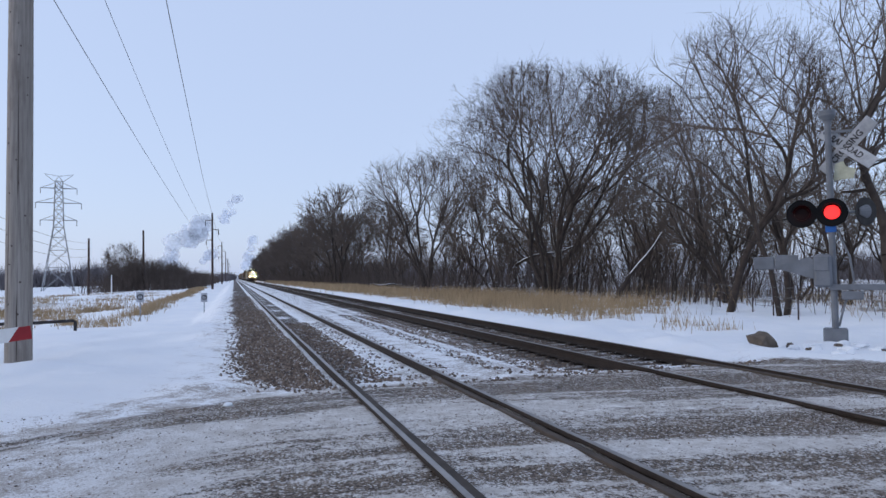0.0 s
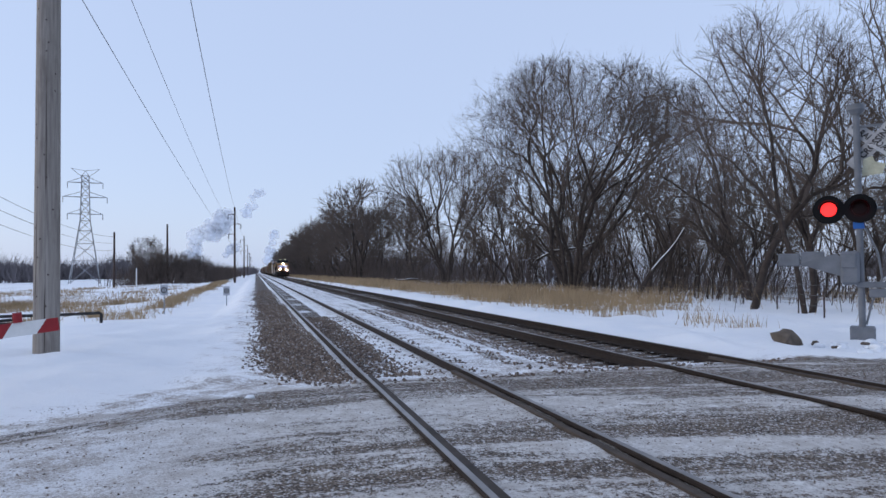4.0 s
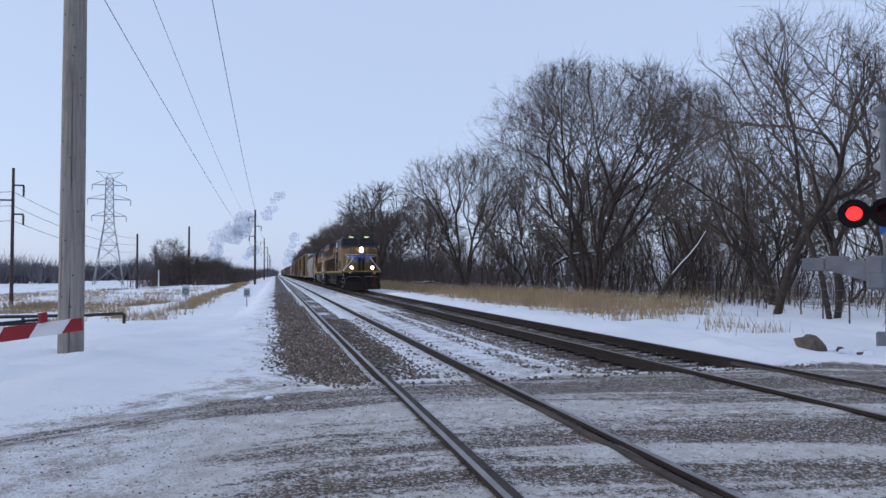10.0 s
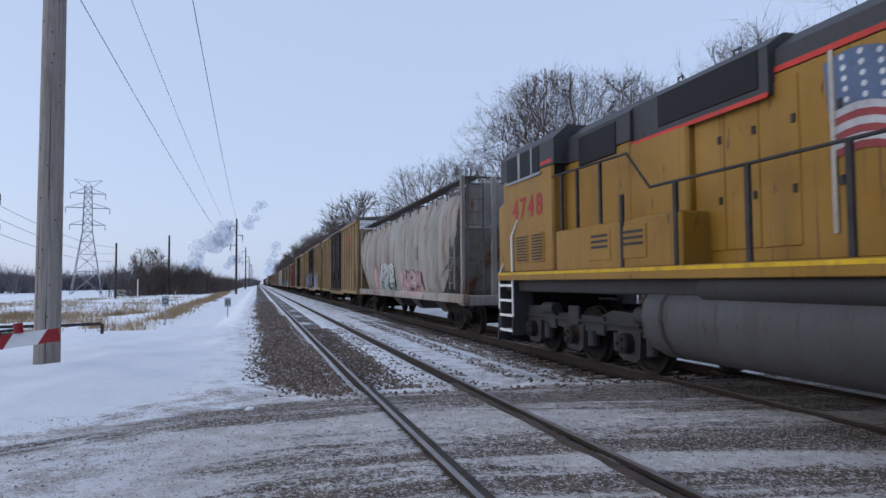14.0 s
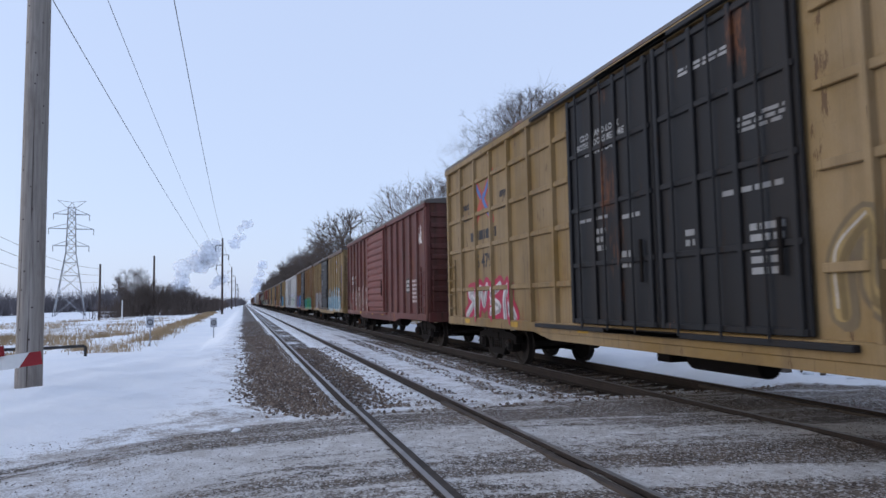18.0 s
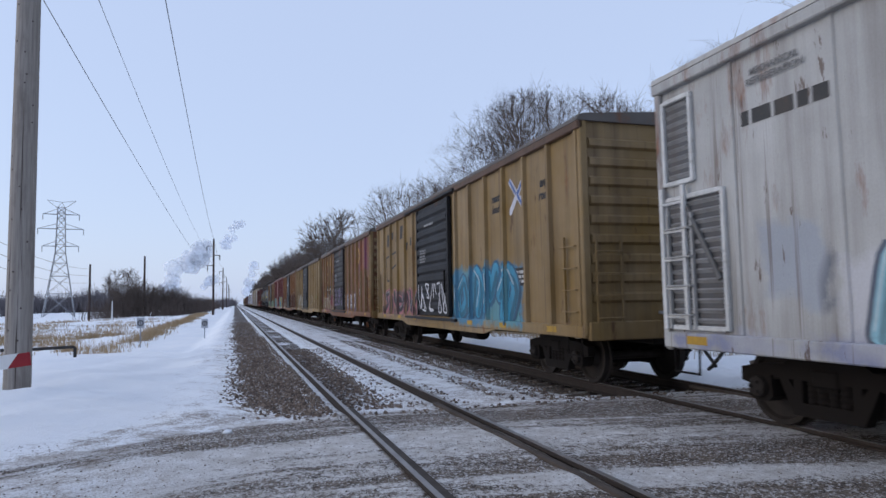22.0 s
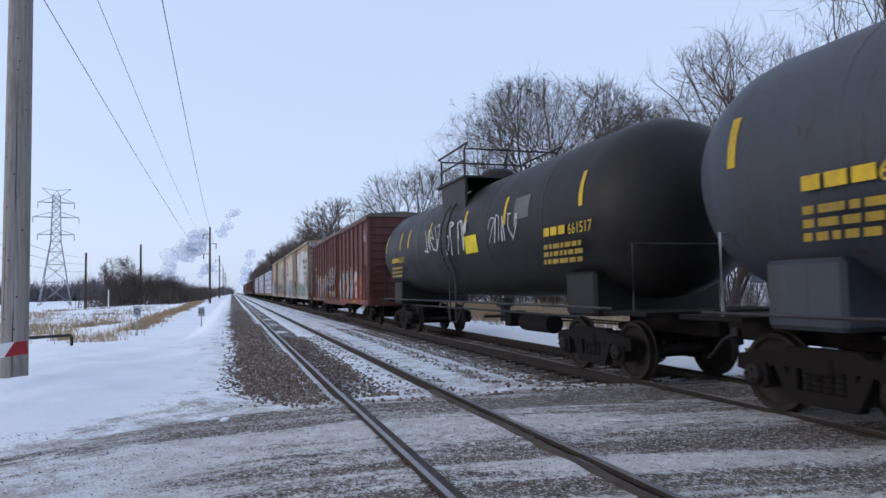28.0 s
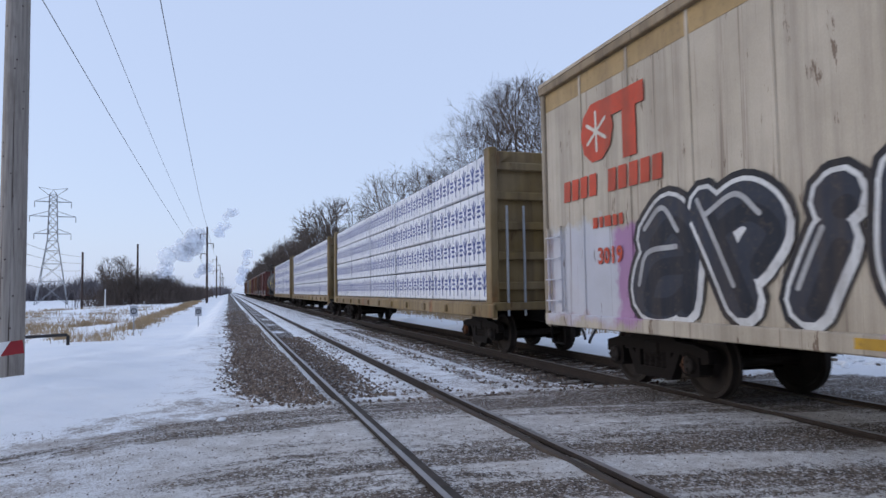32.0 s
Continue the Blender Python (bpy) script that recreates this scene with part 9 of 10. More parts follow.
bars(c19, 17.2, 18.6, 2.75, 3.05, 1, (0.5, 0.47, 0.46), name="reporting_mark")
words("50 05", 0.40, ink((0.5, 0.47, 0.46)), c19, on_side(17.9, 2.22), bold=0.008)
data_box(c19, 1.4, 1.72, 0.45, 0.4)


def reefer(u, L, seed, name, number, tags):
    door = 8.6 if seed == 1 else 9.7
    car = boxcar("cream refrigerator car with red lettering and big spray paint", L, 5.18, CREAM if seed == 1 else (0.72, 0.62, 0.485), [(door, door + 3.1, "plug", (0.46, 0.36, 0.24))], 12, 0.0, 0.30, 0.15, sprays=tags, roof=(0.40, 0.30, 0.18), category="refrigerator car", smooth_side=True, inset=2.4, trim=(0.40, 0.28, 0.14), end=(0.42, 0.33, 0.22), peel=(0.70, 0.71, 0.72) if seed == 1 else None)
    red = ink((0.48, 0.07, 0.035))
    part("painted_roof_band", Build().box(SIDE - 0.006, SIDE, 0.1, L - 0.1, 4.62, 4.94), ink((0.36, 0.25, 0.12)), car)
    for k, (text, z) in enumerate((("Protecting Today's", 3.66), ("Perishables", 3.20), ("For Tomorrow", 2.72))):
        words(text, 0.44, ink((0.06, 0.17, 0.13)), car, on_side(2.45 + 0.02 * k, z, SIDE - 0.024), shear=0.2, bold=0.012)
        words(text, 0.44, red, car, on_side(2.48 + 0.02 * k, z - 0.02, SIDE - 0.021), shear=0.2, bold=0.012)
    bars(car, 1.8, 3.0, 2.50, 2.56, 1, (0.5, 0.2, 0.15), SIDE - 0.022)
    # round and square red mark with a snow crystal, and the name as blocks
    m = Build()
    yb = L - 2.08
    m.box(SIDE - 0.024, SIDE - 0.021, yb - 0.75, yb - 0.42, 3.35, 4.35).box(SIDE - 0.024, SIDE - 0.021, yb - 0.95, yb + 0.30, 4.05, 4.35)
    ribbon(m, [(yb + 0.28, 3.88), (yb + 0.28, 3.92)], 0.92, SIDE - 0.024)
    part("painted_mark", m, red, car, "red rounded emblem")
    sn = Build()
    for k in range(3):
        a = k * math.pi / 3 + 0.5
        ribbon(sn, [(yb + 0.28 - 0.30 * math.cos(a), 3.90 - 0.30 * math.sin(a)), (yb + 0.28 + 0.30 * math.cos(a), 3.90 + 0.30 * math.sin(a))], 0.055, SIDE - 0.027)
    part("painted_mark", sn, ink((0.62, 0.58, 0.5)), car)
    b = Build()
    for k in range(10):
        y = yb + 1.25 - 0.27 * k
        if k != 4:
            b.add([(SIDE - 0.023, y + 0.10, 2.92), (SIDE - 0.023, y - 0.11, 2.92), (SIDE - 0.023, y - 0.13, 3.26), (SIDE - 0.023, y + 0.08, 3.26)], [(0, 1, 2, 3)])
            b.add([(SIDE - 0.0235, y + 0.02, 3.02), (SIDE - 0.0235, y - 0.02, 3.02), (SIDE - 0.0235, y - 0.03, 3.08), (SIDE - 0.0235, y + 0.01, 3.08)], [(0, 1, 2, 3)])
    loose("painted_mark", b, red, car, "red painted block of the name")
    bars(car, yb - 0.45, yb + 0.45, 2.36, 2.62, 1, (0.48, 0.07, 0.035), SIDE - 0.022, 4, "reporting_mark")
    words(number, 0.34, red, car, on_side(yb, 1.86, SIDE - 0.023), bold=0.01)
    words(name, 0.26, red, car, on_side(door + 1.6, 4.15, SIDE - 0.148))
    patch(car, "placard", 0.85, 1.45, 1.13, 1.41, (0.42, 0.27, 0.03), SIDE - 0.024)
    if seed == 2:
        return add(car, u)
    unit_white = car_paint("cooling_unit_white", (0.66, 0.68, 0.69), car, 0.25, 0.0, 0.1, 0.45)
    tan = car_paint("end_frame_paint", (0.46, 0.37, 0.25), car, 0.5, 0.35)
    rusty = car_paint("rusty_sill_paint", (0.36, 0.14, 0.06), car, 0.5, 0.4)
    unit = part("cooling_unit", soft_box(-0.86, 1.20, -0.50, 0.0, 3.12, 5.16, 0.20), unit_white, car, "white rounded cooling unit on the end", smooth=True)
    gr = part("cooling_grille", soft_box(-0.88, -0.30, -0.515, -0.30, 4.02, 5.04, 0.16), M["rubber"], unit, "black grille with round holes", smooth=True)
    hole = Build().lathe([(-0.004, 0.0), (-0.004, 0.045), (0.0, 0.05)], 8, "y").mesh("grille_hole")
    hole.materials.append(M["lamp_black"])
    for i in range(5):
        for j in range(9):
            x, z = -0.79 + 0.10 * i + 0.05 * (j % 2), 4.14 + 0.095 * j
            if x < -0.36:
                part("grille_hole", hole, None, gr).matrix_basis = pose(x, -0.516, z)
    part("cooling_seam", Build().box(-0.84, 1.19, -0.506, -0.495, 4.00, 4.02).box(0.38, 0.40, -0.506, -0.495, 3.2, 4.0), M["galv"], unit)
    words("EXCESS HEIGHT CAR", 0.15, M["steel"], unit, on_front(0.50, 4.50, -0.506), bold=0.003)
    part("unit_label", Build().box(0.32, 0.52, -0.507, -0.503, 4.66, 4.82), ink((0.2, 0.2, 0.2)), unit, "small framed label")
    part("unit_vent", Build().lathe([(-0.01, 0.0), (-0.01, 0.06), (0.0, 0.07)], 14, "y").shift(0.72, -0.50, 3.36), M["lamp_black"], unit)
    # a dark box added in place of the shadow below the unit
    part("unit_shadow_strip", Build().box(-0.80, 1.15, -0.46, -0.05, 3.02, 3.14, 0.02), M["steel"], unit, "dark strip standing for the shadow gap under the unit")
    part("exhaust_cap", Build().box(-0.2, 0.35, -0.3, 0.0, 5.16, 5.24, 0.03), M["rubber"], unit)
    fb = part("fuel_box", soft_box(-0.28, 1.46, -0.46, -0.02, 1.34, 2.36, 0.05), unit_white, car, "white fuel box")
    part("fuel_box_recess", Build().box(0.82, 1.40, -0.464, -0.452, 1.50, 1.86), M["lamp_black"], fb, "dark square opening")
    pr = Build()
    for k in range(5):
        pr.box(0.38, 0.90 - 0.1 * (k % 2), -0.467, -0.463, 2.10 - 0.05 * k, 2.12 - 0.05 * k)
    part("small_print", pr, ink((0.45, 0.15, 0.12)), fb)
    part("tool_box", Build().box(-0.92, -0.32, -0.30, -0.02, 1.34, 2.42, 0.04), unit_white, car, "white side cabinet beside the fuel box")
    part("end_band", Build().box(-1.40, 1.40, -0.045, 0.0, 4.52, 4.76), rusty, car, "orange-brown band across the end")
    for x in (-1.28, -0.60, -0.12):
        part("end_frame", Build().box(x - 0.05, x + 0.05, -0.44, -0.30, 1.16, 3.2 if x > -1.2 else 2.75, 0.02), tan, car, "tan upright of the end frame")
    for x in (-1.28, -0.60):
        part("frame_strut", Build().box(x - 0.04, x + 0.04, -0.32, 0.0, 2.62, 2.70, 0.01).box(x - 0.04, x + 0.04, -0.32, 0.0, 1.5, 1.58, 0.01), tan, car)
    for k, z in enumerate((1.62, 2.02, 2.42, 2.82)):
        part("rung", Build().tube([(-0.60, -0.46, z), (-0.12, -0.46, z)], 0.018, 6), tan, car)
    part("handrail", Build().tube([(-0.60, -0.46, 2.70), (1.42, -0.48, 2.62)], 0.022, 7), tan, car)
    part("handrail", Build().tube([(1.42, -0.48, 1.4), (1.42, -0.48, 3.1)], 0.022, 7), tan, car)
    part("end_deck", Build().box(-1.35, 1.45, -0.52, 0.0, 1.16, 1.26, 0.02), tan, car, "rusty tan end deck")
    part("deck_step", Build().box(-0.2, 1.4, -0.50, -0.1, 0.80, 0.96, 0.03), M["grime"], car)
    part("side_step", Build().box(-1.52, -1.30, -0.30, 0.02, 1.06, 1.34, 0.03), rusty, car, "orange-brown corner step")
    for x in (-1.3, -0.9):
        part("drop_ladder", Build().tube([(x, -0.2, 1.1), (x, -0.22, 0.55)], 0.02, 6), rusty, car)
    return add(car, u)


r1 = reefer(365.0, 21.0, 1, "PLOVER", "3030", [(0.6, 20.4, 0.9, 1.9, (0.50, 0.46, 0.40), (0.36, 0.38, 0.36), 0.8), (11.9, 18.4, 0.9, 2.2, (0.40, 0.44, 0.50), (0.42, 0.28, 0.34), 0.8), (1.0, 3.2, 2.6, 4.5, (0.62, 0.62, 0.62), (0.56, 0.46, 0.34), 0.8), (7.4, 9.8, 3.0, 4.6, (0.62, 0.62, 0.62), (0.56, 0.46, 0.34), 0.9), (14.0, 20.0, 2.5, 4.6, (0.60, 0.60, 0.60), (0.55, 0.46, 0.34), 0.7)])
graffiti(r1, 2.0, 8.2, 1.05, 2.15, 161, (0.32, 0.46, 0.36), (0.05, 0.06, 0.06), (0.44, 0.33, 0.42), 6, 0.30, SIDE - 0.024)
graffiti(r1, 12.0, 17.9, 1.0, 2.45, 162, (0.40, 0.46, 0.50), (0.06, 0.07, 0.09), (0.45, 0.25, 0.36), 5, 0.42, SIDE - 0.024)
scrawl(r1, 0.4, 1.5, 1.7, 2.3, 163, (0.05, 0.05, 0.06), 0.05, 6, SIDE - 0.024)
scrawl(r1, 19.7, 20.7, 1.2, 3.4, 164, (0.05, 0.05, 0.06), 0.035, 7, SIDE - 0.024)
graffiti(r1, 8.8, 11.5, 1.1, 1.9, 165, (0.36, 0.44, 0.34), (0.08, 0.08, 0.08), None, 3, 0.18, SIDE - 0.15)
r2 = reefer(387.8, 21.0, 2, "WHITE CLOUD", "3019", [(18.0, 20.9, 0.9, 2.5, (0.36, 0.18, 0.36), (0.40, 0.22, 0.40), 0.5), (18.7, 20.9, 0.9, 2.6, (0.55, 0.57, 0.60), (0.50, 0.53, 0.57), 0.7), (13.6, 14.6, 0.9, 2.4, (0.36, 0.18, 0.36), (0.40, 0.22, 0.40), 0.5), (3.0, 9.0, 0.85, 1.5, (0.28, 0.09, 0.05), (0.22, 0.08, 0.05), 0.8), (0.6, 4.4, 0.9, 2.1, (0.34, 0.26, 0.22), (0.48, 0.46, 0.44), 1.4), (10.0, 13.0, 0.9, 2.0, (0.10, 0.11, 0.10), (0.28, 0.27, 0.22), 1.2)])
graffiti(r2, 13.4, 18.25, 1.06, 2.70, 171, (0.03, 0.035, 0.05), (0.60, 0.60, 0.60), (0.02, 0.02, 0.025), 4, 0.58, SIDE - 0.024, "apiu")
graffiti(r2, 3.2, 8.5, 1.08, 2.42, 172, (0.05, 0.06, 0.075), (0.52, 0.52, 0.52), (0.20, 0.04, 0.035), 4, 0.62, SIDE - 0.024, "rcks")
graffiti(r2, 0.9, 2.7, 0.95, 1.6, 173, (0.30, 0.08, 0.07), (0.36, 0.28, 0.22), None, 4, 0.10, SIDE - 0.024)
graffiti(r2, 10.2, 12.8, 1.0, 1.9, 174, (0.09, 0.12, 0.11), (0.30, 0.30, 0.26), None, 3, 0.26, SIDE - 0.15)
scrawl(r2, 0.7, 1.8, 2.8, 3.6, 175, (0.06, 0.06, 0.07), 0.06, 5, SIDE - 0.024)
for u in (411.3, 435.8, 460.3):
    lumber_car(u)
    lumber_load(u)
tank_car(484.6, 14.6, (0.026, 0.027, 0.030), "black tank car far back in the train", None, 5, "661 502")
u = 501.2
for k, (c, lab) in enumerate(((OXIDE, "dull red boxcar far back in the train"), ((0.12, 0.05, 0.035), "dark brown boxcar far back in the train"), (ORANGE, "rusty orange boxcar far back in the train"), (OXIDE, "dull red boxcar far back in the train"), (GOLD, "faded yellow boxcar far back in the train"),
                              ((0.30, 0.30, 0.30), "grey boxcar far back in the train"), (ORANGE, "rusty orange boxcar far back in the train"), ((0.12, 0.05, 0.035), "dark brown boxcar far back in the train"))):
    add(boxcar(lab, 16.0, 4.6, c, [(6.5, 9.5, "ribbed", tuple(v * 0.7 for v in c))], 15, 0.2, 0.35, sprays=[(0.5, 15.5, 0.9, 1.7, (0.40, 0.40, 0.40), (0.15, 0.14, 0.14), 1.0)] if k < 3 else ()), u)
    u += 17.5


# ---- poles, wires, tower, signals and small things by the track ----
def utility_pole(x, y, top, r, label, arms=(), knots=0, mat="pole"):
    z = gz(x, y)
    p = thing("utility_pole", label, "pole", "poles along the railway", pose(x, y, 0))
    part("shaft", Build().tube([(0, 0, z - 0.3), (0, 0, z + (top - z) * 0.33), (0, 0, z + (top - z) * 0.66), (0, 0, top)], [r, r * 0.92, r * 0.82, r * 0.72], 14), M[mat], p, smooth=True)
    rnd = random.Random(int(y))
    for k in range(knots):
        a, h = rnd.uniform(3.6, 5.6), z + 0.5 + k * 0.32 + rnd.uniform(-0.1, 0.1)
        rr = r * (1 - 0.28 * (h - z) / (top - z))
        part("knot", Build().lathe([(-0.004, 0.0), (-0.004, 0.012), (0.004, 0.018)], 8, "x").shift(-rr, 0, 0), M["dark_pole"], p).matrix_basis = pose(0, 0, h, 0, 0, math.degrees(a) - 180)
    for z1, dx in arms:
        part("crossarm", Build().box(min(0, dx), max(0, dx), -0.06, 0.06, z1 - 0.07, z1 + 0.07, 0.01), M[mat], p, "wooden crossarm")
        part("insulator", Build().lathe([(0, 0.05), (-0.15, 0.12), (-0.3, 0.07), (-0.45, 0.12), (-0.6, 0.07), (-0.9, 0.10), (-1.0, 0.02)], 10, "z").shift(dx * 0.97, 0, z1 - 0.05), M["steel"], p)
    return p


utility_pole(-3.79, 14.0, 15.5, 0.225, "thick weathered grey wooden pole standing in snow", knots=26)
ARMS = ((13.3, -1.35), (11.4, 1.25), (9.3, -1.2))
for y in (142, 255, 370, 480, 590):
    utility_pole(-4.15, y, 14.8, 0.24, "tall dark utility pole with three side arms", ARMS, mat="dark_pole")
utility_pole(-23.7, 69, 11.5, 0.16, "dark old pole with short crossarms on the field", ((9.9, 0.9), (8.5, -1.2), (7.2, 0.9)), mat="dark_pole")
utility_pole(-27.1, 144, 9.7, 0.24, "dark bare pole on the snowy field", mat="dark_pole")
utility_pole(-21.6, 180, 13.8, 0.30, "dark bare pole before the thicket", mat="dark_pole")
utility_pole(-22.4, 140, 2.4, 0.12, "short white marker post on the field", mat="white")


def wire(a, b, sag, r=0.013):
    a, b = Vector(a), Vector(b)
    pts = [a.lerp(b, t) - Vector((0, 0, 4 * sag * t * (1 - t))) for t in np.linspace(0, 1, 25)]
    tagged(part("overhead_wire", Build().tube(pts, r * 1.3, 5), M["wire"]), "thin dark overhead power wire between poles", "wire", "overhead wires")


wire((-2.75, 14.0, 15.2), (-4.15, 142, 14.7), 1.2, 0.016)
wire((-5.5, 14.0, 15.2), (-5.5, 142, 12.4), 1.3, 0.011)
wire((-7.9, 14.0, 15.4), (-5.4, 142, 8.4), 0.9, 0.015)
for x, z in ((-4.15, 14.7), (-5.5, 12.4), (-5.4, 8.4)):
    for y0, y1 in ((142, 255), (255, 370), (370, 480)):
        wire((x, y0, z), (x, y1, z), 1.4, 0.02)
for z in (9.3, 8.0, 6.6):
    wire((-60, 60, z - 1), (-23.7, 69, z), 0.8, 0.02)
    wire((-23.7, 69, z), (-27.1, 144, z - 0.5), 1.0, 0.02)


def lattice_tower(x, y):
    t = thing("transmission_tower", "grey steel lattice transmission tower with three arms", "tower", at=pose(x, y, gz(x, y), 0, 0, 10) @ Matrix.Scale(1.075, 4))
    legs = [(0, 4.8), (22, 1.55), (38, 1.1)]
    def half(z):
        for (a, p), (b, q) in zip(legs, legs[1:]):
            if z <= b:
                return p + (q - p) * (z - a) / (b - a)
        return 1.1
    for sx in (-1, 1):
        for sy in (-1, 1):
            part("leg", Build().tube([(sx * half(z), sy * half(z), z) for z in (0, 22, 38)], 0.13, 5), M["galv"], t)
    zs = [0, 8, 14, 18.5, 22, 25, 28, 31, 34, 36, 38]
    for a, b in zip(zs, zs[1:]):
        br = Build()
        for s in (-1, 1):
            p, q = half(a), half(b)
            br.tube([(-p, s * p, a), (q, s * q, b)], 0.07, 4).tube([(p, s * p, a), (-q, s * q, b)], 0.07, 4).tube([(s * p, -p, a), (s * q, q, b)], 0.07, 4).tube([(s * p, p, a), (s * q, -q, b)], 0.07, 4)
            br.tube([(-q, s * q, b), (q, s * q, b)], 0.07, 4)
        loose("brace", br, M["galv"], t)
    for z, w in ((24.4, 5.5), (30.4, 6.9), (35.5, 5.5)):
        for s in (-1, 1):
            part("crossarm", Build().tube([(s * 1.1, -0.9, z), (s * w, 0, z), (s * 1.1, 0.9, z)], 0.11, 5).tube([(s * 1.1, 0, z + 1.9), (s * w, 0, z)], 0.10, 5), M["galv"], t)
            part("insulator", Build().tube([(s * w, 0, z), (s * w, 0, z - 2.0)], 0.14, 6), M["galv"], t)
    for s in (-1, 1):
        part("peak", Build().tube([(s * 1.1, 0, 37.6), (s * 4.4, 0, 40.4)], 0.09, 5).tube([(0, 0, 39.7), (s * 4.4, 0, 40.4)], 0.08, 5).tube([(0, 0, 39.7), (s * 1.1, 0, 38)], 0.08, 5), M["galv"], t)


lattice_tower(-62.0, 276)


def marker_sign(x, y, zc):
    z = gz(x, y)
    s = thing("marker_sign", "small white square railway sign on a thin post", "sign", "track side signs", pose(x, y, 0))
    part("post", Build().box(-0.03, 0.03, 0.0, 0.05, z - 0.2, zc + 0.2, 0.006), M["galv"], s)
    pl = part("plate", Build().box(-0.19, 0.19, -0.02, 0.0, zc - 0.28, zc + 0.28, 0.006), plain("dull_sign_white", (0.42, 0.43, 0.46), 0.6), s)
    part("painted_figure", Build().lathe([(-0.001, 0.10), (-0.003, 0.13), (-0.001, 0.16)], 16, "y").box(-0.02, 0.02, -0.003, -0.001, -0.08, 0.08).shift(0, -0.021, zc), M["steel"], pl)


marker_sign(-4.75, 38.3, 0.58)
marker_sign(-1.75, 43.2, 0.34)


def pipe_barrier():
    b = thing("pipe_barrier", "low dark steel pipe barrier in the snow", "barrier", at=pose(0, 24, 0))
    part("top_rail", Build().tube([(-14, 0, 0.17), (-6.0, 0, 0.19), (-4.95, 0, 0.22), (-4.90, 0, 0.18), (-4.90, 0, -0.5)], 0.05, 8), M["steel"], b)
    part("lower_rail", Build().tube([(-14, -0.3, -0.16), (-6.6, -0.1, -0.02)], 0.04, 8), M["steel"], b)
    for x in (-13, -10.4, -7.9, -6.4):
        part("post", Build().tube([(x, 0, -0.9), (x, 0, 0.18)], 0.05, 8), M["steel"], b)


pipe_barrier()


def gate_arm():
    g = thing("crossing_gate", "lowered crossing gate arm striped red and white", "gate", at=pose(-2.28, 8.9, 0.92, 0, -7, 0))
    for k in range(16):
        x1, x0 = 0.24 - 0.36 * k, 0.24 - 0.36 * (k + 1)
        a = 0.078 + 0.0035 * k
        pts = [(x1, a), (x1 - 0.12, -a), (x0 - 0.12, -a), (x0, a)]
        part("stripe_board", Build().prism(pts if k else [(0.0, a), (0.0, -a), (x0 - 0.12, -a), (x0, a)], "y", -0.012, 0.012), M["red"] if k % 2 == 0 else M["white"], g, "red reflective board" if k % 2 == 0 else "white reflective board")
    part("arm_lamp", Build().tube([(-0.42, -0.01, 0.08), (-0.42, -0.01, 0.20)], 0.05, 10), M["red"], g, "small red arm lamp")
    part("cable", Build().tube([(-0.42, 0, 0.12), (-1.2, 0.02, 0.15), (-5.6, 0.02, 0.16)], 0.02, 6), M["rubber"], g)
    part("mast", Build().tube([(-6.1, 0.1, -1.1), (-6.1, 0.1, 1.4)], 0.08, 10), M["galv"], g)
    part("mechanism", Build().box(-6.35, -5.6, -0.15, 0.3, -0.25, 0.3, 0.04), M["galv"], g)


gate_arm()


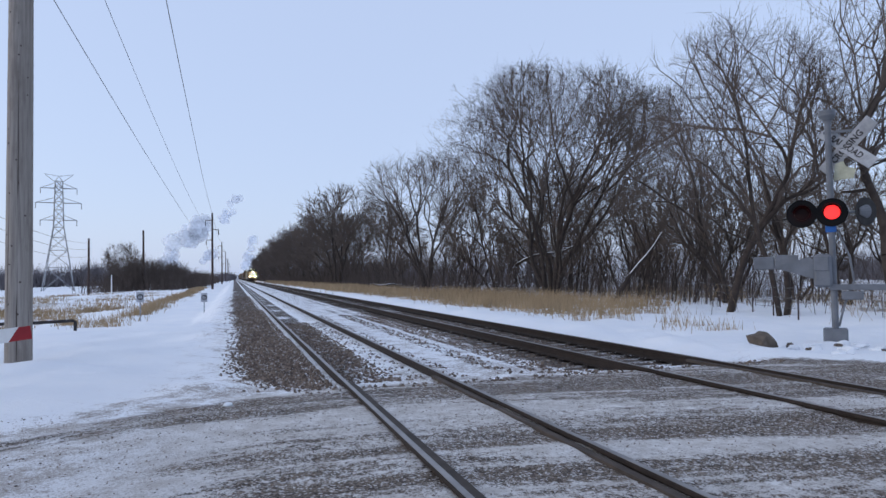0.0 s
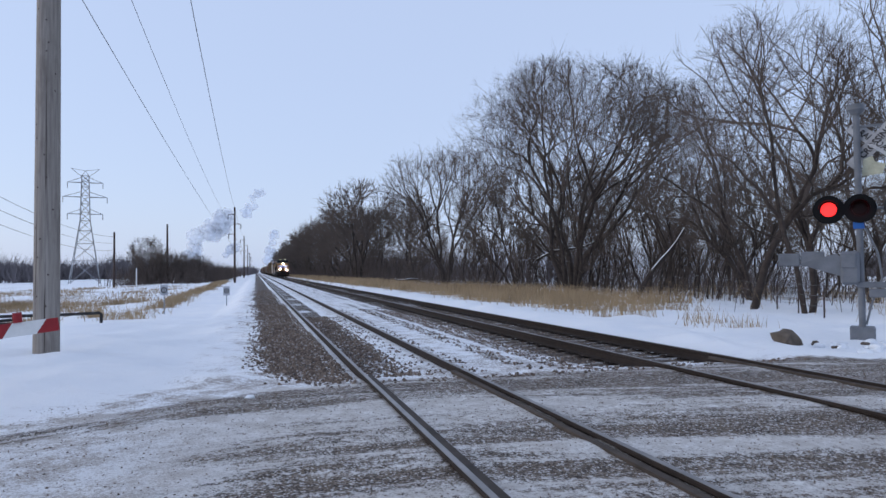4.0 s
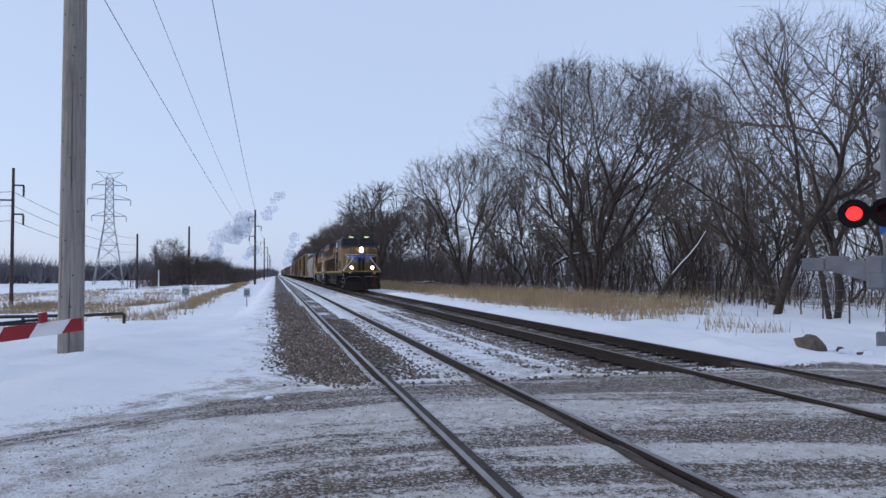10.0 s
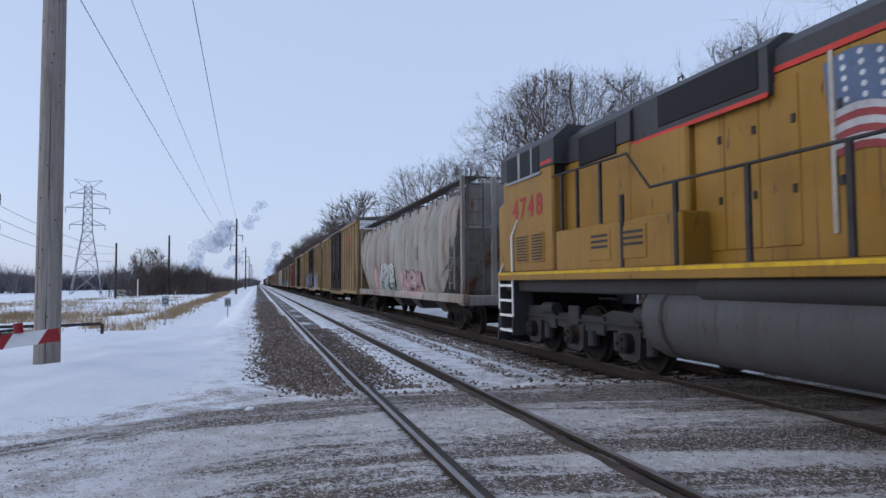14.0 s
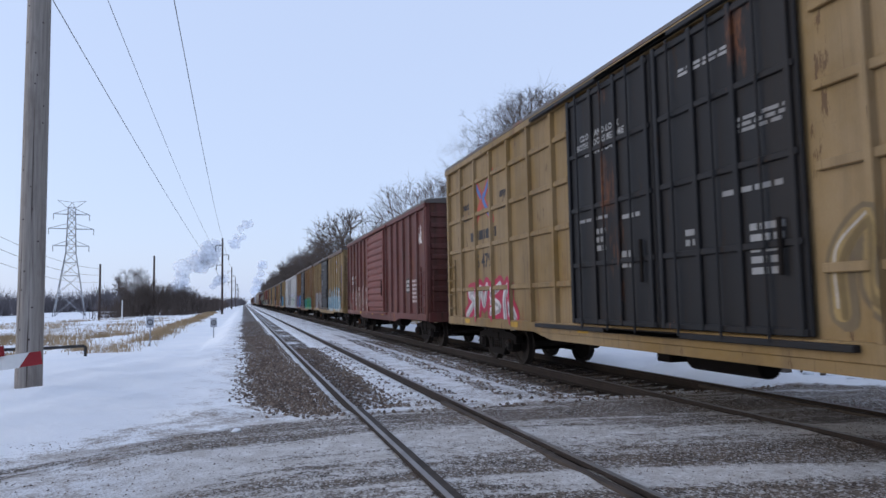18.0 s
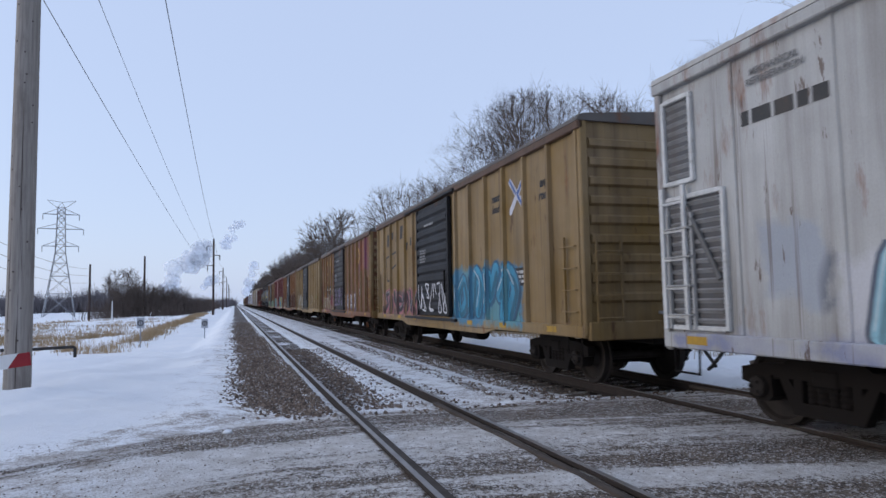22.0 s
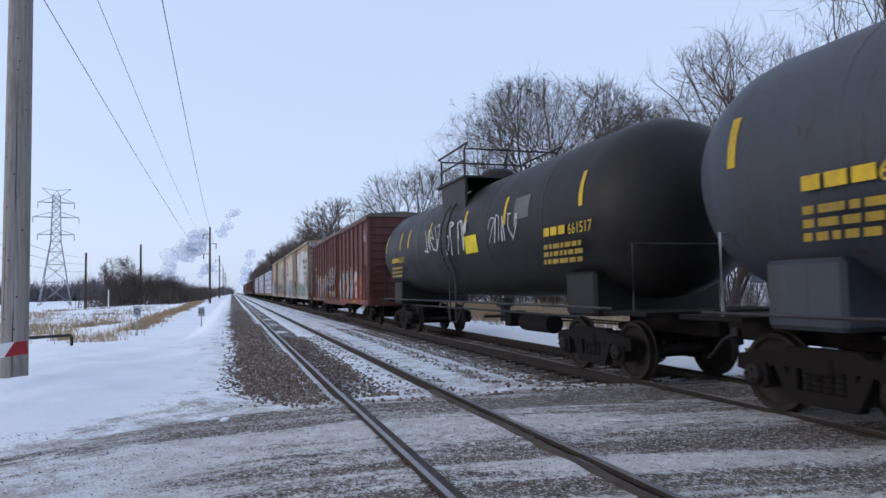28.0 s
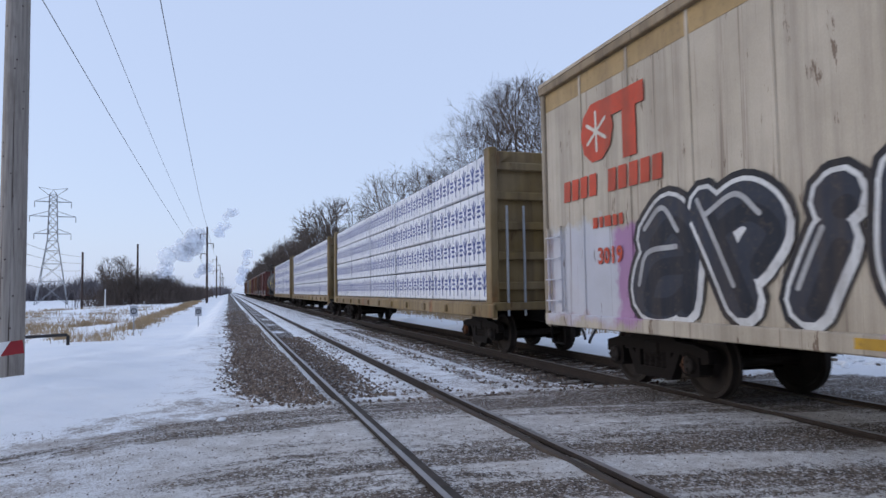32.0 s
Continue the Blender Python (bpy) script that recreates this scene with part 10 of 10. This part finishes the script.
def crossing_signal():
    bz = gz(13.9, 12.4)
    s = thing("crossing_signal", "railway crossing signal with crossbuck and red flashing lamps", "signal", at=pose(13.9, 12.4, bz, 0, 0, -48.3))
    part("base", Build().box(-0.26, 0.26, -0.26, 0.26, -0.1, 0.35, 0.03), M["signal"], s)
    part("mast", Build().tube([(0, 0, 0.2), (0, 0, 5.48)], 0.075, 14), M["signal"], s, "grey aluminium mast", smooth=True)
    part("bell", Build().lathe([(0, 0.10), (0.12, 0.19), (0.25, 0.19), (0.27, 0)], 16, "z").shift(0, 0, 5.42), M["signal"], s, smooth=True)
    part("top_bracket", Build().box(-0.1, 1.0, -0.03, 0.03, 5.10, 5.16), M["signal"], s)
    for k, (tilt, text) in enumerate(((45, "CROSSING"), (-45, "RAILROAD"))):
        blade = part("crossbuck_blade", Build().box(-0.85, 0.85, -0.012, 0.012, -0.15, 0.15, 0.004), plain("worn_crossbuck", (0.36, 0.37, 0.39), 0.6), s, "greyish white crossbuck blade")
        blade.matrix_basis = pose(0.38, -0.10 - 0.03 * (k == 0), 4.72, 0, -tilt, 0) @ pose(0, 0, 0, 0, 0, -32)
        words(text, 0.21, M["steel"], blade, on_front(0, -0.07, -0.014), bold=0.006)
    part("rear_plate", Build().prism([(0.08, 3.95), (0.5, 3.98), (0.56, 4.2), (0.35, 4.28), (0.3, 4.42), (0.12, 4.35)], "y", 0.05, 0.08), plain("pale_cream_plate", (0.5, 0.5, 0.38), 0.6), s)
    part("lamp_bracket", Build().tube([(-0.75, 0, 3.16), (0.75, 0, 3.16)], 0.03, 8).box(-0.06, 0.06, -0.1, 0.1, 3.0, 3.32, 0.02), M["signal"], s)
    lenses = []
    for x in (-0.62, 0.02):
        h = part("lamp_background", Build().lathe([(-0.17, 0.0), (-0.17, 0.16), (-0.175, 0.335), (-0.16, 0.345), (-0.145, 0.335), (-0.145, 0.0)], 32, "y").shift(x, 0, 3.16), M["lamp_black"], s, "black round lamp background", smooth=True)
        hood = Build()
        n = 18
        v = []
        for k in range(n + 1):
            a = math.pi * (0.02 + 0.96 * k / n)
            for y, r in ((-0.17, 0.20), (-0.50, 0.21)):
                v.append((x + r * math.cos(a), y, 3.16 + r * math.sin(a)))
        hood.add(v, [(2 * k, 2 * k + 1, 2 * k + 3, 2 * k + 2) for k in range(n)])
        part("lamp_hood", hood, M["lamp_black"], h)
        part("lamp_case", Build().tube([(x, -0.13, 3.16), (x, 0.16, 3.16)], [0.17, 0.12], 16), M["lamp_black"], h)
        lens = Build().lathe([(-0.03, 0.0), (-0.03, 0.10), (-0.012, 0.165), (0.0, 0.17), (0.012, 0.165), (0.03, 0.10), (0.03, 0.0)], 24, "y").mesh("lens", True)
        lens.materials.append(M["lens_red"])
        lens.materials.append(M["lens_dark"])
        lens.polygons.foreach_set("material_index", [1 if p.center.y > 0 else 0 for p in lens.polygons])
        ob = new("lens", lens)
        ob.parent = s
        tagged(ob, "round red signal lens that turns its lit face out")
        ob.matrix_basis = pose(x, -0.215, 3.16)
        lenses.append((ob, x))
    back = part("rear_lamp", Build().lathe([(-0.02, 0.0), (-0.02, 0.335), (0.0, 0.345), (0.02, 0.335), (0.02, 0.0)], 28, "y"), M["steel"], s, "grey lamp background facing the far road")
    back.matrix_basis = pose(0.72, 0.1, 3.16, 0, 0, 50)
    part("rear_lamp_case", Build().tube([(0.72, 0.1, 3.16), (0.55, -0.05, 3.16)], [0.17, 0.10], 14), M["signal"], s)
    part("blue_plate", Build().box(-0.13, 0.10, -0.10, -0.08, 2.68, 2.86), ink((0.03, 0.13, 0.42)), s, "small blue notice")
    part("mechanism", Build().box(-0.42, -0.02, -0.25, 0.15, 1.35, 2.15, 0.06), M["signal"], s, "grey gate mechanism case")
    part("mechanism_lid", Build().box(-0.40, -0.10, -0.275, -0.245, 1.75, 2.1, 0.03), M["signal"], s)
    for x0, x1 in ((-1.75, -1.25), (-1.25, -0.72)):
        part("counterweight", Build().box(x0, x1 - 0.02, -0.12, 0.02, 1.80, 2.12 if x0 < -1.3 else 2.16, 0.02), M["signal"], s, "grey steel counterweight")
    part("support_arm", Build().prism([(-1.3, 1.85), (-0.5, 2.1), (-0.1, 1.75), (-0.1, 1.45), (-0.55, 1.6)], "y", -0.20, -0.16), M["signal"], s)
    part("support_arm", Build().box(-0.1, 1.25, -0.14, -0.10, 1.28, 1.42, 0.01).box(0.15, 0.6, -0.2, 0.0, 1.05, 1.25, 0.02), M["signal"], s)
    part("conduit", Build().tube([(0.12, 0, 2.7), (0.35, 0, 2.1), (0.42, 0, 1.5), (0.2, 0, 0.9), (0.08, 0, 0.4)], 0.025, 7), M["signal"], s)
    return s, lenses


SIGNAL, LENSES = crossing_signal()


def lump(name, x, y, sx, sy, sz, mat, label, category, seed, n=3, sink=0.25):
    bm = bmesh.new()
    bmesh.ops.create_icosphere(bm, subdivisions=n, radius=1)
    for v in bm.verts:
        d = 1 + 0.35 * noise.noise(v.co * 1.3 + Vector((seed, 0, 0))) + 0.15 * noise.noise(v.co * 3.5 + Vector((0, seed, 0)))
        v.co = Vector((v.co.x * sx, v.co.y * sy, v.co.z * sz)) * d
    me = bpy.data.meshes.new(name)
    bm.to_mesh(me)
    bm.free()
    ob = tagged(part(name, me, mat), label, category)
    ob.matrix_basis = pose(x, y, gz(x, y) + sz * (1 - 2 * sink))
    return ob


lump("boulder", 11.15, 11.85, 0.30, 0.26, 0.22, M["rock"], "brown angular boulder half sunk in snow", "rock", 3, 2)
rs = random.Random(21)
for k in range(30):
    tagged(lump("snow_clod", rs.uniform(11.6, 14.2), rs.uniform(10.2, 11.9), rs.uniform(0.05, 0.17), rs.uniform(0.05, 0.15), rs.uniform(0.03, 0.08), M["snow"] if k % 5 else M["rock"], "clod of ploughed dirty snow beside the road", "snow clod", k, 2), group="ploughed clods")
for k in range(1):
    tagged(lump("snow_clod", rs.uniform(-0.6, 0.2), rs.uniform(8.5, 9.5), rs.uniform(0.03, 0.09), rs.uniform(0.03, 0.08), rs.uniform(0.02, 0.05), M["snow"], "small clod of dirty snow on the bank", "snow clod", k + 40, 2), group="ploughed clods")


def field_fence():
    """A thin wire fence in the weeds behind the woods' edge."""
    f = thing("wire_fence", "thin sagging wire fence in the weeds behind the trees", "fence")
    last = None
    for k in range(17):
        x, y = 20.6 + 1.05 * k, 20.0 + 2.3 * k
        z = gz(x, y)
        p = part("post", Build().tube([(x, y, z - 0.2), (x + 0.03, y, z + 1.35)], 0.03, 6), M["dark_pole"], f)
        if last:
            for h in (0.45, 0.85, 1.25):
                part("fence_wire", Build().tube([(last[0], last[1], last[2] + h), ((x + last[0]) / 2, (y + last[1]) / 2, (z + last[2]) / 2 + h - 0.03), (x, y, z + h)], 0.007, 4), M["wire"], f)
        last = (x, y, z)


field_fence()


def fallen_log(x0, y0, x1, y1, h0, h1, r, label):
    a, b = Vector((x0, y0, gz(x0, y0) + h0)), Vector((x1, y1, gz(x1, y1) + h1))
    t = thing("leaning_trunk", label, "tree trunk", "leaning trunks")
    pts = [a.lerp(b, k / 6) + Vector((0, 0, 0.25 * math.sin(k * 0.9))) for k in range(7)]
    part("trunk", Build().tube(pts, [r * (1 - 0.1 * k) for k in range(7)], 8), M["bark"], t, smooth=True)
    part("snow_cover", Build().tube([p + Vector((0, -0.02, r * 0.66)) for p in pts], [r * 0.42 * (1 - 0.12 * k) for k in range(7)], 7), M["snow"], t, "line of snow along the trunk", smooth=True)


fallen_log(22.6, 36.0, 26.2, 36.0, 0, 4.6, 0.17, "leaning dark trunk with snow along it")
fallen_log(23.0, 52.0, 27.5, 50.0, 2.6, 4.4, 0.14, "broken bough with snow along it")
fallen_log(21.0, 84.0, 16.5, 80.0, 0.3, 0.9, 0.22, "fallen snow-covered trunk at the wood's edge")


def steam():
    """Plumes of a far power station, as clumps of soft lumps."""
    m = Mat("far_steam", 1.0)
    m.color(m.mix(m.ramp(m.noise(0.02, 4), 0.3, 0.7), (0.84, 0.88, 0.95), (0.94, 0.95, 0.97)))
    tr = m.n("BsdfTransparent")
    mx = m.n("MixShader")
    m.link(m.ramp(m.noise(0.05, 6, 0.62), 0.35, 0.65, (0.30, 0.30, 0.30), (0.85, 0.85, 0.85)), mx.inputs[0])
    m.link(m.b.outputs[0], mx.inputs[1])
    m.link(tr.outputs[0], mx.inputs[2])
    m.link(mx.outputs[0], m.t.nodes["Material Output"].inputs[0])
    r = random.Random(2)
    for path, n, size, label in (([(-135, 30), (-120, 75), (-85, 100), (-60, 115)], 26, 24, "broad bluish steam cloud far behind the field"), ([(-60, 40), (-35, 60), (-20, 130), (0, 165), (20, 180)], 18, 13, "rising bluish steam plume behind the poles"),
                                 ([(25, 20), (40, 60), (34, 95)], 12, 15, "bluish steam plume beyond the railway")):
        bm = bmesh.new()
        for k in range(n):
            u = r.uniform(0, len(path) - 1.001)
            i = int(u)
            a, b = path[i], path[i + 1]
            c = Vector((a[0] + (b[0] - a[0]) * (u - i) + r.gauss(0, size * 0.35), 1500 + r.gauss(0, 15), a[1] + (b[1] - a[1]) * (u - i) + r.gauss(0, size * 0.25)))
            s = size * r.uniform(0.35, 0.8)
            got = bmesh.ops.create_icosphere(bm, subdivisions=3, radius=1)
            for v in got["verts"]:
                d = 1 + 0.4 * noise.noise(v.co * 1.6 + Vector((k * 3.1, 0, 0))) + 0.2 * noise.noise(v.co * 4 + Vector((0, k, 0)))
                v.co = c + v.co * s * d
        me = bpy.data.meshes.new("steam_cloud")
        bm.to_mesh(me)
        bm.free()
        me.polygons.foreach_set("use_smooth", [True] * len(me.polygons))
        tagged(part("steam_cloud", me, m.m), label, "steam cloud", "power station steam", kind="structure")


steam()


# ---- all that moves ----
SPEED, FRONT = 20.6, 13.8 + 20.6 * 12           # metres a second; the train's head at the start


def motions():
    for row in CARS:
        car, u = row[0], row[1]
        x, z = (row[2], row[3]) if len(row) > 2 else (0.0, 0.0)
        walk(car, [(t, pose(FAR_TRACK + x, FRONT + u - SPEED * t, z)) for t in (0.0, 8.0, 16.0, 24.0, 32.0)])
    lamps()


def lamps():
    """The two signal lenses turn by turns, every 0.59 s, as long as the signal is in view."""
    for ob, x in LENSES:
        lit = x > -0.3                          # the one by the mast is lit first
        rows, angle, t = [(0.0, 0.0 if lit else 180.0)], 0.0 if lit else 180.0, 0.30
        while t < 31.8:
            for k in range(4):
                rows.append((t + k / 30, angle + 60.0 * k))
            angle += 180.0
            t += 0.597
        rows.append((32.0, angle))
        walk(ob, [(t, pose(x, -0.215, 3.16, 0, 0, a)) for t, a in rows])


motions()
